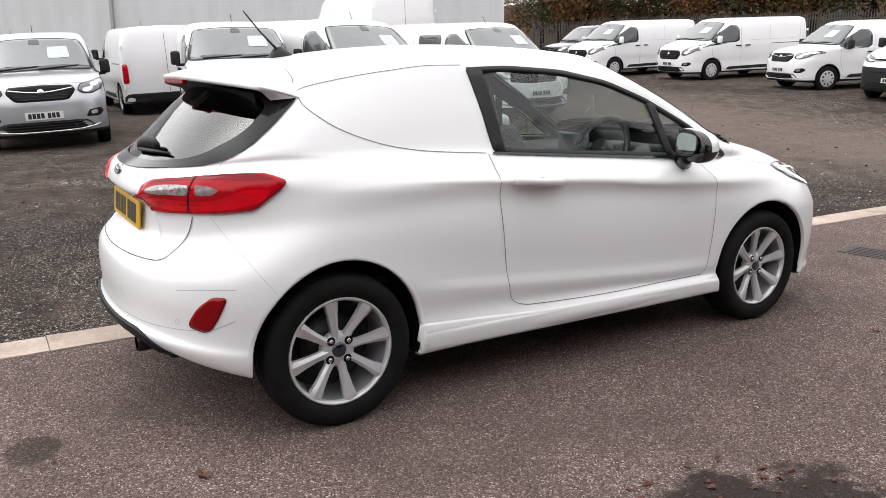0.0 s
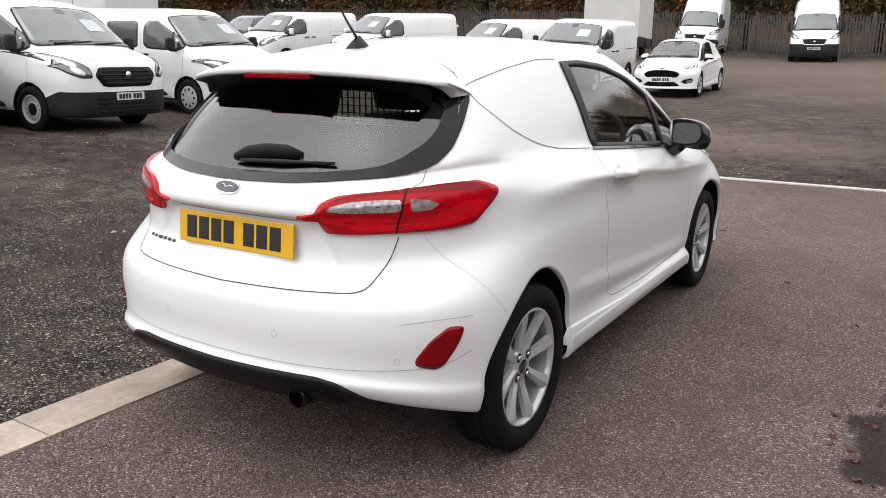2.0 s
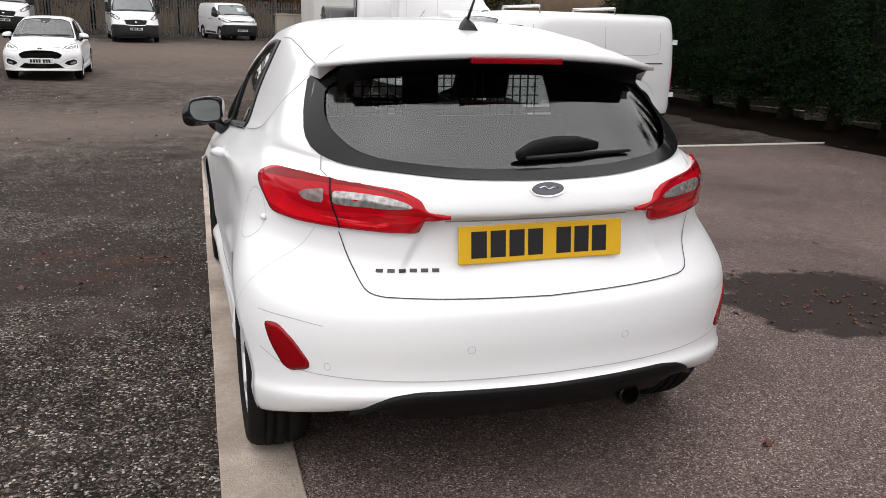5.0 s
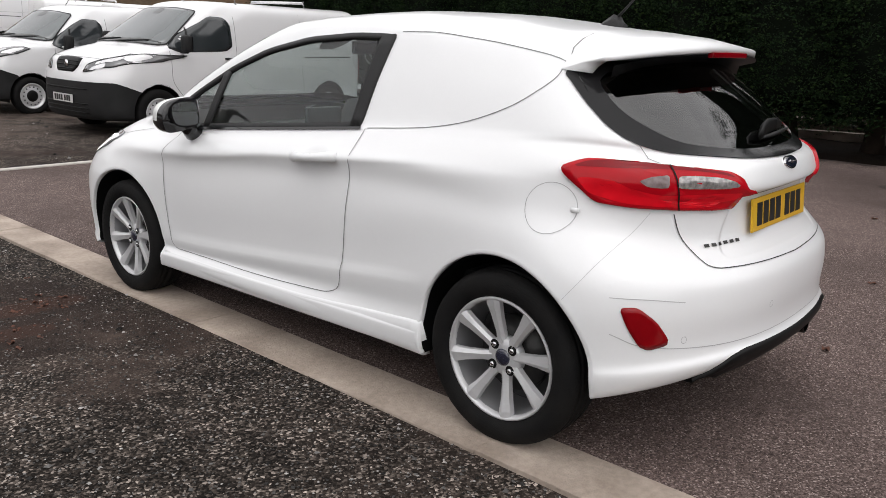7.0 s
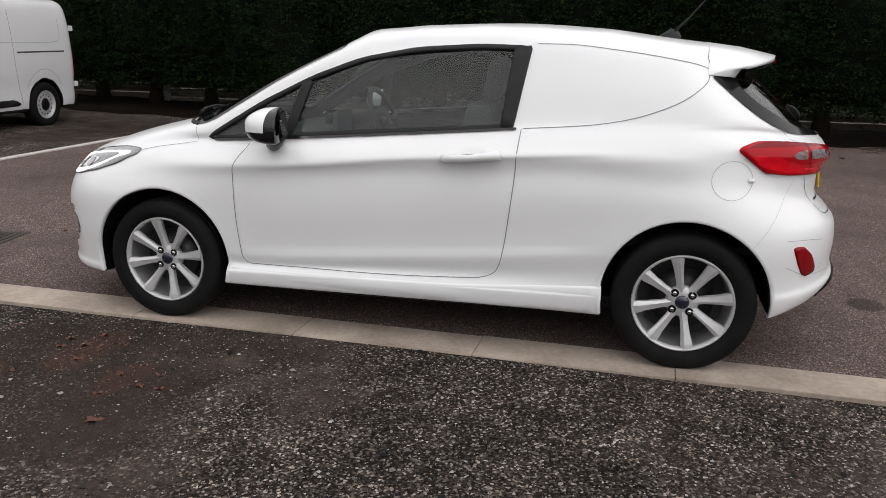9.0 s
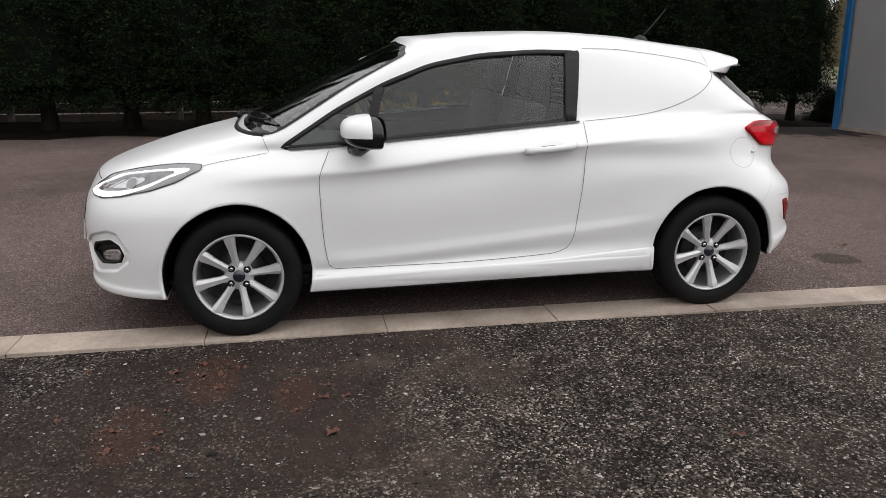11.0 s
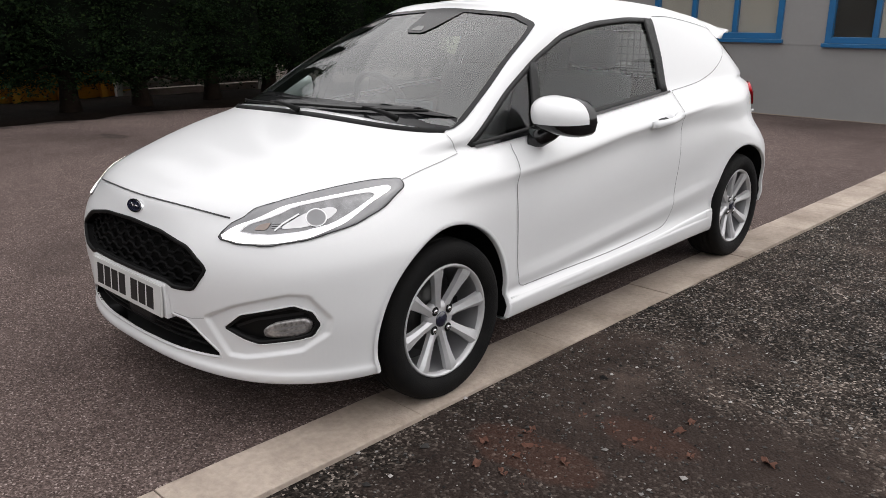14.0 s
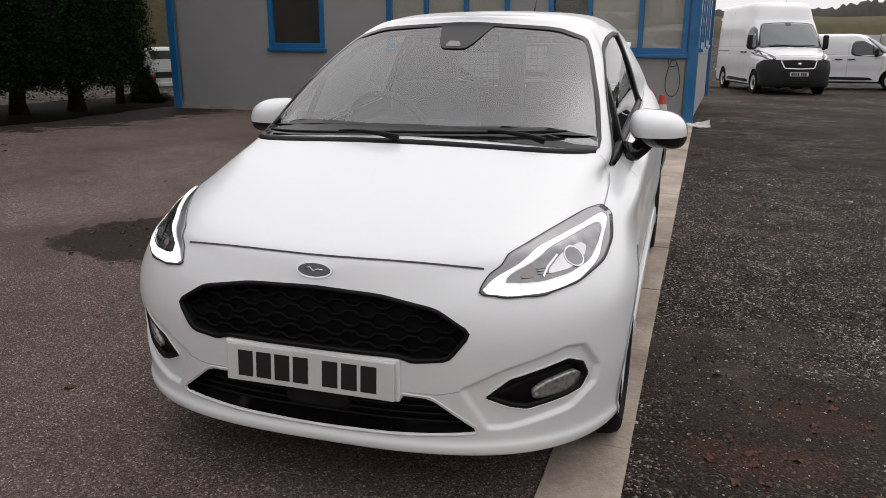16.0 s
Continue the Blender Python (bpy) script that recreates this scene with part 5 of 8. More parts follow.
def speckled(name, colours, cell, mud, mud_scale, mud_range, rough, bump, patches=(), damp_or_shade=(.02, .018, .017), sway=(.78, 1.2), clump=(.88, 1.12)):
    """Ground of small stones: each cell a stone with its own colour, stained in broad patches; patches: damp spots and
    painted shade (x, y, rx, ry).
    """
    m = bpy.data.materials.new(name)
    m.use_nodes = True
    n, l = m.node_tree.nodes, m.node_tree.links
    b = n["Principled BSDF"]
    geo = n.new("ShaderNodeNewGeometry")
    vor = n.new("ShaderNodeTexVoronoi")
    vor.inputs["Scale"].default_value, vor.inputs["Randomness"].default_value = cell, 1.0
    l.new(geo.outputs["Position"], vor.inputs["Vector"])
    sep = n.new("ShaderNodeSeparateColor")
    l.new(vor.outputs["Color"], sep.inputs["Color"])
    ramp = n.new("ShaderNodeValToRGB")
    els = ramp.color_ramp.elements
    while len(els) < len(colours):
        els.new(.5)
    for i, (p, c) in enumerate(colours):
        els[i].position, els[i].color = p, (*c, 1)
    l.new(sep.outputs[0], ramp.inputs["Fac"])
    big = n.new("ShaderNodeTexNoise")
    big.inputs["Scale"].default_value, big.inputs["Detail"].default_value, big.inputs["Roughness"].default_value = mud_scale, 7, .6
    l.new(geo.outputs["Position"], big.inputs["Vector"])
    mr = n.new("ShaderNodeMapRange")
    mr.inputs["From Min"].default_value, mr.inputs["From Max"].default_value = mud_range
    l.new(big.outputs["Fac"], mr.inputs["Value"])
    mix = n.new("ShaderNodeMix")
    mix.data_type = "RGBA"
    mix.inputs["B"].default_value = (*mud, 1)
    l.new(mr.outputs["Result"], mix.inputs["Factor"])
    l.new(ramp.outputs["Color"], mix.inputs["A"])
    # broad light and dark drift
    wide = n.new("ShaderNodeTexNoise")
    wide.inputs["Scale"].default_value, wide.inputs["Detail"].default_value = .35, 4
    l.new(geo.outputs["Position"], wide.inputs["Vector"])
    drift = n.new("ShaderNodeMapRange")
    drift.inputs["From Min"].default_value, drift.inputs["From Max"].default_value = .3, .7
    drift.inputs["To Min"].default_value, drift.inputs["To Max"].default_value = sway
    l.new(wide.outputs["Fac"], drift.inputs["Value"])
    clumps = n.new("ShaderNodeTexNoise")
    clumps.inputs["Scale"].default_value, clumps.inputs["Detail"].default_value, clumps.inputs["Roughness"].default_value = 3.4, 9, .72
    l.new(geo.outputs["Position"], clumps.inputs["Vector"])
    spots = n.new("ShaderNodeMapRange")
    spots.inputs["From Min"].default_value, spots.inputs["From Max"].default_value = .34, .66
    spots.inputs["To Min"].default_value, spots.inputs["To Max"].default_value = clump
    l.new(clumps.outputs["Fac"], spots.inputs["Value"])
    tone = n.new("ShaderNodeMath")
    tone.operation = "MULTIPLY"
    l.new(drift.outputs["Result"], tone.inputs[0])
    l.new(spots.outputs["Result"], tone.inputs[1])
    hs = n.new("ShaderNodeHueSaturation")
    l.new(mix.outputs["Result"], hs.inputs["Color"])
    l.new(tone.outputs[0], hs.inputs["Value"])
    colour = hs.outputs["Color"]
    wet = None
    for px, py, rx, ry, dark, *own in patches:
        mp = n.new("ShaderNodeMapping")
        mp.vector_type = "TEXTURE"
        mp.inputs["Location"].default_value, mp.inputs["Scale"].default_value = (px, py, 0), (rx, ry, 50)
        l.new(geo.outputs["Position"], mp.inputs["Vector"])
        ln = n.new("ShaderNodeVectorMath")
        ln.operation = "LENGTH"
        l.new(mp.outputs["Vector"], ln.inputs[0])
        rag = n.new("ShaderNodeTexNoise")
        rag.inputs["Scale"].default_value, rag.inputs["Detail"].default_value, rag.inputs["Roughness"].default_value = 3.2, 8, .65
        l.new(geo.outputs["Position"], rag.inputs["Vector"])
        ad = n.new("ShaderNodeMath")
        ad.operation = "MULTIPLY_ADD"
        ad.inputs[1].default_value = 1.5
        l.new(rag.outputs["Fac"], ad.inputs[0])
        l.new(ln.outputs["Value"], ad.inputs[2])
        edge = n.new("ShaderNodeMapRange")
        edge.inputs["From Min"].default_value, edge.inputs["From Max"].default_value = (2.2, 1.1) if own and rx > 1 else (1.75, 1.6)
        edge.inputs["To Max"].default_value = dark
        l.new(ad.outputs[0], edge.inputs["Value"])
        mx = n.new("ShaderNodeMix")
        mx.data_type = "RGBA"
        mx.inputs["B"].default_value = (*(own[0] if own else damp_or_shade), 1)
        l.new(edge.outputs["Result"], mx.inputs["Factor"])
        l.new(colour, mx.inputs["A"])
        colour = mx.outputs["Result"]
    l.new(colour, b.inputs["Base Color"])
    b.inputs["Roughness"].default_value = rough
    b.inputs["Specular IOR Level"].default_value = .1
    bp = n.new("ShaderNodeBump")
    bp.inputs["Strength"].default_value, bp.inputs["Distance"].default_value = bump, .006
    inv = n.new("ShaderNodeMath")
    inv.operation = "SUBTRACT"
    inv.inputs[0].default_value = 1
    l.new(vor.outputs["Distance"], inv.inputs[1])
    l.new(inv.outputs[0], bp.inputs["Height"])
    l.new(bp.outputs["Normal"], b.inputs["Normal"])
    return m


RUSTY = (.085, .036, .024)
BROWN = (.150, .118, .100)
GRAVEL = speckled("gravel", [(0, (0.0079, 0.0063, 0.0052)), (.4, (0.0187, 0.0150, 0.0127)), (.68, (0.0480, 0.0390, 0.0332)), (.9, (0.1230, 0.1020, 0.0880)), (1, (0.3727, 0.3186, 0.2816))], 110,
                  (.044, .032, .027), .8, (.47, .62), .9, 1.0, [(-1.70, 1.45, .80, .85, .75), (-1.5, 4.0, .9, 1.2, .6), (-3.2, -.2, .5, .4, .6), (-2.2, -2.2, .5, .3, .5), (-1.32, 1.35, .26, .13, .3, RUSTY), (-1.75, 1.62, .26, .12, .25, RUSTY), (-1.5, 1.0, .2, .1, .25, RUSTY), (-5.6, -8.0, 3.2, 4.5, .5), (-3.0, -4.6, 1.0, 1.4, .4), (-3.3, .9, .9, 1.3, .5), (2, 24, 9, 9, .6, BROWN), (-4, 31, 12, 6, .6, BROWN), (5, 13, 3, 3, .6, BROWN), (-4, 10, 5, 3, .6, BROWN), (-10, 11, 4, 3, .6, BROWN), (-1, 9.5, 3, 1.2, .5, BROWN), (-13, 5, 3, 6, .5, BROWN)], (.030, .021, .018), (.6, 1.45), (.38, 1.6))
# last three patches: leaf litter strip with the hedge's shade painted in
TARMAC = speckled("tarmac", [(0, (0.0540, 0.0392, 0.0357)), (.35, (0.0929, 0.0687, 0.0626)), (.72, (0.1426, 0.1055, 0.0962)), (.94, (0.2322, 0.1798, 0.1655)), (1, (0.4212, 0.3441, 0.3199))], 170,
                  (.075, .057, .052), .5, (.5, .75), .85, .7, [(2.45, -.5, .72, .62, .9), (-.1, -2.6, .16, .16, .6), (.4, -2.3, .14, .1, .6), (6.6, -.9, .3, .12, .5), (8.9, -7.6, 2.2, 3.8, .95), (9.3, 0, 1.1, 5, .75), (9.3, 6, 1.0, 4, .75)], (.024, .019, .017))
CONCRETE = surface("edging_concrete", (.47, .395, .335), (.28, .228, .188), 2.6, .9, spec=.25, bump=.5, bump_scale=120, fine=.26, fine_scale=45, spread=.16, rand=.14, detail=12)
WHITE_EDGE = surface("pale_edging", (.55, .52, .49), (.45, .42, .39), 5, .8, fine=.12, rand=.1)
# near-black soil, the shade under the crowns is mixed into its colour
SOIL = surface("dark_shaded_soil", (.006, .0042, .0034), (.012, .0085, .0065), 3, .95, spec=.03, bump=.8, bump_scale=40, fine=.3)

# one sheet to the horizon, finer near the car
ax = np.concatenate((-np.geomspace(600, 14, 26), np.linspace(-13, 13, 66), np.geomspace(14, 600, 26)))
gx, gy = np.meshgrid(ax, ax)
gzz = gz(gx, gy) - .011 - .012 * np.clip(1 - np.hypot(gx + 3, gy) / 9, 0, 1) * np.sin(gx * 1.7 + gy * .9)
k = len(ax)
raw("ground", np.stack((gx, gy, gzz), -1).reshape(-1, 3), [(j * k + i, j * k + i + 1, (j + 1) * k + i + 1, (j + 1) * k + i) for j in range(k - 1) for i in range(k - 1)], GRAVEL, None)
tagged(bpy.data.objects["ground"], "dark loose gravel yard with muddy patches", "ground", kind="structure")


def kerb_x(y):
    return -.90 + .0205 * y


tv, tf = [], []
ys = np.linspace(-34, 6.02, 70)
xs = np.concatenate((np.linspace(0, 1, 24), [1.08]))
for y in ys:
    for u in xs:
        x = kerb_x(max(y, -8.4)) + .25 + u * 11.2
        tv.append((x, y, gz(x, y) - (.0 if u < 1.05 else .05)))
nx = len(xs)
tf = [(j * nx + i, j * nx + i + 1, (j + 1) * nx + i + 1, (j + 1) * nx + i) for j in range(len(ys) - 1) for i in range(nx - 1)]
tagged(raw("pavement", tv, tf, TARMAC), "brown-grey tarmac with damp leafy patches and painted shade by the conifers", "tarmac", kind="structure")

# ---- office cabin ----
WALL_GREY = surface("cabin_wall_grey", (.315, .312, .308), (.285, .282, .278), 1.2, .55, fine=.03, fine_scale=20)
BLUE = surface("blue_frame_paint", (.022, .155, .36), (.016, .13, .31), 3, .35, coat=.4, fine=.05)
BLIND = surface("cream_blind", (.62, .57, .49), (.56, .51, .44), 4, .8)
# tone of an unlit interior, its shade put into the colour
UNLIT_ROOM = surface("unlit_room_tone", (.05, .045, .04), (.08, .072, .065), 2, .8)
PANE = pane("window_pane", (.82, .84, .84), 1.5, .03)
cabin = thing("office_cabin", "grey panelled office cabin with bright blue posts and window frames", "building", m=pose(-1.0, -8.40, -.03, 0, 0, -3.0))
CW, CH, CD, TH = 9.15, 2.75, 6.0, .12
wins = [(.12, 2.15, 1.06, 2.15, 3, (.66, 1.42)), (2.80, 4.85, 1.10, 2.15, 3, (.70, 1.38)), (6.05, 7.10, 1.08, 2.15, 1, ())]


def wall_with_holes(name, w, h, holes, m):
    """A thick wall along x with rectangular openings."""
    xs = sorted({0, w, *[v for q in holes for v in q[:2]]})
    zs = sorted({0, 1.0, 1.008, h, *[v for q in holes for v in q[2:4]]})
    b = bmesh.new()
    for x0, x1 in zip(xs, xs[1:]):
        for z0, z1 in zip(zs, zs[1:]):
            cxm, czm = (x0 + x1) / 2, (z0 + z1) / 2
            if any(q[0] < cxm < q[1] and q[2] < czm < q[3] for q in holes):
                continue
            groove = z0 == 1.0 and z1 == 1.008
            box(b, x0, x1, -TH, -.006 if groove else 0, z0, z1)
    bmesh.ops.remove_doubles(b, verts=b.verts, dist=1e-5)
    o = part(name, b, WALL_GREY, cabin, smooth=False)
    o.matrix_basis = m
    return o


wall_with_holes("wall", CW, CH, wins, pose(0, 0, 0))
wall_with_holes("wall", CD, CH, [(1.2, 2.4, 1.1, 2.1), (3.2, 4.4, 1.1, 2.1)], pose(0, -CD, 0, 0, 0, 90))
wall_with_holes("wall", CW, CH, [], pose(CW, -CD, 0, 0, 0, 180))
wall_with_holes("wall", CD, CH, [], pose(CW, 0, 0, 0, 0, -90))
boxed("roof", -.1, CW + .1, -CD - .1, .1, CH, CH + .12, WALL_GREY, cabin, "grey flat roof")
boxed("groove_strip", .02, CW - .02, -.02, -.008, .998, 1.010, GAP, cabin, "dark panel joint")
boxed("wall_foot", 0, CW, -TH, -.004, -.4, -.001, WALL_GREY, cabin)
boxed("base_strip", 0, CW, -.003, .012, -.3, .02, CONCRETE, cabin, "pale strip at the foot of the wall")
for x in (-.065, CW - .065):
    boxed("corner_post", x, x + .15, -.06, .045, -.35, CH, BLUE, cabin, "bright blue corner post", .008)
boxed("corner_post", -.065, .02, -CD, -CD + .12, -.01, CH, BLUE, cabin, "bright blue corner post", .008)


def cabin_window(parent, m, w, x0, x1, z0, z1, mull, dark):
    win = new("window")
    win.parent = parent
    win.matrix_basis = m
    win["label"] = "blue-framed window"
    t = .065
    boxed("window_frame", x0 - .02, x0 + t, -.06, .025, z0 - .02, z1 + .02, BLUE, win, "", .006)
    boxed("window_frame", x1 - t, x1 + .02, -.06, .025, z0 - .02, z1 + .02, BLUE, win, "", .006)
    boxed("window_frame", x0 + t, x1 - t, -.06, .022, z0 - .02, z0 + t, BLUE, win, "", .006)
    boxed("window_frame", x0 + t, x1 - t, -.06, .022, z1 - t, z1 + .02, BLUE, win, "", .006)
    boxed("window_sill", x0 - .05, x1 + .05, -.01, .06, z0 - .075, z0 - .021, BLUE, win, "blue sill", .008)
    cuts = [x0 + t, *[x0 + q for q in mull], x1 - t]
    for q in mull:
        boxed("mullion", x0 + q - .035, x0 + q + .035, -.055, .018, z0 + t, z1 - t, BLUE, win, "", .005)
    for i, (a, b) in enumerate(zip(cuts, cuts[1:])):
        raw("pane", [(a, -.032, z0 + t), (b, -.032, z0 + t), (b, -.032, z1 - t), (a, -.032, z1 - t)], [(0, 1, 2, 3)], PANE, win, smooth=False)
        # cream blind, else a dark panel close behind the glass painted as unlit room
        boxed("window_backing", a, b, -.060, -.048, z0 + t, z1 - t, UNLIT_ROOM if i in dark else BLIND, win, "dark panel painted as the unlit room behind" if i in dark else "cream blind")


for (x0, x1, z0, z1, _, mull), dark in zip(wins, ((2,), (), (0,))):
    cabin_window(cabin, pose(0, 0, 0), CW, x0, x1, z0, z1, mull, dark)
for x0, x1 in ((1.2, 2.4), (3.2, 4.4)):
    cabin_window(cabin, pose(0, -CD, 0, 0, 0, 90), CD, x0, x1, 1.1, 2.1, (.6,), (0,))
wire = thing("hanging_cable", "thin dark cable looped on the cabin wall below a window", "cable")
hang = [(.27 - .085 * math.sin(a) * (1.15 - .35 * math.cos(a)), .03 + .006 * math.sin(2 * a), .70 + .27 * math.cos(a)) for a in np.linspace(.25, 2 * math.pi - .1, 34)]
short_loop = [(.345, .035, 1.02), (.345, .036, .90), (.32, .04, .865), (.28, .042, .86), (.245, .04, .875), (.225, .036, .93)]
for name, line, r in (("cable", hang, .006), ("cable_end", short_loop, .005)):
    part(name, tube([Matrix.Rotation(radians(-3), 4, "Z") @ Vector(p) + Vector((-1.0, -8.40, -.03)) for p in line], r, 6), GAP, wire)

cone = thing("traffic_cone", "orange and white traffic cone on a dark base", "cone", m=pose(-.62, -8.0, -.02))
ORANGE = surface("cone_orange", (.55, .055, .03), (.46, .045, .025), 8, .5, fine=.08)
CONE_WHITE = surface("cone_white", (.62, .60, .58), (.5, .48, .46), 8, .5, fine=.1)
raw("cone_foot", *lathe([(.12, .03), (.105, .06), (.098, .13)], 24, "Z"), ORANGE, cone)
raw("cone_sleeve", *lathe([(.099, .13), (.062, .34)], 24, "Z"), CONE_WHITE, cone, "white reflective sleeve")
raw("cone_top", *lathe([(.062, .34), (.04, .46), (.038, .47), (.0, .475)], 24, "Z"), ORANGE, cone)
boxed("cone_base", -.17, .17, -.17, .17, .0, .035, TRIM, cone, "dark square base", .012)
bag = thing("plastic_scraps", "crumpled white plastic scraps lying at the cabin corner", "litter", m=pose(-1.13, -8.2, -.02))
random.seed(5)
for i in range(5):
    b = bmesh.new()
    bmesh.ops.create_icosphere(b, subdivisions=2, radius=1)
    sx, sy, szz = random.uniform(.05, .11), random.uniform(.04, .08), random.uniform(.02, .05)
    ox, oy = random.uniform(-.13, .13), random.uniform(-.12, .12)
    for v in b.verts:
        f = 1 + .5 * noise.noise(v.co * 2.3 + Vector((i * 7, 0, 0)))
        v.co = Vector((v.co.x * sx * f + ox, v.co.y * sy * f + oy, max(0, (v.co.z + .6) * szz * f)))
    part("scrap", b, CONE_WHITE, bag, smooth=False)
b = bmesh.new()
bmesh.ops.create_grid(b, x_segments=9, y_segments=7, size=1)
for v in b.verts:
    x, y, _ = v.co
    v.co = Vector((.17 * x, .10 * y, .015 + .11 * max(0, .5 - .5 * x) * (1 - abs(y)) + .03 * abs(noise.noise(Vector((x * 2.5, y * 2.5, 3))))))
part("torn_bag", b, CONE_WHITE, bag, "crumpled white bag", smooth=False)

# ---- hedge of conifers with a low fence behind ----
BARK = surface("bark", (.014, .010, .008), (.024, .017, .013), 6, .95, spec=.08, bump=.9, bump_scale=30, fine=.3)
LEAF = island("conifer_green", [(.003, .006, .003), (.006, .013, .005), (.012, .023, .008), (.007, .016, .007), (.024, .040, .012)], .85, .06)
CROWN_SHADE = surface("conifer_inner_shade", (.003, .005, .003), (.005, .008, .004), 3, .95, spec=.1, bump=.8, bump_scale=12)
rng = np.random.default_rng(4)


def sprigs(count, sampler, size, wide=.24):
    """Many small flat sprigs: verts and faces."""
    P = sampler(count)
    count = len(P)
    vs = np.zeros((count, 4, 3))
    a = rng.uniform(0, 2 * math.pi, count)
    tilt = rng.uniform(-.9, .5, count)
    d = np.stack((np.cos(a) * np.cos(tilt), np.sin(a) * np.cos(tilt), np.sin(tilt)), 1)
    side = np.cross(d, rng.normal(size=(count, 3)))
    side /= np.linalg.norm(side, axis=1)[:, None] + 1e-9
    L = rng.uniform(.6, 1.5, count)[:, None] * size
    W = L * wide
    vs[:, 0] = P
    vs[:, 1] = P + d * L * .6 + side * W
    vs[:, 2] = P + d * L
    vs[:, 3] = P + d * L * .5 - side * W
    idx = np.arange(count) * 4
    return vs.reshape(-1, 3), [(i, i + 1, i + 2, i + 3) for i in idx]


def conifer(seed, height, radius):
    """A hedge conifer: bare foot, tapered trunk with some limbs, ragged crown down to knee height."""
    random.seed(seed)
    t = thing("conifer", "dark green conifer with a bare trunk foot, in a dense row", "tree", "row of conifers")
    lean = random.uniform(-.12, .12)
    part("trunk", tube([(0, 0, -.05), (lean * .2, 0, .25), (lean * .5, lean, .8), (lean, lean, height * .9)], [.19, .13, .10, .03], 12), BARK, t)
    for i in range(5):
        a = random.uniform(0, 6.28)
        z = random.uniform(.3, .8)
        part("limb", tube([(lean * .4, 0, z), (.35 * math.cos(a), .35 * math.sin(a), z + .12), (.8 * math.cos(a), .8 * math.sin(a), z + .05)], [.035, .025, .012], 6), BARK, t)

    def prof(z):
        return radius * np.interp(z, [.30, .60, 1.1, 2.2, height * .7, height], [.55, .88, 1.0, 1.0, .6, .05])

    # near-black solid inside the crown, its colour stands in for shaded depth
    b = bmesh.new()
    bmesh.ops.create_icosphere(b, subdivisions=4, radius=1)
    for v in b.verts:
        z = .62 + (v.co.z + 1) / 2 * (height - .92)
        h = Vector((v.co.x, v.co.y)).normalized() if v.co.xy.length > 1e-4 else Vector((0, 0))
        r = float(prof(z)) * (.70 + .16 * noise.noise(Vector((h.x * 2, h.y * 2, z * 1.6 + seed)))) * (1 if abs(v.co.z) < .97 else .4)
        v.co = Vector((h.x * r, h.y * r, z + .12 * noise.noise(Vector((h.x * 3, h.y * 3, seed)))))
    part("crown_shade_core", b, CROWN_SHADE, t)

    def sampler(c):
        """Leaves strung along drooping boughs."""
        per = 20
        n = c // per
        low = rng.random(n) < .78
        z0 = np.where(low, rng.uniform(.45, 2.6, n), rng.uniform(2.6, height, n))
        a0 = rng.uniform(0, 2 * math.pi, n)
        long = rng.uniform(.22, .50, n)
        droop = rng.uniform(.1, .75, n)
        u = rng.random((n, per)) ** .8
        r = (prof(z0) * (.72 + .08 * np.sin(a0 * 3 + z0 * 4 + seed)))[:, None] + long[:, None] * u
        z = z0[:, None] + .10 * u - (droop * long)[:, None] * u ** 2
        side = rng.normal(0, 1, (n, per)) * (.09 - .05 * u)
        z = np.maximum(z + rng.normal(0, .018, (n, per)), .10)
        x = r * np.cos(a0)[:, None] - side * np.sin(a0)[:, None]
        y = r * np.sin(a0)[:, None] + side * np.cos(a0)[:, None]
        return np.stack((x.ravel(), y.ravel(), z.ravel()), 1)
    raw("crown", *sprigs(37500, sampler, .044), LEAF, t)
    return t


kinds = [conifer(11, 6.4, 1.05), conifer(23, 7.0, 1.15), conifer(37, 6.1, 1.0)]
spots = [(9.2, y) for y in np.arange(-7.4, 13.5, 1.21)]
random.seed(8)
for i, (x, y) in enumerate(spots):
    x += random.uniform(-.18, .18) + (.5 if y > 5 else 0)
    y += random.uniform(-.08, .08)
    m = pose(x, y, float(gz(x, y)), 0, 0, random.uniform(0, 360)) 
    if i < 3:
        kinds[i].matrix_basis = m
    else:
        copy_thing(kinds[i % 3], m)
copy_thing(kinds[2], pose(9.35, -8.75, float(gz(9.3, -8.7)), 0, 0, 140) @ Matrix.Diagonal((.62, .62, .95, 1)))
# flattened conifer copy stands in for a low bush
copy_thing(kinds[1], pose(9.5, -9.7, float(gz(9.5, -9.7)) - .10, 0, 0, 60) @ Matrix.Diagonal((.40, .40, .12, 1)))
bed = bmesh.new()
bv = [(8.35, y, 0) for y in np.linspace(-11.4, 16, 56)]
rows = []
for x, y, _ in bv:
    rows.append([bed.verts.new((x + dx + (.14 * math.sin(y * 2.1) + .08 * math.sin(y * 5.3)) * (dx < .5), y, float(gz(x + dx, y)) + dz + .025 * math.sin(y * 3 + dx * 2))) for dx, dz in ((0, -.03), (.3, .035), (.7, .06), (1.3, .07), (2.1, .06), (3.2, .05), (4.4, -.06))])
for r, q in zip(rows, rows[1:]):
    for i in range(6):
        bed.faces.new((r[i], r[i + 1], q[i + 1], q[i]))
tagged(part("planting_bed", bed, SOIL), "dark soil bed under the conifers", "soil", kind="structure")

FENCE_WOOD = surface("fence_board", (.34, .27, .235), (.26, .205, .175), 5, .85, bump=.3, bump_scale=60, fine=.2, rand=.3)
POST = surface("fence_post", (.48, .46, .43), (.38, .36, .33), 6, .85, fine=.1)
fence = thing("low_fence", "low weathered board fence with pale posts behind the conifers", "fence")
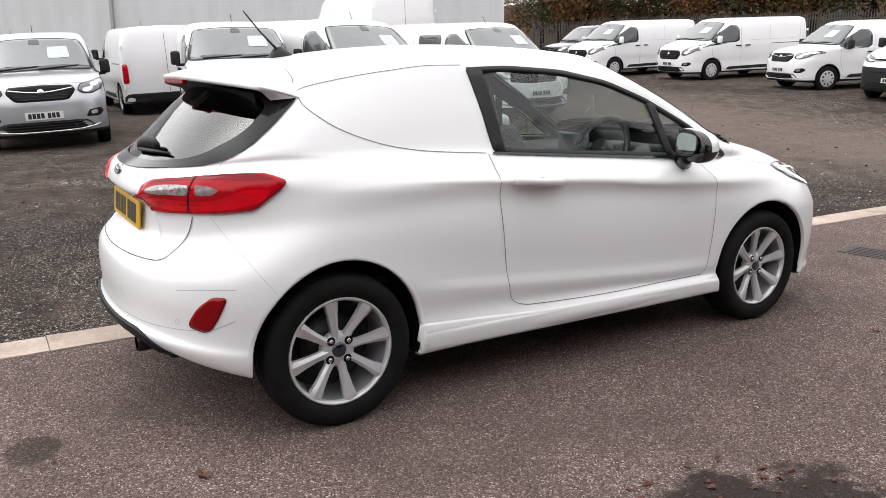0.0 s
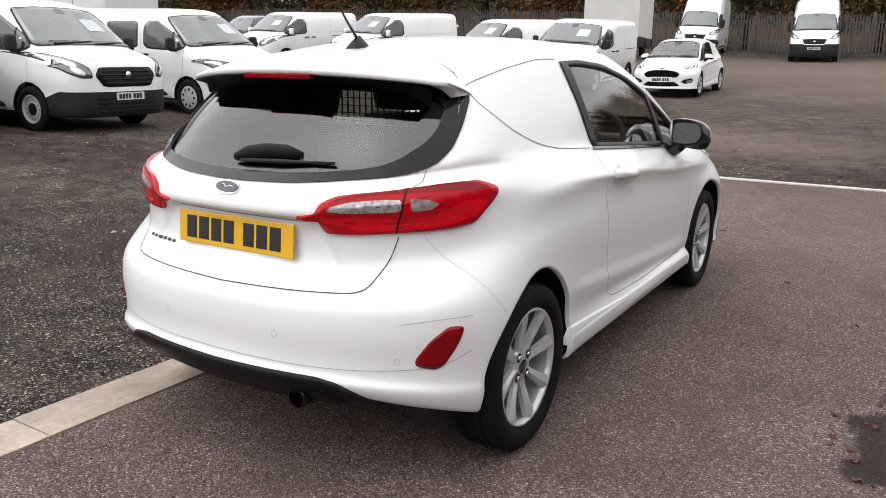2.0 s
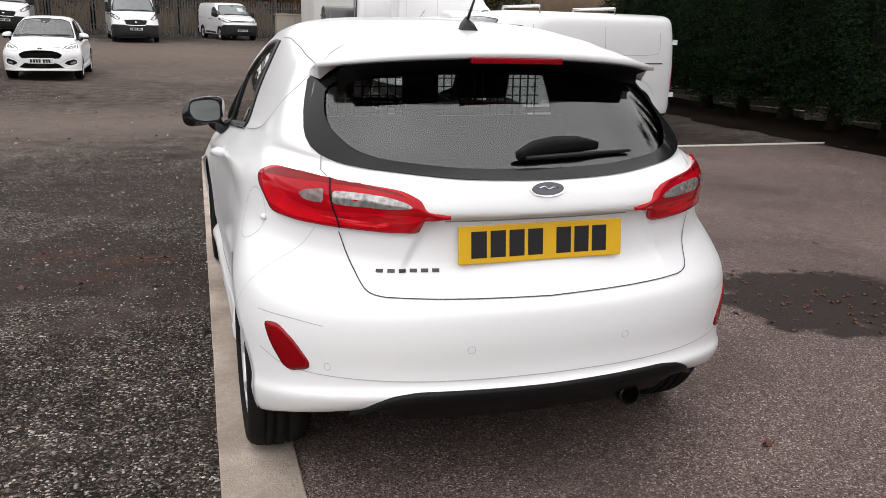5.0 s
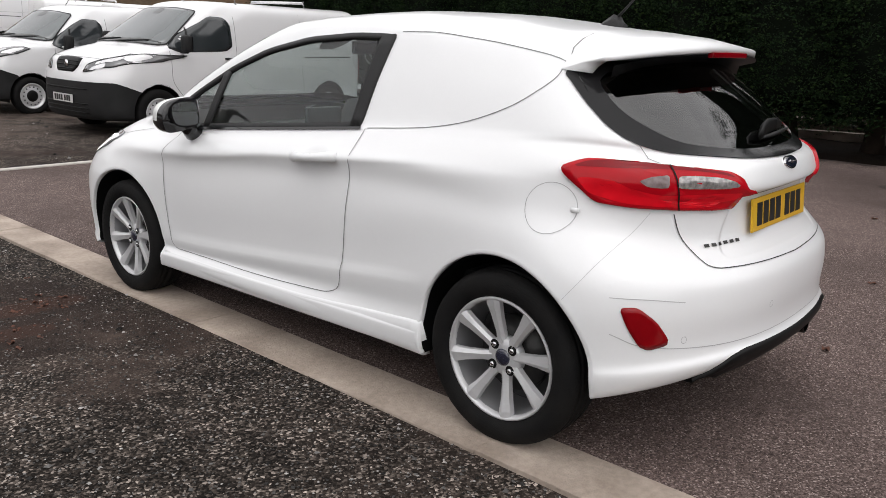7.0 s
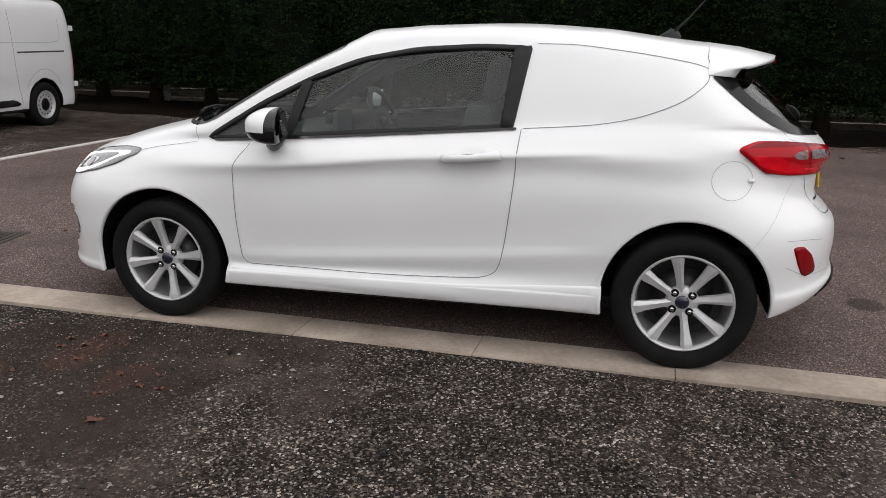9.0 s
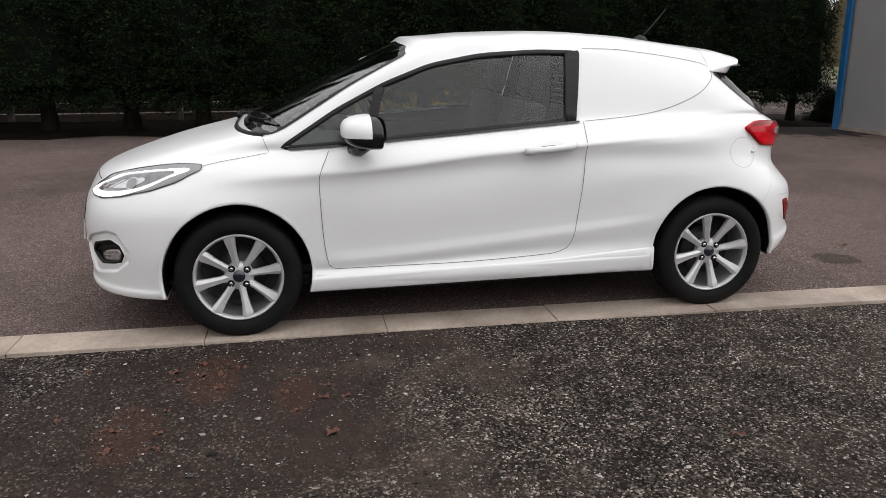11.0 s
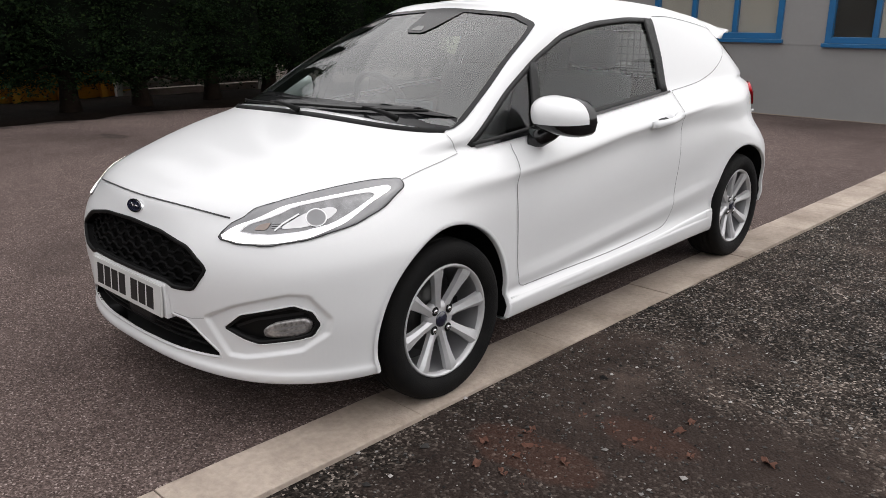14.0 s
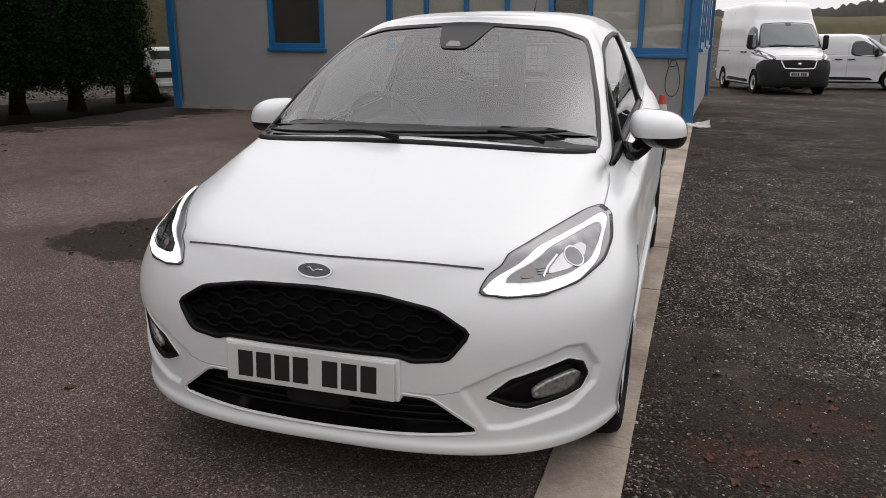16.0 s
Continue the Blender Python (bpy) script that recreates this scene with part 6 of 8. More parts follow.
for i in range(-2, 6):
    y = 2.87 * i
    z = float(gz(10.7, y))
    boxed("post", 10.62, 10.72, y - .05, y + .05, z - .05, z + .70, POST, fence)
    if i == -1:
        continue
    for k in range(3):
        boxed("board", 10.72, 10.75, y, y + 2.86, z + .02 + .19 * k, z + .19 + .19 * k, FENCE_WOOD, fence)
    boxed("rail", 10.69, 10.76, y + .05, y + 2.82, z + .30, z + .335, POST, fence, "pale rail")

YELLOW = surface("skip_yellow", (.80, .37, .02), (.62, .27, .015), 4, .5, fine=.15)
skip = thing("yellow_skip", "scuffed yellow steel skip standing behind the conifers", "skip", m=pose(11.7, -2.0, float(gz(11.7, -2.0)) - .06) @ Matrix.Diagonal((1, 1, .70, 1)))
b = bmesh.new()
vsb = [b.verts.new(p) for p in ((-.7, -1.1, 0), (.7, -1.1, 0), (.7, 1.1, 0), (-.7, 1.1, 0), (-.85, -1.75, .9), (.85, -1.75, .9), (.85, 1.75, .9), (-.85, 1.75, .9))]
for q in ((0, 1, 2, 3), (0, 1, 5, 4), (1, 2, 6, 5), (2, 3, 7, 6), (3, 0, 4, 7)):
    b.faces.new([vsb[i] for i in q])
part("skip_body", b, YELLOW, skip, smooth=False)
boxed("skip_rim", -.9, .9, -1.82, 1.82, .86, .92, YELLOW, skip)
for y in (-.7, 0, .7):
    boxed("skip_rib", -.87, -.78, y - .05, y + .05, .05, .86, YELLOW, skip)

# ---- vans ----
BLACK_PLASTIC = surface("bumper_plastic", (.012, .012, .0125), (.018, .018, .0185), 5, .6, spec=.22, bump=.2, bump_scale=200, fine=.1)
VAN_LAMP = surface("van_lamp", (.16, .16, .165), (.09, .09, .095), 14, .1, metal=.4, coat=1.0)
VAN_SCREEN = surface("van_windscreen", (.085, .10, .105), (.05, .06, .063), 1.3, .05, ior=2.05)
DASH_SHADE = surface("windscreen_foot_shade", (.02, .022, .023), (.03, .032, .033), 3, .08, ior=1.6)

# tail, nose, front and rear axle, half width, height, belt height, bonnet lip (y, z), windscreen foot (y, z) and head (y, z), wheel radius
VAN_SHAPES = {
    "mid": dict(tail=-2.44, nose=2.52, af=1.64, ar=-1.635, hw=.955, top=1.93, belt=1.22, lip=(2.40, 1.05), foot=(1.74, 1.255), head=(.86, 1.80), wr=.335),
    "short": dict(tail=-2.27, nose=2.34, af=1.4625, ar=-1.4625, hw=.955, top=1.92, belt=1.22, lip=(2.22, 1.05), foot=(1.56, 1.255), head=(.68, 1.80), wr=.335),
    "hexnose": dict(tail=-2.50, nose=2.47, af=1.47, ar=-1.47, hw=.985, top=1.97, belt=1.22, lip=(2.38, 1.06), foot=(1.80, 1.26), head=(.90, 1.84), wr=.34),
    "crewnose": dict(tail=-2.52, nose=2.48, af=1.55, ar=-1.55, hw=.970, top=1.95, belt=1.22, lip=(2.33, 1.03), foot=(1.78, 1.25), head=(.88, 1.82), wr=.335),
    "compact": dict(tail=-2.13, nose=2.27, af=1.39, ar=-1.39, hw=.920, top=1.82, belt=1.13, lip=(2.16, .99), foot=(1.38, 1.18), head=(.62, 1.70), wr=.325),
    "round": dict(tail=-2.10, nose=2.17, af=1.35, ar=-1.35, hw=.910, top=1.83, belt=1.12, lip=(2.06, .98), foot=(1.24, 1.20), head=(.50, 1.70), wr=.315),
    "tall": dict(tail=-2.74, nose=2.67, af=1.725, ar=-1.725, hw=1.020, top=2.76, belt=1.36, lip=(2.52, 1.12), foot=(1.92, 1.36), head=(1.20, 2.10), wr=.345),
}


def van(label, shape="mid", paint=None, face="chevron", dark=0.0, windows=False, bars=False, sheet=True, cover=False, pale_mirror=False, two_tone=False):
    """A parked van facing +y, its origin on the ground under the middle of its wheelbase; dark: height of an unpainted bumper."""
    paint = paint or VAN_WHITE
    S = VAN_SHAPES[shape]
    R, F, af, ar, hw, H, belt, wr = (S[k] for k in ("tail", "nose", "af", "ar", "hw", "top", "belt", "wr"))
    (ly, lz), (fy, fz), (hy, hz) = S["lip"], S["foot"], S["head"]
    t = thing("van", label, "van", "vans parked in the yard")
    L = []

    def lev(tail, nose, aF, z, zn, w, pF=2.9, wn=1.0):
        """z: height along the flank, zn: at the nose; w: half width, wn: share of it left at the front."""
        L.append(level(tail, nose, .16, aF, [(R, z), (nose - aF - .25, z), (nose, zn)], [(R, w * hw), (nose - aF - .5, w * hw), (nose - aF, w * hw * wn)], 3.4, pF, (8, 36, 20)))
    lev(R + .10, F - .22, .55, .24, .24, .84)
    lev(R + .03, F - .06, .56, .27, .25, .97)
    lev(R, F - .01, .56, .42, .36, .992)
    lev(R, F, .56, .60, .52, .985)
    lev(R, F - .015, .56, .80, .76, 1.0)
    lev(R, ly + .05, .56, .94, lz - .12, 1.0, 2.9, .99)
    lev(R, ly + .015, .56, 1.02, lz - .03, .998, 2.8, .985)
    lev(R, ly - .03, .56, 1.07, lz + .015, .996, 2.7, .975)
    lev(R, (ly + fy) / 2, .52, 1.13, lz + (fz - lz) * .62, .992, 2.6, .97)
    lev(R, fy, .46, belt - .02, fz, .985, 2.5, .96)
    lev(R, fy - .04, .46, belt + .03, fz + .025, .982, 2.5, .955)
    m = .5
    if shape == "tall":
        # cab as on the lower vans, the high roof rising behind the windscreen
        lev(R + .005, fy + (hy - fy) * m, .42, belt + (hz - belt) * .55, fz + (hz - fz) * m, .972, 2.6, .95)
        lev(R + .01, hy, .42, hz + .05, hz, .950, 2.7, .93)
        lev(R + .015, hy - .10, .42, hz + .16, hz + .09, .935, 2.7, .93)
        lev(R + .03, hy - .34, .42, H - .16, H - .20, .900, 2.7, .93)
        lev(R + .05, hy - .50, .40, H - .07, H - .09, .84, 2.7, .95)
        lev(R + .08, hy - .66, .36, H - .02, H - .03, .66, 2.7, .97)
        lev(R + .10, hy - .80, .34, H, H, 0.0, 2.7)
    else:
        lev(R + .01, fy + (hy - fy) * m, .42, belt + (H - belt) * .42, fz + (hz - fz) * m, .955, 2.6, .95)
        lev(R + .03, hy, .40, H - .16, hz, .905, 2.7, .94)
        lev(R + .05, hy - .16, .38, H - .075, hz + (H - hz) * .55, .84, 2.7, .95)
        lev(R + .08, hy - .34, .36, H - .025, hz + (H - hz) * .86, .66, 2.7, .97)
        lev(R + .10, hy - .48, .34, H, hz + (H - hz) * .96, 0.0, 2.7)
    bm = skin(L, 3)
    sk = Skin(bm)
    A = wr + .058
    zc = wr + .006

    def edge(y):
        """Upper edge of the unpainted bumper: lower towards the wheel."""
        return dark - .16 * np.clip((af + .62 - y) / .45, 0, 1)
    for e in (af, ar):
        cut(bm, lambda x, y, z, e=e: (np.hypot(y - e, z - zc) < A) & (np.abs(x) > .5))
    cut(bm, lambda x, y, z: z < .30)
    if dark:
        cut(bm, lambda x, y, z: (z < edge(y)) & (y > af + .2))
    bm.faces.ensure_lookup_table()
    C = np.array([f.calc_center_median() for f in bm.faces])
    gone = np.zeros(len(C), bool)
    for e in (af, ar):
        gone |= (np.hypot(C[:, 1] - e, C[:, 2] - zc) < A) & (np.abs(C[:, 0]) > .5)
    sill = (C[:, 2] < .30) & ~gone
    low = bm.copy()
    low.faces.ensure_lookup_table()
    bmesh.ops.delete(low, geom=[low.faces[i] for i in np.nonzero(~sill)[0]], context="FACES")
    part("lower_sill", low, BLACK_PLASTIC, t, "black lower sill")
    gone |= sill
    if dark:
        nose = (C[:, 1] > af + .2) & (C[:, 2] < edge(C[:, 1])) & ~gone
        bump = bm.copy()
        bump.faces.ensure_lookup_table()
        bmesh.ops.delete(bump, geom=[bump.faces[i] for i in np.nonzero(~nose)[0]], context="FACES")
        bp = part("front_bumper", bump, BLACK_PLASTIC, t, "unpainted black front bumper")
        for z in ((.34, .40, .46, dark - .10) if face != "tall" else (.36, .44)):
            part("bumper_slat", tube([sk.at("front", x, z)[0] + Vector((0, .004, 0)) for x in np.linspace(-.55, .55, 13)], .010, 5), DEEP_BLACK, bp)
        gone |= nose
    bmesh.ops.delete(bm, geom=[bm.faces[i] for i in np.nonzero(gone)[0]], context="FACES")
    part("body", bm, paint, t)

    def on_front(name, pts, n, off, rim, material, parent, label="", c=.12):
        return part(name, sk.patch(sk.lay("front", rounded(pts, c, 2, n)), off, 4, rim), material, parent, label)
    # windscreen with a dark foot, wipers and a paper in it
    k = hw / .955
    sx0, sx1 = .86 * k, .70 * k
    scr = rounded([(-sx0, fz + .005), (-.45 * k, fz + .028), (0, fz + .036), (.45 * k, fz + .028), (sx0, fz + .005), ((sx0 + sx1) / 2, (fz + hz) / 2 + .02), (sx1, hz - .045), (.35 * k, hz - .012), (0, hz - .004), (-.35 * k, hz - .012), (-sx1, hz - .045), (-(sx0 + sx1) / 2, (fz + hz) / 2 + .02)], .09, 2, 72)
    ws = part("windscreen", sk.patch(sk.lay("front", scr), .011, 8, .014), VAN_SCREEN, t, "large glossy windscreen")
    part("windscreen_edge", sk.line(sk.lay("front", scr), .022, .013, True), DEEP_BLACK, ws)
    on_front("windscreen_foot", [(-.84 * k, fz + .012), (0, fz + .040), (.84 * k, fz + .012), (.78 * k, fz + .05), (0, fz + .085), (-.78 * k, fz + .05)], 50, .014, .0, DASH_SHADE, ws, "dark band at the foot of the glass", .06)
    for x0, x1, z1 in ((.62, -.02, .10), (-.02, -.62, .085)):
        part("wiper", tube([sk.at("front", x0 * k + (x1 - x0) * k * u, fz + .035 + (z1 - .035) * u * .7)[0] + Vector((0, .02, .012)) for u in (0, .3, .65, 1)], [.013, .011, .009, .006], 5), DEEP_BLACK, ws)
    if sheet:
        zs = fz + (hz - fz) * .55
        on_front("price_sheet", [(-.52 * k, zs - .09), (-.18 * k, zs - .09), (-.19 * k, zs + .09), (-.50 * k, zs + .09)], 24, .015, 0, PAPER, ws, "pale price sheet", .04)
    on_front("mirror_mount", [(-.09, hz - .10), (.09, hz - .10), (.07, hz - .02), (-.07, hz - .02)], 20, .014, 0, DASH_SHADE, ws)
    part("bonnet_joint", sk.line([sk.snap(Vector((x * k, ly - .05 - .12 * x * x, lz + .03)), 0) for x in np.linspace(-.74, .74, 25)], .008, .002), JOINT, t)

    # face of the van
    def bar(name, pts, r, material, parent, label=""):
        return part(name, tube([sk.at("front", x * k, z)[0] + Vector((0, .010, 0)) for x, z in pts], r, 6), material, parent, label)
    wide = np.linspace(-1, 1, 17)
    if face == "hex":
        gr = on_front("grille", [(-.54 * k, .86), (-.47 * k, .985), (.47 * k, .985), (.54 * k, .86), (.42 * k, .70), (-.42 * k, .70)], 50, .008, .016, DEEP_BLACK, t, "black six-sided grille", .07)
        for z, w in ((.755, .40), (.815, .46), (.875, .47), (.93, .44)):
            bar("grille_bar", [(x * w, z) for x in wide], .013, BLACK_PLASTIC, gr)
        lamp = [(.575, .835), (.60, .97), (.72, 1.06), (.90, 1.17), (.955, 1.16), (.965, 1.02), (.86, .90), (.72, .83)]
    elif face == "chevron":
        gr = on_front("grille", [(-.56 * k, .985), (-.30 * k, 1.005), (0, 1.02), (.30 * k, 1.005), (.56 * k, .985), (.54 * k, .93), (0, .935), (-.54 * k, .93)], 50, .004, .006, DEEP_BLACK, t, "dark slim grille between chrome strips", .06)
        for dz in (0, -.055):
            bar("chrome_strip", [(x * .66, .995 + dz + .045 * max(0, 1 - abs(x) / .16)) for x in np.linspace(-1, 1, 45)], .0085, CHROME, gr, "chrome strip")
        lamp = [(.50, .945), (.56, 1.01), (.74, 1.06), (.93, 1.12), (.95, 1.06), (.90, .97), (.76, .91), (.60, .90)]
    elif face == "lion":
        gr = on_front("grille", [(-.31 * k, 1.06), (0, 1.075), (.31 * k, 1.06), (.30 * k, .96), (.21 * k, .875), (-.21 * k, .875), (-.30 * k, .96)], 50, .008, .014, DEEP_BLACK, t, "black upright grille", .06)
        for z, w in ((.92, .22), (.97, .27), (1.02, .28)):
            bar("grille_bar", [(x * w, z) for x in wide], .009, BLACK_PLASTIC, gr)
        lamp = [(.42, .88), (.47, .985), (.66, 1.06), (.88, 1.15), (.95, 1.13), (.945, 1.03), (.84, .965), (.66, .95), (.60, .91)]
    elif face == "wing":
        gr = on_front("grille", [(-.50 * k, .90), (-.46 * k, .985), (0, 1.0), (.46 * k, .985), (.50 * k, .90), (.38 * k, .77), (-.38 * k, .77)], 50, .008, .014, DEEP_BLACK, t, "black grille with a chrome wing bar", .09)
        bar("wing_bar", [(x * .46, .895 + .055 * abs(x) ** 1.5) for x in wide], .013, CHROME, gr, "chrome wing bar")
        for z, w in ((.80, .36), (.845, .41), (.955, .42)):
            bar("grille_bar", [(x * w, z) for x in wide], .008, BLACK_PLASTIC, gr)
        lamp = [(.53, .90), (.57, .985), (.74, 1.02), (.92, 1.06), (.95, 1.0), (.88, .90), (.74, .845), (.60, .85)]
    elif face == "round":
        gr = on_front("grille", [(-.46 * k, .97), (0, .985), (.46 * k, .97), (.42 * k, .88), (.20 * k, .845), (-.20 * k, .845), (-.42 * k, .88)], 50, .006, .010, DEEP_BLACK, t, "slim dark grille with a chrome strip", .1)
        bar("chrome_strip", [(x * .44, .955 - .05 * max(0, 1 - abs(x) / .4)) for x in np.linspace(-1, 1, 25)], .013, CHROME, gr, "chrome strip")
        lamp = [(.47, .885), (.50, .985), (.66, 1.06), (.84, 1.12), (.93, 1.10), (.94, .99), (.84, .90), (.64, .855)]
    else:
        gr = on_front("grille", [(-.46 * k, 1.0), (0, 1.02), (.46 * k, 1.0), (.38 * k, .80), (0, .785), (-.38 * k, .80)], 50, .008, .014, DEEP_BLACK, t, "black grille with a pale surround", .07)
        part("grille_surround", sk.line(sk.lay("front", rounded([(-.48 * k, 1.02), (0, 1.04), (.48 * k, 1.02), (.39 * k, .785), (0, .77), (-.39 * k, .785)], .07, 2, 60)), .028, .014, True), VAN_REFLECTOR, gr, "pale grille surround")
        for z, w in ((.84, .36), (.89, .39), (.94, .41)):
            bar("grille_bar", [(x * w, z) for x in wide], .010, BLACK_PLASTIC, gr)
        lamp = [(.60, 1.03), (.62, 1.10), (.76, 1.20), (.90, 1.30), (.94, 1.26), (.92, 1.12), (.80, 1.04), (.70, 1.01)]
    if face in ("hex", "wing", "tall", "lion"):
        zb = {"hex": .875, "wing": .90, "tall": .90, "lion": .98}[face]
        p0 = sk.at("front", 0, zb)[0]
        part("badge", tube([p0 + Vector((0, .010, 0)), p0 + Vector((0, .026, 0))], .052, 16), CHROME, gr, "round chrome badge")
    if not dark:
        low = on_front("lower_intake", [(-.74 * k, .36), (-.60 * k, .47), (.60 * k, .47), (.74 * k, .36), (.5 * k, .31), (-.5 * k, .31)], 50, .004, .008, DEEP_BLACK, t, "black lower intake", .08)
        for z in (.36, .40, .44):
            bar("intake_bar", [(x * .56, z) for x in wide], .008, BLACK_PLASTIC, low)
        if face == "wing":
            bar("chrome_lip", [(x * .80, .315 + .06 * abs(x) ** 4) for x in wide], .013, VAN_REFLECTOR, low, "pale lower lip")
    # number plate
    pl = new("number_plate")
    pl.parent = t
    zp = {"tall": .62, "round": .55, "wing": .56, "hex": .56}.get(face, .52)
    pl.matrix_basis = pose(0, sk.at("front", 0, zp)[0].y + .018, zp, 0, 0, 180)
    pl["label"] = "white number plate with black bars"
    boxed("plate_face", -.26, .26, -.005, .005, -.0555, .0555, WHITE_PLATE, pl)
    x = -.222
    for g in (4, 3):
        for _ in range(g):
            boxed("plate_bar", x, x + .047, -.0065, -.004, -.0385, .0385, INK, pl)
            x += .0585
        x += .032
    for s, view in ((1, "right"), (-1, "left")):
        lo = [(s * a * k, b) for a, b in lamp]
        hl = on_front("head_light", lo, 44, .006, .012, VAN_LAMP, t, "clear head light with a dark surround", .1)
        part("lamp_edge", sk.line(sk.lay("front", rounded(lo, .1, 2, 44)), .010, .008, True), DEEP_BLACK, hl)
        mid = np.mean(np.array(lo), axis=0)
        for u, sc in ((.30, .36), (-.34, .40)):
            c0 = mid + (np.array(lo[3]) - mid) * u
            on_front("lamp_reflector", [tuple(c0 + (np.array(q) - mid) * sc) for q in lo], 24, .010, 0, VAN_REFLECTOR, hl, "silvered reflector")
        if not dark:
            fp = on_front("fog_pocket", [(s * .60 * k, .50), (s * .66 * k, .60), (s * .84 * k, .62), (s * .88 * k, .56), (s * .80 * k, .49)], 30, .004, .008, DEEP_BLACK, t, "black fog light pocket")
            on_front("fog_lens", [(s * .68 * k, .53), (s * .68 * k, .585), (s * .78 * k, .59), (s * .78 * k, .535)], 20, .007, 0, VAN_REFLECTOR, fp)
        # cab window follows the sloping pillar
        wy0, wy1 = fy - .30, hy - .50
        Hc = hz + .13 if shape == "tall" else H
        cw = [(wy0, belt + .02), (wy0 - .16, belt - .045), (wy1 + .12, belt - .02), (wy1, belt + .05), (wy1 + .02, Hc - .34), (wy1 + .10, Hc - .245), (wy1 + .34, Hc - .235), (wy1 + .52, Hc - .33), (wy0 - .10, belt + .16)]
        wg = part("cab_window", sk.patch(sk.lay(view, rounded(cw, .09, 2, 52)), .005, 5, .008), VAN_GLASS, t, "dark cab window")
        q0, q1 = (wy0 - .30, belt - .03), (wy0 - .34, belt + .30)
        part("window_divider", sk.line(sk.run(view, [q0, q1], 8), .025, .008), DEEP_BLACK, wg)
        if windows:
            part("side_window", sk.patch(sk.lay(view, rounded([(wy1 - .16, belt - .02), (wy1 - 1.05, belt), (wy1 - 1.08, Hc - .26), (wy1 - .14, Hc - .25)], .08, 2, 36)), .005, 4, .008), VAN_GLASS, t, "dark side window")
        dj = wy1 - .07
        part("door_joint", sk.line(sk.run(view, [(af - .50, .33), (dj + .12, .33), (dj, .45), (dj, belt), (dj + .01, Hc - .22)], 30), .007, .002), JOINT, t)
        part("door_joint", sk.line(sk.run(view, [(wy0 - .02, belt - .03), (wy0 - .02, .85), (af - .44, .50)], 14), .007, .002), JOINT, t)
        part("slide_door_joint", sk.line(sk.run(view, [(ar + .62, H - .14), (ar + .62, 1.0), (ar + .52, .40)], 14), .007, .002), JOINT, t)
        part("slide_rail", sk.line(sk.run(view, [(ar + .56, belt - .10), (R + .30, belt - .09)], 12), .022, .003), GAP, t)
        # ribbon painted for the highlight on the pressed panel's edge, no fold modelled
        part("panel_crease_line", sk.line(sk.run(view, [(dj - .35, belt + .03), (ar - .02, belt + .04), (R + .42, belt + .06), (R + .36, belt + .14), (R + .36, H - .30)], 30), .010, .002), SEAM_CREASE, t)
        part("rub_strip", sk.patch(sk.lay(view, rounded([(af - .55, .345), (af - .65, .43), (ar + .72, .45), (ar + .58, .41), (ar + .54, .355)], .06, 2, 48)), .008, 3, .01), BLACK_PLASTIC, t, "black side strip")
        # arch bulge likewise: only a ribbon for its light edge
        part("arch_swell", sk.line(sk.run(view, [(ar + .45 * math.cos(a), zc + .53 * math.sin(a)) for a in np.linspace(.5, 2.6, 12)], 20), .010, .002), SEAM_CREASE, t)
        for hyy in (dj + .12, dj - .26):
            p = sk.at(view, hyy, belt - .13)[0]
            part("door_handle", tube([p + Vector((s * .006, -.10, -.004)), p + Vector((s * .03, -.07, 0)), p + Vector((s * .034, .0, 0)), p + Vector((s * .03, .07, 0)), p + Vector((s * .006, .10, .004))], [.012, .020, .018, .020, .012], 8), BLACK_PLASTIC, t, "black door handle")
        mi = new("side_mirror")
        mi.parent = t
        b = bmesh.new()
        my = wy0 - .22
        mx = sk.at(view, my, belt + .02)[0].x + s * .15
        box(b, mx - .078, mx + .078, my - .045, my + .07, belt - .03, belt + (.20 if shape != "tall" else .38), None, .042)
        part("mirror_case", b, paint if pale_mirror else BLACK_PLASTIC, mi)
        boxed("mirror_face", mx - .062, mx + .062, my - .051, my - .044, belt - .010, belt + (.175 if shape != "tall" else .34), GLOSS_BLACK, mi, "dark mirror glass", .002)
        boxed("mirror_arm", min(mx, mx - s * .24), max(mx, mx - s * .24), my - .03, my + .04, belt - .055, belt - .005, BLACK_PLASTIC, mi, "", .015)
        for e in (af, ar):
            w = new("wheel")
            w.parent = t
            w.matrix_basis = pose(s * (hw - .10), e, wr, 0, 0, 0 if s > 0 else 180)
            raw("tyre", *lathe([(.205, .075), (.222, .09), (wr - .05, .098), (wr - .012, .085), (wr, .06), (wr, -.06), (wr - .02, -.1), (.2, -.1)], 32), RUBBER, w)
            if cover:
                raw("wheel_cover", *lathe([(.215, .080), (.205, .092), (.19, .088), (.10, .100), (.04, .104), (.0, .104)], 32), ALLOY, w, "silver wheel cover")
                for j in range(9):
                    a = 2 * math.pi * j / 9
                    vs = [(.099 - .0006 * abs(rr - 100), rr * .001 * math.cos(a + da), rr * .001 * math.sin(a + da)) for rr, da in ((92, -.10), (178, -.13), (178, .13), (92, .10))]
                    raw("cover_slot", [(max(px, .094) + .003, py, pz) for px, py, pz in vs], [(0, 1, 2, 3)], DEEP_BLACK, w, smooth=False)
            else:
                raw("rim", *lathe([(.215, .080), (.208, .088), (.195, .082), (.178, .050), (.165, .052), (.125, .064), (.095, .066)], 32), ALLOY, w, "silver steel rim")
                raw("hub_cover", *lathe([(.095, .060), (.090, .072), (.05, .078), (.0, .080)], 24), DEEP_BLACK, w, "black hub cover")
                for j in range(14):
                    a = 2 * math.pi * j / 14
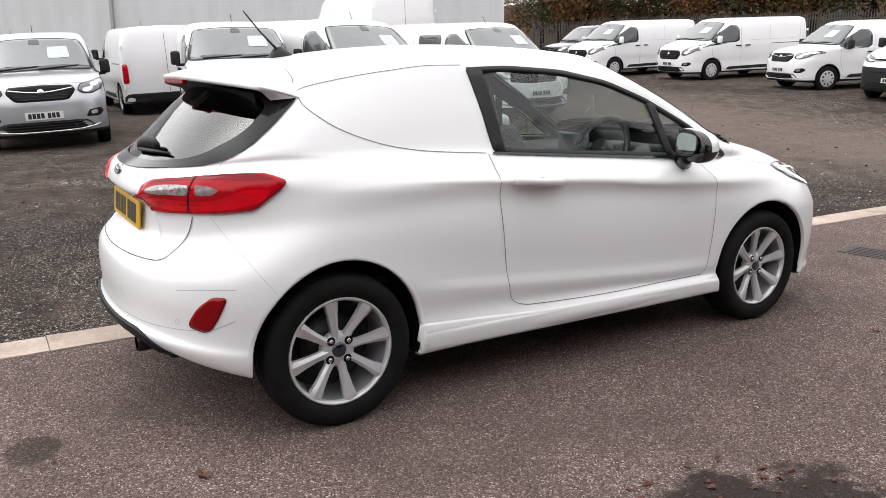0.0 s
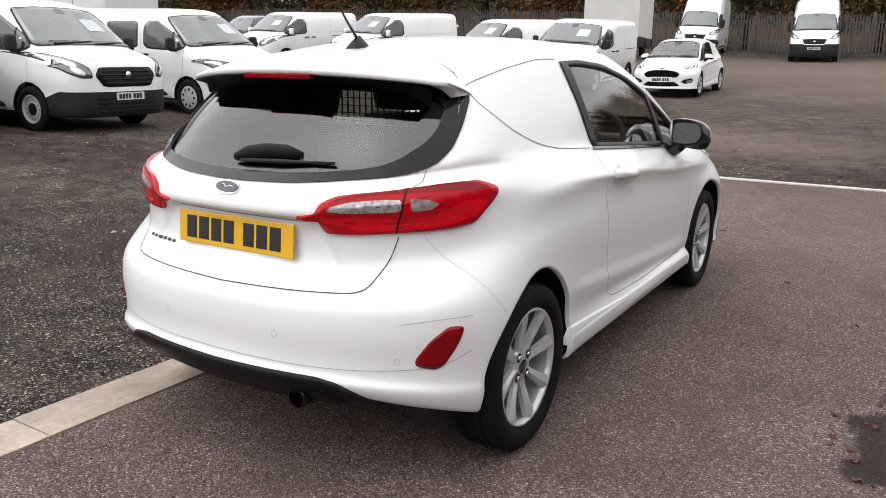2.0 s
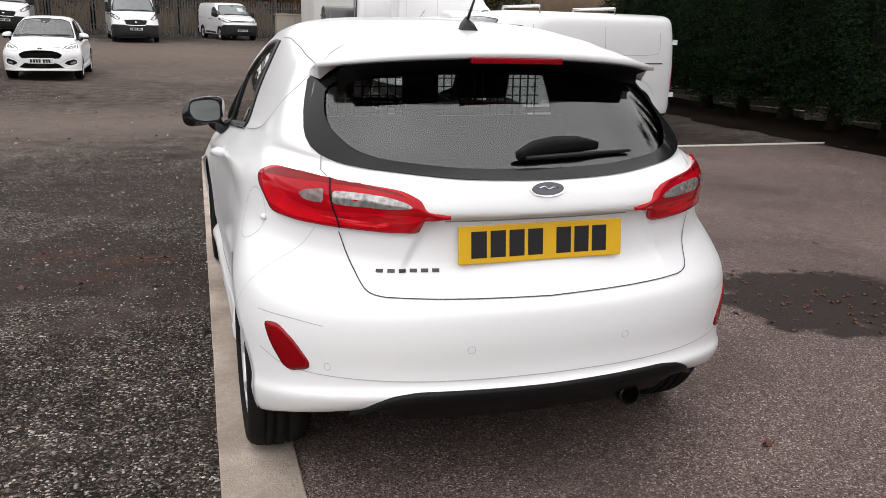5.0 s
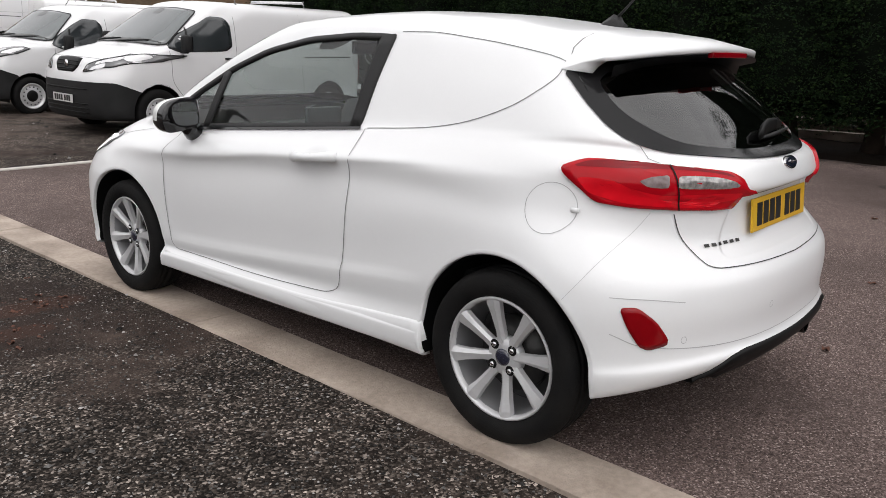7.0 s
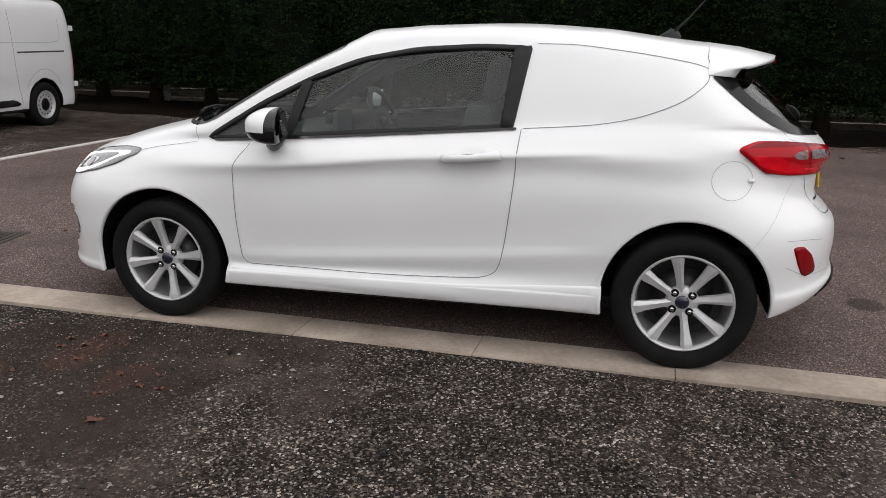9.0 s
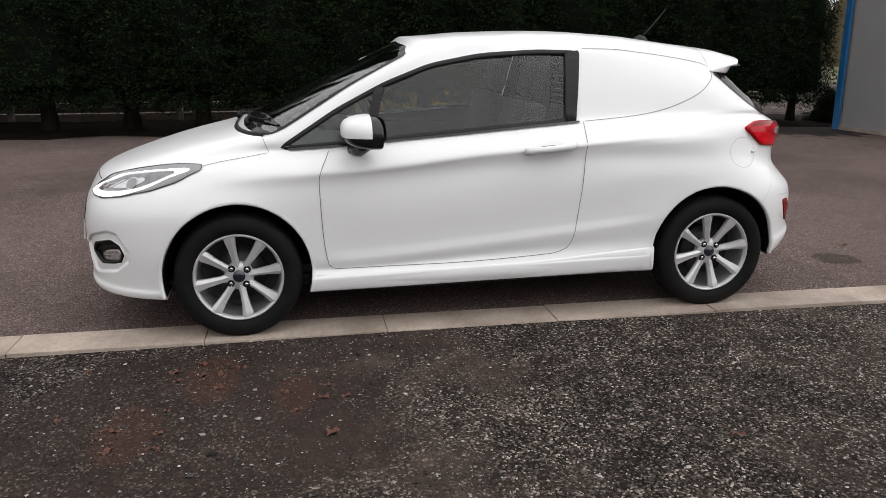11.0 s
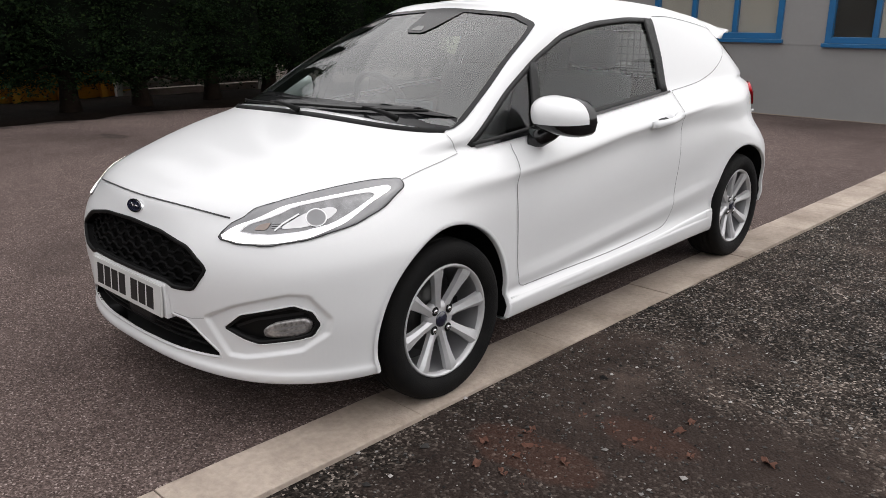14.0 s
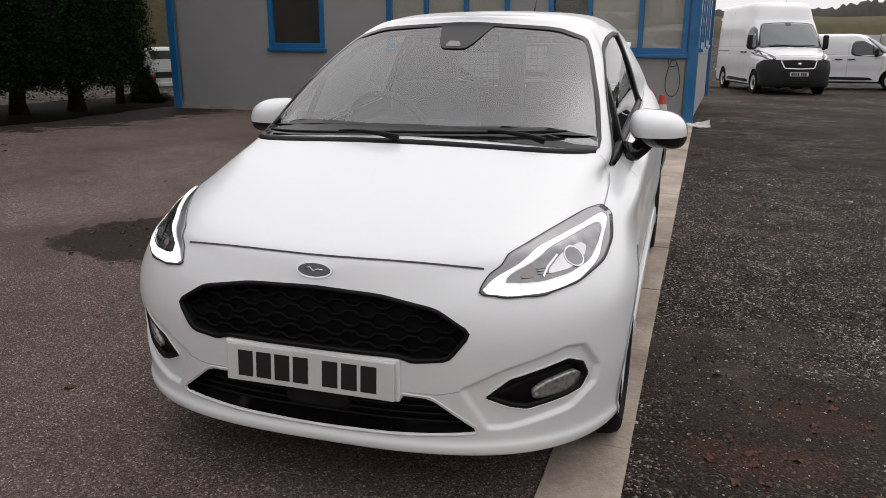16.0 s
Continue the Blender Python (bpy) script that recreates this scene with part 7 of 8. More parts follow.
                    vs, fs = lathe([(.0, .0), (.0135, .0)], 8)
                    raw("vent_hole", [(.064, y2 + .147 * math.cos(a), z2 + .147 * math.sin(a)) for _, y2, z2 in vs], fs, DEEP_BLACK, w)
            b = bmesh.new()
            rows = []
            for a in np.linspace(-.30, math.pi + .30, 24):
                y2, z2 = e + A * math.cos(a), zc + A * math.sin(a)
                xo = abs(sk.at(view, y2, z2)[0].x)
                rows.append([b.verts.new((s * (xo + .002), e + (A + .006) * math.cos(a), zc + (A + .006) * math.sin(a))), b.verts.new((s * (xo - .004), y2, z2)), b.verts.new((s * .5, y2, z2))])
            mid_v = b.verts.new((s * .5, e, zc))
            for r, u in zip(rows, rows[1:]):
                b.faces.new((r[0], r[1], u[1], u[0]))
                b.faces.new((r[1], r[2], u[2], u[1]))
                b.faces.new((r[2], u[2], mid_v))
            part("arch_liner", b, DEEP_BLACK, t, "black wheel arch")
        rl = rounded([(s * .82 * k, .72), (s * .82 * k, 1.12), (s * .925 * k, 1.14), (s * .935 * k, .72)], .12, 2, 28)
        part("tail_light", sk.patch(sk.lay("rear", rl), .01, 3, .015), RED_LENS, t, "red upright tail light")
        for z in (.62, H - .45):
            p = sk.at(view, R + .16, z)[0]
            boxed("door_hinge", p.x - .012, p.x + .012, R + .02, R + .10, z - .04, z + .04, paint, t)
    part("rear_bumper", sk.patch(sk.lay("rear", rounded([(-.93 * k, .31), (-.93 * k, .50), (.93 * k, .50), (.93 * k, .31)], .08, 2, 40)), .03, 3, .04), BLACK_PLASTIC, t, "black rear bumper")
    part("rear_door_joint", sk.line(sk.run("rear", [(0, .52), (0, H - .16)], 14), .010, .004), GAP, t)
    boxed("rear_plate", .12, .64, R - .012, R + .004, .62, .73, YELLOW_PLATE, t, "yellow rear number plate")
    if windows:
        for s in (1, -1):
            part("rear_window", sk.patch(sk.lay("rear", rounded([(s * .08, belt), (s * .70, belt), (s * .66, H - .32), (s * .08, H - .30)], .1, 2, 30)), .006, 3, .01), VAN_GLASS, t, "dark rear window")
    part("antenna", tube([(0, hy - .30, H - .05), (0, hy - .42, H + .12)], .006, 5), TRIM, t)
    if bars:
        for y in (.1, -1.3):
            part("roof_bar", tube([(-.70, y, H - .06), (-.66, y, H + .06), (.66, y, H + .06), (.70, y, H - .06)], .024, 8), VAN_REFLECTOR, t, "silver roof bar")
    return t


def put(t, x, y, heading, front):
    """Places a van so that the middle of its nose stands at (x, y), looking along the heading (degrees from +x); front: nose ahead of the origin."""
    a = radians(heading)
    ox, oy = x - math.cos(a) * front, y - math.sin(a) * front
    h = [float(gz(ox + u * math.cos(a) - v * math.sin(a), oy + u * math.sin(a) + v * math.cos(a))) for u, v in ((1.55, 0), (-1.55, 0), (0, -.85), (0, .85))]
    pitch, lean = math.degrees(math.atan2(h[0] - h[1], 3.1)), -math.degrees(math.atan2(h[2] - h[3], 1.7))
    t.matrix_basis = pose(ox, oy, sum(h) / 4 - .030, pitch, lean, heading - 90)
    return t


def again(t, x, y, heading, front, label=""):
    o = put(copy_thing(t, t.matrix_basis), x, y, heading, front)
    if label:
        o["label"] = label
    return o


FD, FM, FH, FV, FC, FK, FL = 2.34, 2.52, 2.47, 2.48, 2.27, 2.17, 2.67
silver = put(van("silver-grey compact van with a black grille, parked on gravel", "compact", SILVER, "wing"), -9.95, -1.16, -6, FC)
disp = put(van("white van with chrome strips and an unpainted black front bumper", "short", None, "chevron", .80), -9.3, 1.8, -12, FD)
put(van("white van with a black six-sided grille and black bumper", "hexnose", None, "hex", .63), -8.6, 4.35, 4, FH)
crew = put(van("white crew van with dark side windows and a winged grille", "crewnose", None, "wing", windows=True, cover=True), -9.0, 7.62, 0, FV)
cust_w = put(van("white van with a black six-sided grille on gravel", "hexnose", None, "hex", cover=True, pale_mirror=True), -18.9, 17.2, -94, FH)
again(cust_w, -15.35, 18.1, -101, FH)
combo = put(van("white compact van with a winged grille and pale lower lip", "compact", None, "wing", cover=True), -10.5, 17.15, -110, FC)
again(disp, -6.7, 16.0, -88, FD)
expert = put(van("white van with a black bumper and silver roof bars", "mid", None, "lion", .76, bars=True, sheet=False), 2.06, 8.57, -176.8, FM)
put(van("small white van with a black bumper parked beside a larger van", "round", None, "round", .80, sheet=False), 1.81, 12.06, -175, FK)
boxer = put(van("tall white van with a black bumper near the fence", "tall", None, "tall", .80, sheet=False), -2.65, 35.5, -83, FL)
again(disp, 2.37, 40.0, -75, FD, "white van with a black bumper standing by the far fence")
again(boxer, -8.2, 36.6, -84, FL)
put(van("tall white van with a deep black bumper behind the office cabin", "tall", None, "tall", 1.02, sheet=False), -4.0, -21.3, 102.6, FL)
again(combo, -8.2, -25.5, 170, FC, "white compact van seen from its flank")
dark_van = put(van("dark blue compact van among white vans", "compact", DARK_BLUE, "wing", sheet=False), -22.2, 18.6, -96, FC)
again(dark_van, .9, -27.0, 100, FC)
charcoal = van("charcoal-grey van at the end of a row, seen from behind", "mid", CHARCOAL, "lion", windows=True, sheet=False)
minibus = van("tall white minibus with large dark windows, seen from behind", "tall", None, "tall", .80, windows=True, sheet=False)
for t, x, y, length, front in ((charcoal, 5.6, 34.6, 4.96, FM), (minibus, 6.55, 31.6, 5.41, FL), (copy_thing(boxer, boxer.matrix_basis), 7.6, 28.9, 5.41, FL), (copy_thing(expert, expert.matrix_basis), 8.9, 26.2, 4.96, FM), (copy_thing(disp, disp.matrix_basis), 10.2, 23.6, 4.61, FD)):
    put(t, x + .996 * length, y - .087 * length, -5, front)
    if t is not charcoal and t is not minibus:
        t["label"] = "white van in a row at the far end of the yard"
for x, y, hd, src, fr in ((-18.2, -.8, 176, combo, FC), (-19.4, 2.0, 178, disp, FD), (-18.6, 5.0, 178, cust_w, FH), (-20.5, 8.0, 180, boxer, FL), (-19.8, -3.4, 178, boxer, FL)):
    again(src, x, y, hd, fr, "white van in the second row, seen from behind")

small_car = copy_thing(white_car, pose(-4.04, 18.95, float(gz(-4.04, 18.95)) - .01, -1.8, 0, -89 - 90))
small_car["label"] = "white three-door hatchback van standing alone in the yard"

# box trailer, cabinet and luton body by the far fence
PALE = surface("pale_panel", (.55, .54, .53), (.48, .47, .46), 2, .6, fine=.06)
BEIGE = surface("beige_cabinet", (.33, .29, .25), (.28, .25, .21), 3, .7, fine=.08)
trailer = thing("box_trailer", "pale box trailer with plain grey lettering bars", "trailer", m=pose(8.2, 40.5, float(gz(8, 40)), 0, 0, 8))
boxed("trailer_box", -2.4, 2.4, -1.2, 1.2, .5, 3.0, PALE, trailer, "", .04)
boxed("trailer_frame", -2.3, 2.3, -1.1, 1.1, .3, .5, TRIM, trailer)
for i in range(6):
    boxed("letter_bar", -1.6 + i * .34, -1.34 + i * .34, -1.215, -1.2, 2.35, 2.7, LINING, trailer)
for x in (-.6, .6):
    w = raw("trailer_wheel", *lathe([(0, .08), (.2, .09), (.32, .08), (.33, 0), (.32, -.08), (0, -.08)], 20), RUBBER, trailer)
    w.matrix_basis = pose(x, -1.05, .33, 0, 0, 90)
cab = thing("steel_cabinet", "beige steel cabinet standing before the fence", "cabinet", m=pose(5.4, 42.5, float(gz(5, 42))))
boxed("cabinet_body", -1.0, 1.0, -.5, .5, 0, 1.35, BEIGE, cab, "", .03)
boxed("cabinet_lid", -1.05, 1.05, -.55, .55, 1.35, 1.42, BEIGE, cab)
boxed("cabinet_seam", -.01, .01, -.506, -.5, .05, 1.3, GAP, cab)
luton = thing("box_lorry_body", "white box lorry body behind the parked vans", "lorry", m=pose(-10.6, 32.5, float(gz(-10, 32)), 0, 0, 10))
boxed("lorry_box", -1.2, 1.2, -2.2, 2.6, .9, 3.3, PALE, luton, "", .05)
boxed("lorry_frame", -1.0, 1.0, -2.0, 2.4, .5, .9, TRIM, luton)
for x in (-.9, .9):
    for y in (-1.3, 1.6):
        w = raw("lorry_wheel", *lathe([(0, .1), (.25, .11), (.38, .1), (.4, 0), (.38, -.1), (0, -.1)], 20), RUBBER, luton)
        w.matrix_basis = pose(x, y, .4)

# pick-up seen from behind through the gap beside the cabin
PICK_WHITE = surface("faded_white_paint", (.42, .42, .41), (.34, .34, .33), 3, .5, fine=.1)
pick = thing("pickup_truck", "faded white pick-up truck with dark rear window, black stripe", "truck", m=pose(15.9, -19.4, float(gz(16, -19)) - .35, 0, 0, -138))
cabp = [(-.62, .90), (-.60, 1.16), (-.50, 1.44), (-.36, 1.50), (.60, 1.52), (.84, 1.44), (1.30, 1.02), (2.20, .94), (2.34, .80), (2.38, .42), (-.62, .42)]
b = bmesh.new()
rows = [[b.verts.new((x * (1 - .14 * max(z - .98, 0) / .5), y, z)) for y, z in cabp] for x in (-.84, -.80, 0, .80, .84)]
for r, q in zip(rows, rows[1:]):
    for i in range(len(cabp)):
        b.faces.new((r[i], r[(i + 1) % len(cabp)], q[(i + 1) % len(cabp)], q[i]))
b.faces.new(rows[0])
b.faces.new(rows[-1])
part("cab", b, PICK_WHITE, pick, smooth=False)
boxed("bed_floor", -.80, .80, -2.42, -.66, .50, .56, TRIM, pick)
for s in (1, -1):
    boxed("bed_side", s * .82 - .03, s * .82 + .03, -2.42, -.66, .46, .94, PICK_WHITE, pick, "", .012)
    boxed("side_stripe", s * .853 - .003, s * .853 + .003, -2.40, -.66, .70, .80, TRIM, pick, "black stripe")
    boxed("rear_lamp", s * .76 - .06, s * .76 + .06, -2.462, -2.442, .56, .74, RED_DARK, pick, "red rear lamp")
    vs = [(s * .835, -.42, 1.06), (s * .835, 1.02, 1.06), (s * .745, .74, 1.40), (s * .745, -.34, 1.40)]
    raw("cab_window", [(x + s * .012, y, z) for x, y, z in vs], [(0, 1, 2, 3)], VAN_GLASS, pick, smooth=False)
    boxed("wing_mirror", s * .93 - .07, s * .93 + .07, .86, .95, 1.04, 1.24, TRIM, pick, "", .02)
    for y in (-1.6, 1.5):
        w = raw("wheel", *lathe([(0, .10), (.2, .10), (.31, .09), (.33, .06), (.33, -.06), (.31, -.09), (0, -.1)], 24), RUBBER, pick)
        w.matrix_basis = pose(s * .74, y, .33)
boxed("tailgate", -.79, .79, -2.44, -2.40, .50, .94, PICK_WHITE, pick, "", .01)
boxed("tailgate_stripe", -.70, .70, -2.450, -2.441, .66, .84, TRIM, pick, "black stripe")
boxed("rear_bumper", -.84, .84, -2.56, -2.43, .40, .52, PICK_WHITE, pick, "", .02)
boxed("rear_window", -.64, .64, -.600, -.570, 1.14, 1.42, VAN_GLASS, pick)

# ---- large shed, far fence, trees and hills ----
SHED = surface("shed_sheet", (.50, .51, .52), (.46, .47, .48), .5, .5, fine=.03)
shed = thing("large_shed", "large pale grey corrugated shed beyond the van rows", "building", m=pose(-33, 2, float(gz(-33, 2)), 0, 0, 58))
n = 220
vs, fs = [], []
for i in range(n + 1):
    x = -24 + 42 * i / n
    y = .02 * (1 if (i // 2) % 2 else -1)
    vs += [(x, y, -.5), (x, y, 7.5)]
fs = [(2 * i, 2 * i + 2, 2 * i + 3, 2 * i + 1) for i in range(n)]
raw("shed_wall", vs, fs, SHED, shed, smooth=False)
boxed("shed_end", 17.8, 18.0, 0, 20, -.5, 7.5, SHED, shed)
boxed("shed_roof", -24.2, 18.2, -.2, 20.2, 7.5, 7.9, SHED, shed)
boxed("shed_sign", 6.0, 10.5, -.16, -.08, 4.3, 5.0, DARK_BLUE, shed, "dark blue sign board")
for x in (-18, -8, 2, 12):
    boxed("downpipe", x, x + .12, -.18, -.06, -.3, 7.4, LINING, shed)

FENCE_GREY = surface("palisade", (.085, .080, .076), (.06, .056, .053), 2, .7, fine=.15, rand=.3)
far_fence = thing("palisade_fence", "tall weathered grey palisade fence along the yard", "fence")
pale = None
fv, ff = [], []
fx0, fy0, fx1, fy1 = -46, 36.5, 16, 47.0
cnt = 420
for i in range(cnt):
    u = i / cnt
    x, y = fx0 + (fx1 - fx0) * u, fy0 + (fy1 - fy0) * u
    z = float(gz(x, y))
    w, hgt = .075, 2.1 + .04 * math.sin(i * 1.7)
    o = len(fv)
    fv += [(x - w / 2, y, z), (x + w / 2, y, z), (x + w / 2, y, z + hgt - .12), (x, y, z + hgt), (x - w / 2, y, z + hgt - .12), (x, y + .03, z), (x, y + .03, z + hgt - .1)]
    ff += [(o, o + 5, o + 6, o + 4), (o + 5, o + 1, o + 2, o + 6), (o + 4, o + 6, o + 3), (o + 6, o + 2, o + 3)]
pales = raw("palisade", fv, ff, FENCE_GREY, far_fence, smooth=False)
pales["kind"] = "stuff"
for i in range(0, 23):
    u = i / 22
    x, y = fx0 + (fx1 - fx0) * u, fy0 + (fy1 - fy0) * u
    z = float(gz(x, y))
    boxed("fence_post", x - .06, x + .06, y + .06, y + .16, z, z + 2.15, FENCE_GREY, far_fence)
for k in (.5, 1.65):
    vs = []
    part("fence_rail", tube([(fx0 + (fx1 - fx0) * u, fy0 + (fy1 - fy0) * u + .06, float(gz(fx0 + (fx1 - fx0) * u, fy0 + (fy1 - fy0) * u)) + k) for u in np.linspace(0, 1, 24)], .03, 4), FENCE_GREY, far_fence)

RUST = island("autumn_leaves", [(.10, .045, .02), (.16, .065, .022), (.085, .05, .025), (.20, .075, .02), (.12, .075, .035), (.07, .06, .03)], .8)
OLIVE = island("late_green_leaves", [(.035, .045, .02), (.05, .06, .025), (.07, .065, .03), (.045, .04, .02)], .8)


def broadleaf(seed, height, leaves, material, label):
    """A yard-side tree: tapered trunk, forking limbs, ragged crown of many small leaves with gaps."""
    random.seed(seed)
    t = thing("tree", label, "tree", "trees behind the fence")
    part("trunk", tube([(0, 0, -.3), (.05, .05, height * .2), (.1, -.05, height * .5), (.0, .05, height * .85)], [.22, .17, .12, .03], 8), BARK, t)
    tips = []
    for i in range(11):
        a, z = random.uniform(0, 6.28), height * random.uniform(.18, .7)
        r = height * random.uniform(.16, .30)
        tip = (r * math.cos(a), r * math.sin(a), z + height * random.uniform(.05, .22))
        tips.append(tip)
        part("limb", tube([(0.05, 0, z), (tip[0] * .5, tip[1] * .5, z + (tip[2] - z) * .35), tip], [.07, .045, .015], 5), BARK, t)
    tips = np.array(tips + [(0, 0, height * .85), (0, 0, height * .6)])

    def sampler(c):
        k = rng.integers(0, len(tips), c)
        return tips[k] + rng.normal(size=(c, 3)) * np.array([.11, .11, .09]) * height
    raw("crown", *sprigs(leaves * 4, sampler, .15, .45), material, t)
    return t


t1 = broadleaf(3, 8.5, 2600, RUST, "rust-brown autumn tree behind the far fence")
t2 = broadleaf(9, 7.5, 2200, OLIVE, "dull green tree behind the far fence")
t3 = broadleaf(17, 9.5, 3000, RUST, "tall orange-brown autumn tree behind the far fence")
random.seed(12)
first = True
spots = []
for i in range(26):
    u = i / 25
    x = -50 + 72 * u + random.uniform(-1, 1)
    spots.append((x, fy0 + (fy1 - fy0) * (x - fx0) / (fx1 - fx0) + random.uniform(3, 6)))
    if i % 2:
        spots.append((x + 1.5, fy0 + (fy1 - fy0) * (x - fx0) / (fx1 - fx0) + random.uniform(8, 13)))
for i, (x, y) in enumerate(spots):
    m = pose(x, y, float(gz(x, y)) - .1, 0, 0, random.uniform(0, 360))
    src = (t1, t2, t3)[i % 3]
    if i < 3:
        src.matrix_basis = m
    else:
        copy_thing(src, m)

BANK = surface("wooded_bank", (.05, .04, .025), (.085, .05, .025), .25, .95, bump=1.0, bump_scale=1.5, fine=.4, fine_scale=3)
HILL = surface("far_hill", (.055, .050, .042), (.040, .034, .029), .05, .95, fine=.3, fine_scale=.6)


def ridge(name, cx, cy, r, a0, a1, base, high, material, rough_scale, label, N=160, jag=0.0):
    vs = []
    for i in range(N + 1):
        a = radians(a0 + (a1 - a0) * i / N)
        x, y = cx + r * math.cos(a), cy + r * math.sin(a)
        hgt = high * (1 + .35 * noise.noise(Vector((i * rough_scale, 3.1, r))) + .2 * noise.noise(Vector((i * rough_scale * 5, 1, r))))
        hgt += jag * (abs(noise.noise(Vector((i * .31, 7, r)))) + .5 * noise.noise(Vector((i * .9, 2, r))))
        vs += [(x, y, base - 3), (x * 1.02, y * 1.02, base + hgt * .7), (x * 1.06, y * 1.06, base + hgt)]
    fs = [q for i in range(N) for q in ((3 * i, 3 * i + 3, 3 * i + 4, 3 * i + 1), (3 * i + 1, 3 * i + 4, 3 * i + 5, 3 * i + 2))]
    tagged(raw(name, vs, fs, material), label, "hill", kind="structure")


ridge("backdrop_wood", 0, 0, 72, 40, 150, 2.0, 5.5, BANK, .16, "brown wooded bank behind the fence")
FIELD = surface("far_field", (.105, .085, .048), (.075, .068, .034), .03, .95, fine=.25, fine_scale=.4)
ridge("backdrop_field", 0, 0, 250, 180, 400, -4, 8.5, FIELD, .06, "brownish fields on a low rise in the distance")
ridge("backdrop_hill", 0, 0, 275, 180, 400, -4, 12.5, HILL, .010, "ragged line of bare trees along the far rise", 1100, 3.4)
SLOPE = surface("rough_slope", (.050, .048, .018), (.062, .040, .024), .12, .95, bump=1.0, bump_scale=1.0, fine=.4, fine_scale=2)
ridge("backdrop_slope", 0, 0, 95, -64, -33, -2.5, 9.5, SLOPE, .1, "rough grass and scrub slope beyond the yard")
far_boxes = boxed("storage_container", -.6, .6, -.6, .6, 0, 2.35, PALE, None, "", .03)
tagged(far_boxes, "pale storage container standing in a far row", "container", "far row of containers")
far_boxes.matrix_basis = pose(-8.0, -57, -1.38)
for i in range(1, 10):
    copy_thing(far_boxes, pose(-8.0 - i * 1.45, -57 + .3 * (i % 3), -1.38 - .06 * (i % 2), 0, 0, 4 * (i % 3)))
GRASS = surface("grass_field", (.050, .058, .018), (.075, .070, .028), .3, .95, bump=.8, bump_scale=20, fine=.3, fine_scale=8)
fld = bmesh.new()
for p in ((14, -30), (90, -30), (120, -160), (10, -160)):
    fld.verts.new((*p, float(gz(*p)) + .02))
fld.faces.new(fld.verts)
tagged(part("grass_field", fld, GRASS, smooth=False), "rough grass field beyond the yard", "field", kind="structure")

# ---- ground litter and edging ----
STONES = island("gravel_stones", [(v, v * .95, v * .915) for v in (.010, .016, .024, .034, .047, .064, .085, .115, .17, .27, .42)], .85)
rng2 = np.random.default_rng(21)


def stones(name, count, xr, yr, size, mask):
    x, y = rng2.uniform(*xr, count), rng2.uniform(*yr, count)
    ok = mask(x, y)
    x, y = x[ok], y[ok]
    c = len(x)
    s = size * rng2.lognormal(0, .45, c)
    octa = np.array([(1, 0, 0), (0, 1, 0), (-1, 0, 0), (0, -1, 0), (0, 0, .8), (0, 0, -.5)], float)
    v = octa[None] * rng2.uniform(.55, 1.25, (c, 6, 1)) * s[:, None, None]
    a = rng2.uniform(0, 6.28, c)
    ca, sa = np.cos(a)[:, None], np.sin(a)[:, None]
    v = np.stack((v[..., 0] * ca - v[..., 1] * sa * .8, v[..., 0] * sa + v[..., 1] * ca * .8, v[..., 2] * .7), -1)
    base = gz(x, y) - .011 - .012 * np.clip(1 - np.hypot(x + 3, y) / 9, 0, 1) * np.sin(x * 1.7 + y * .9)
    v += np.stack((x, y, base + s * .2), -1)[:, None]
    tri = np.array([(0, 1, 4), (1, 2, 4), (2, 3, 4), (3, 0, 4), (1, 0, 5), (2, 1, 5), (3, 2, 5), (0, 3, 5)])
    f = (np.arange(c)[:, None, None] * 6 + tri[None]).reshape(-1, 3)
    return tagged(raw(name, v.reshape(-1, 3), f.tolist(), STONES, smooth=False), "loose grey gravel stones strewn over the yard", "gravel", kind="stuff")


def muddy(x, y):
    d = np.hypot((x + 1.70) / .82, (y - 1.45) / .87) + .5 * np.sin(x * 3.1 + y * 2.2) * np.sin(y * 2.7 - x)
    return d < 1.0


stones("gravel_stones", 88000, (-4.6, -.93), (-4.5, 5.5), .0038, lambda x, y: (x < kerb_x(y) - .01) & (~muddy(x, y) | (rng2.random(len(x)) < .46)))
stones("kerbside_grit", 9000, (-1.25, -.80), (-6.0, 5.8), .0042, lambda x, y: (x < kerb_x(y) - .002) & (rng2.random(len(x)) < np.exp((x - kerb_x(y)) / .06)))
stones("larger_stones", 2400, (-6.5, -.95), (-7.5, 8), .0085, lambda x, y: x < kerb_x(y) - .015)
stones("yard_stones", 6000, (-11, 3), (-8, 14), .011, lambda x, y: ((x < kerb_x(y) - .02) | (y > 6.2)) & ((x < -4) | (y > 5)))

LEAVES = island("fallen_leaves", [(.085, .036, .026), (.05, .026, .020), (.12, .052, .036), (.045, .027, .021), (.07, .034, .026), (.19, .092, .064)], .9)


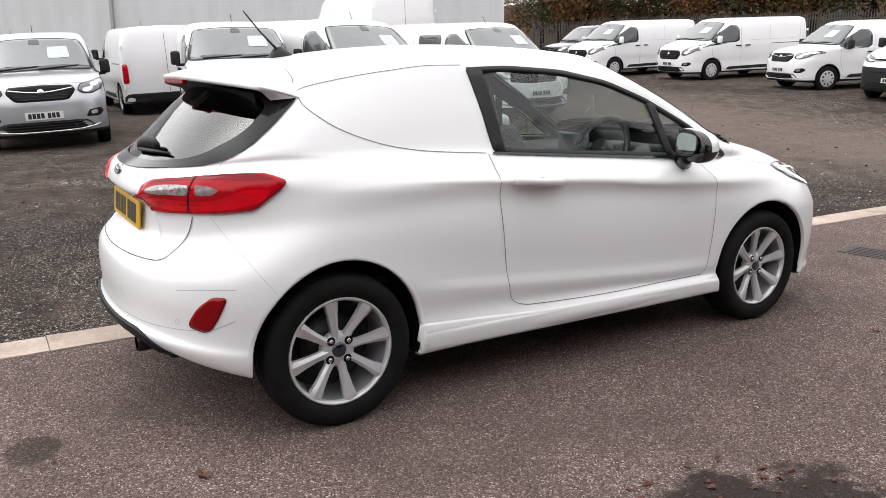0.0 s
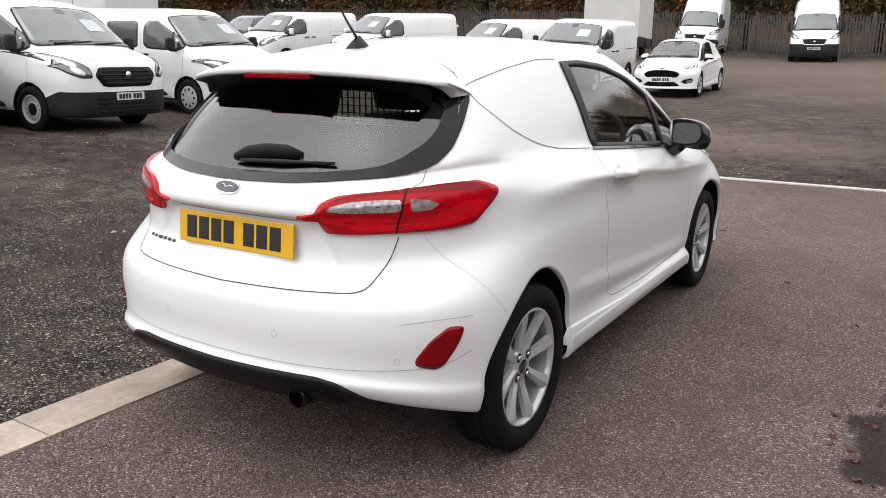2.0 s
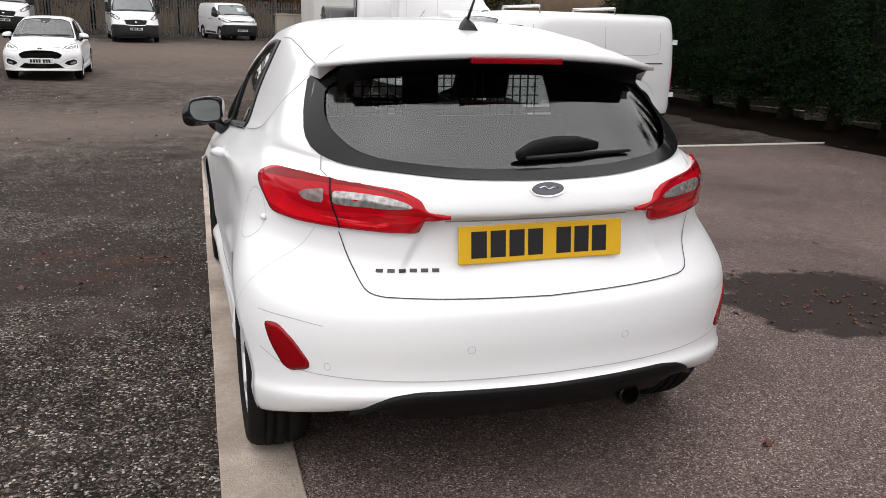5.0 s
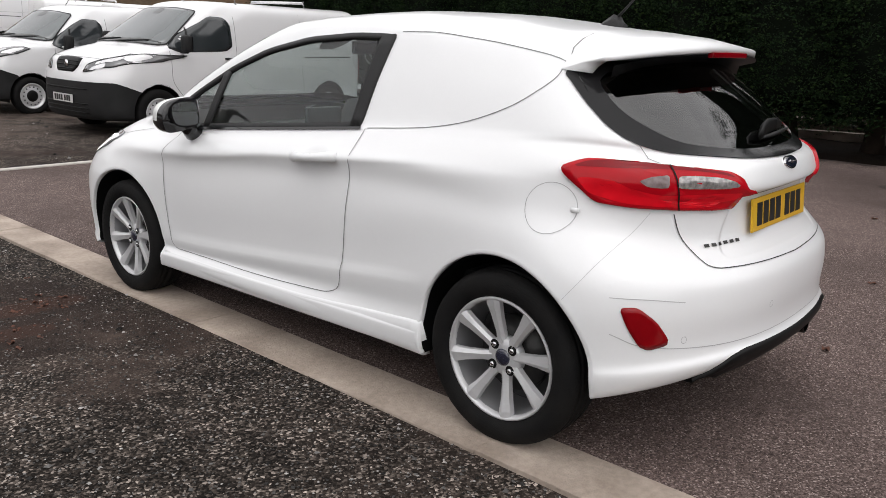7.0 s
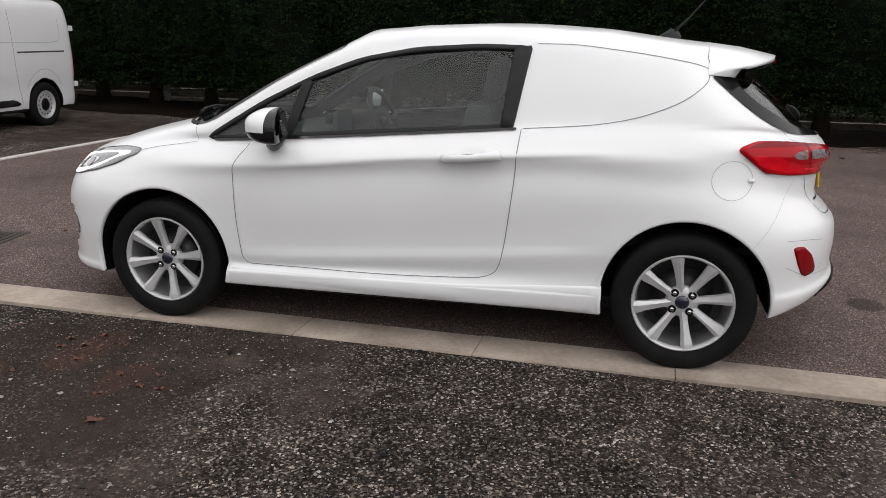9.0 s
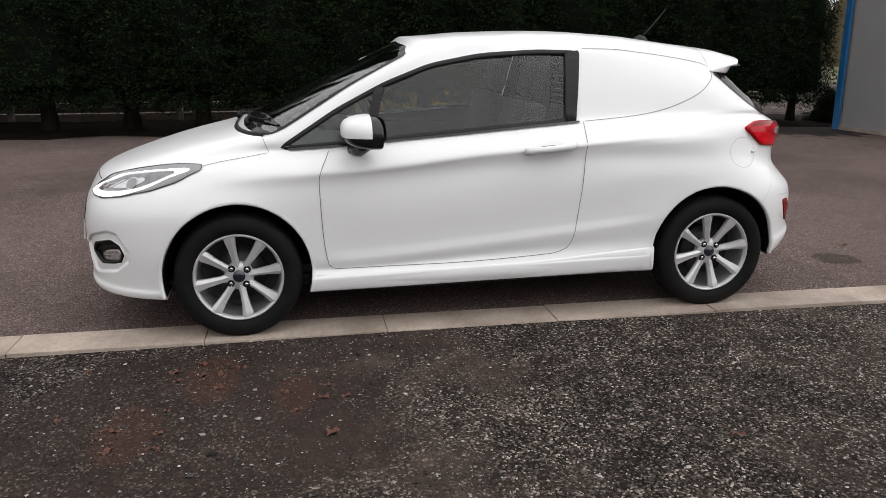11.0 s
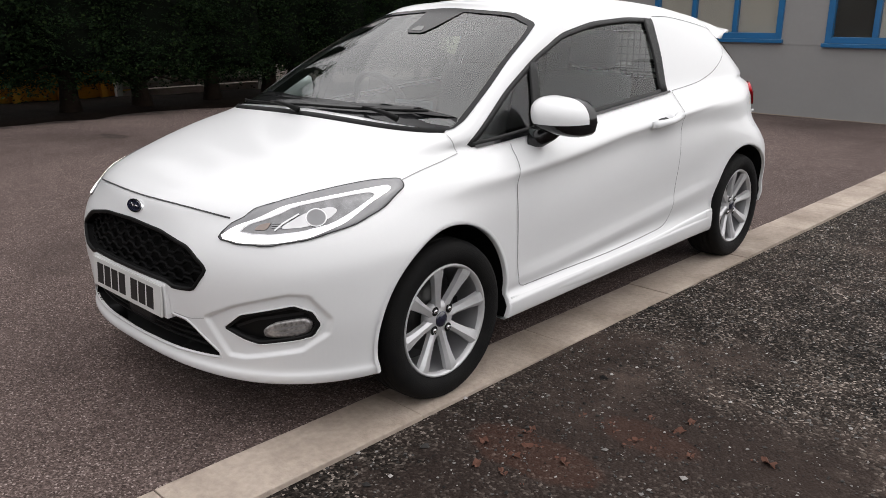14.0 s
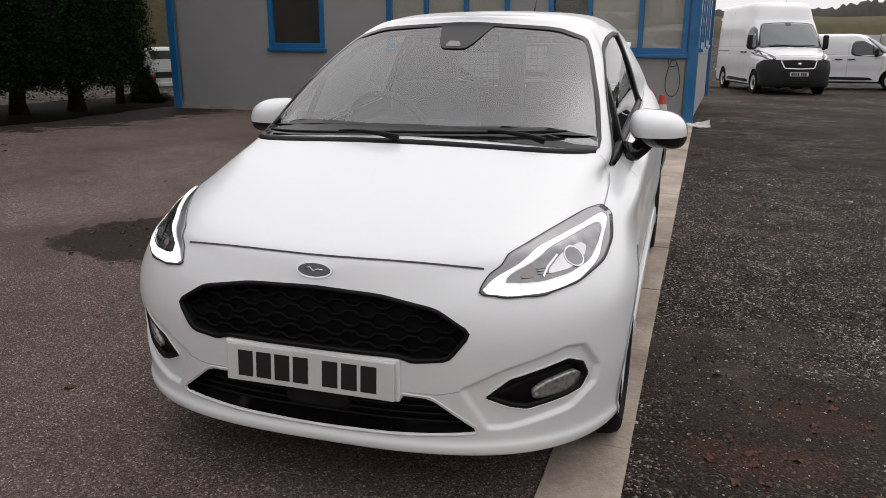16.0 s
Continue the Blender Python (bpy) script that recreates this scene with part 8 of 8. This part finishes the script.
def fallen_leaf(x, y, size, turn):
    """One curled, lobed leaf."""
    b = bmesh.new()
    c = b.verts.new((0, 0, .006))
    rim = []
    for i in range(14):
        a = 2 * math.pi * i / 14
        r = size * (.66 + .24 * abs(math.cos(2.5 * a)) + .12 * math.sin(7 * a + 1))
        rim.append(b.verts.new((r * math.cos(a), r * .62 * math.sin(a), .003 + .42 * size * abs(math.sin(a * 1.5)) ** 1.5)))
    for i in range(14):
        b.faces.new((c, rim[i], rim[(i + 1) % 14]))
    o = part("fallen_leaf", b, LEAVES, smooth=False)
    tagged(o, "curled brown leaf lying on the ground", "leaf", "fallen leaves")
    on_tarmac = x > kerb_x(y)
    o.matrix_basis = pose(x, y, float(gz(x, y)) - (0 if on_tarmac else .011), 0, 0, turn)
    return o


random.seed(31)
lead = fallen_leaf(.927, -1.476 - .35, .035, 20)
for x, y, s in ((-1.89, .875, 1.1), (-1.85, .893, .5), (-1.45, 2.3, .9), (-1.2, 1.25, .7), (-1.3, 1.5, .8), (-1.5, 1.1, .7), (-1.35, .8, .6), (-1.6, 1.9, .8), (1.2, -2.1, .8), (1.9, -1.5, .7), (1.75, .9, .6), (.2, -2.9, .8), (-2.2, -.6, .9), (3.6, -2.2, .8), (.6, 3.0, .8), (4.5, -1.2, 1), (6.5, -3.2, 1.3), (6.9, -3.6, 1.3), (7.4, -3.3, 1.2), (1.3, 1.6, .7), (-2.9, 1.7, .8), (-3.1, -1.2, .8), (1.35, -2.9, .9), (2.3, -1.7, .9), (2.7, -2.1, .8), (.55, -2.25, .5), (3.4, .6, .8), (-1.12, 1.9, .6), (-1.28, 1.02, .7)):
    copy_thing(lead, pose(x, y, float(gz(x, y)) - (0 if x > kerb_x(y) else .010), random.uniform(-8, 8), random.uniform(-8, 8), random.uniform(0, 360)) @ Matrix.Scale(s, 4))
for i in range(130):
    a, r = random.uniform(0, 6.28), random.uniform(0, 1) ** .6
    copy_thing(lead, pose(2.45 + .75 * r * math.cos(a), -.5 + .65 * r * math.sin(a), .002, random.uniform(-10, 10), random.uniform(-10, 10), random.uniform(0, 360)) @ Matrix.Scale(random.uniform(.28, .72), 4))
for i in range(30):
    y = random.uniform(-7, 11)
    copy_thing(lead, pose(random.uniform(8.3, 9.9), y, float(gz(9, y)) + .01, 0, 0, random.uniform(0, 360)) @ Matrix.Scale(random.uniform(.7, 1.3), 4))

# drain cover in the tarmac
for i in range(42):
    a, r = random.uniform(0, 6.28), random.uniform(0, 1) ** .7
    cx, cy = ((-1.32, 1.35), (-1.75, 1.62), (-1.55, .95))[i % 3]
    copy_thing(lead, pose(cx + .24 * r * math.cos(a), cy + .20 * r * math.sin(a), -.008, random.uniform(-10, 10), random.uniform(-10, 10), random.uniform(0, 360)) @ Matrix.Scale(random.uniform(.35, .9), 4))
drain = thing("drain_cover", "square dark iron drain cover set in tarmac", "drain cover", m=pose(.28, 3.35, .003, 0, 0, 8))
IRON = surface("cast_iron", (.045, .036, .033), (.065, .052, .047), 20, .7, metal=.4, bump=.4, bump_scale=120)
boxed("cover_frame", -.20, .20, -.16, .16, -.05, .002, IRON, drain)
for i in range(5):
    boxed("cover_slot", -.15, .15, -.12 + i * .052, -.105 + i * .052, .0, .0045, DEEP_BLACK, drain)

# edging stones, one piece each
edge = new("edging_row")
tagged(edge, "row of pale concrete edging stones between tarmac and gravel", "kerb", kind="structure")
b = bmesh.new()
box(b, 0, .25, -.4425, .4425, -.12, .006, None, .004)
proto = bpy.data.meshes.new("edging_stone")
b.to_mesh(proto)
b.free()
proto.materials.append(CONCRETE)
random.seed(2)
for i in range(-7, 8):
    y = -.351 + .888 * (i + .5)
    if y > 5.9 or y < -8.3:
        continue
    o = new("edging_stone", proto)
    o.parent = edge
    o.matrix_basis = pose(kerb_x(y), y, random.uniform(-.003, .003), 0, random.uniform(-.4, .4), -1.17 + random.uniform(-.25, .25))
for i in range(-9, -7):
    y = -.351 + .888 * (i + .5)
    o = new("edging_stone", proto)
    o.parent = edge
    o.matrix_basis = pose(kerb_x(y), y, 0, 0, 0, -1.17)
cross = new("cross_edging")
tagged(cross, "thin pale edging across the end of the tarmac", "kerb", kind="structure")
b = bmesh.new()
box(b, -.44, .44, 0, .10, -.1, .012, None, .006)
proto2 = bpy.data.meshes.new("edging_piece")
b.to_mesh(proto2)
b.free()
proto2.materials.append(WHITE_EDGE)
for i in range(13):
    x = -.33 + .888 * i
    o = new("edging_piece", proto2)
    o.parent = cross
    o.matrix_basis = pose(x, 6.0, float(gz(x, 6.0)) + .004)
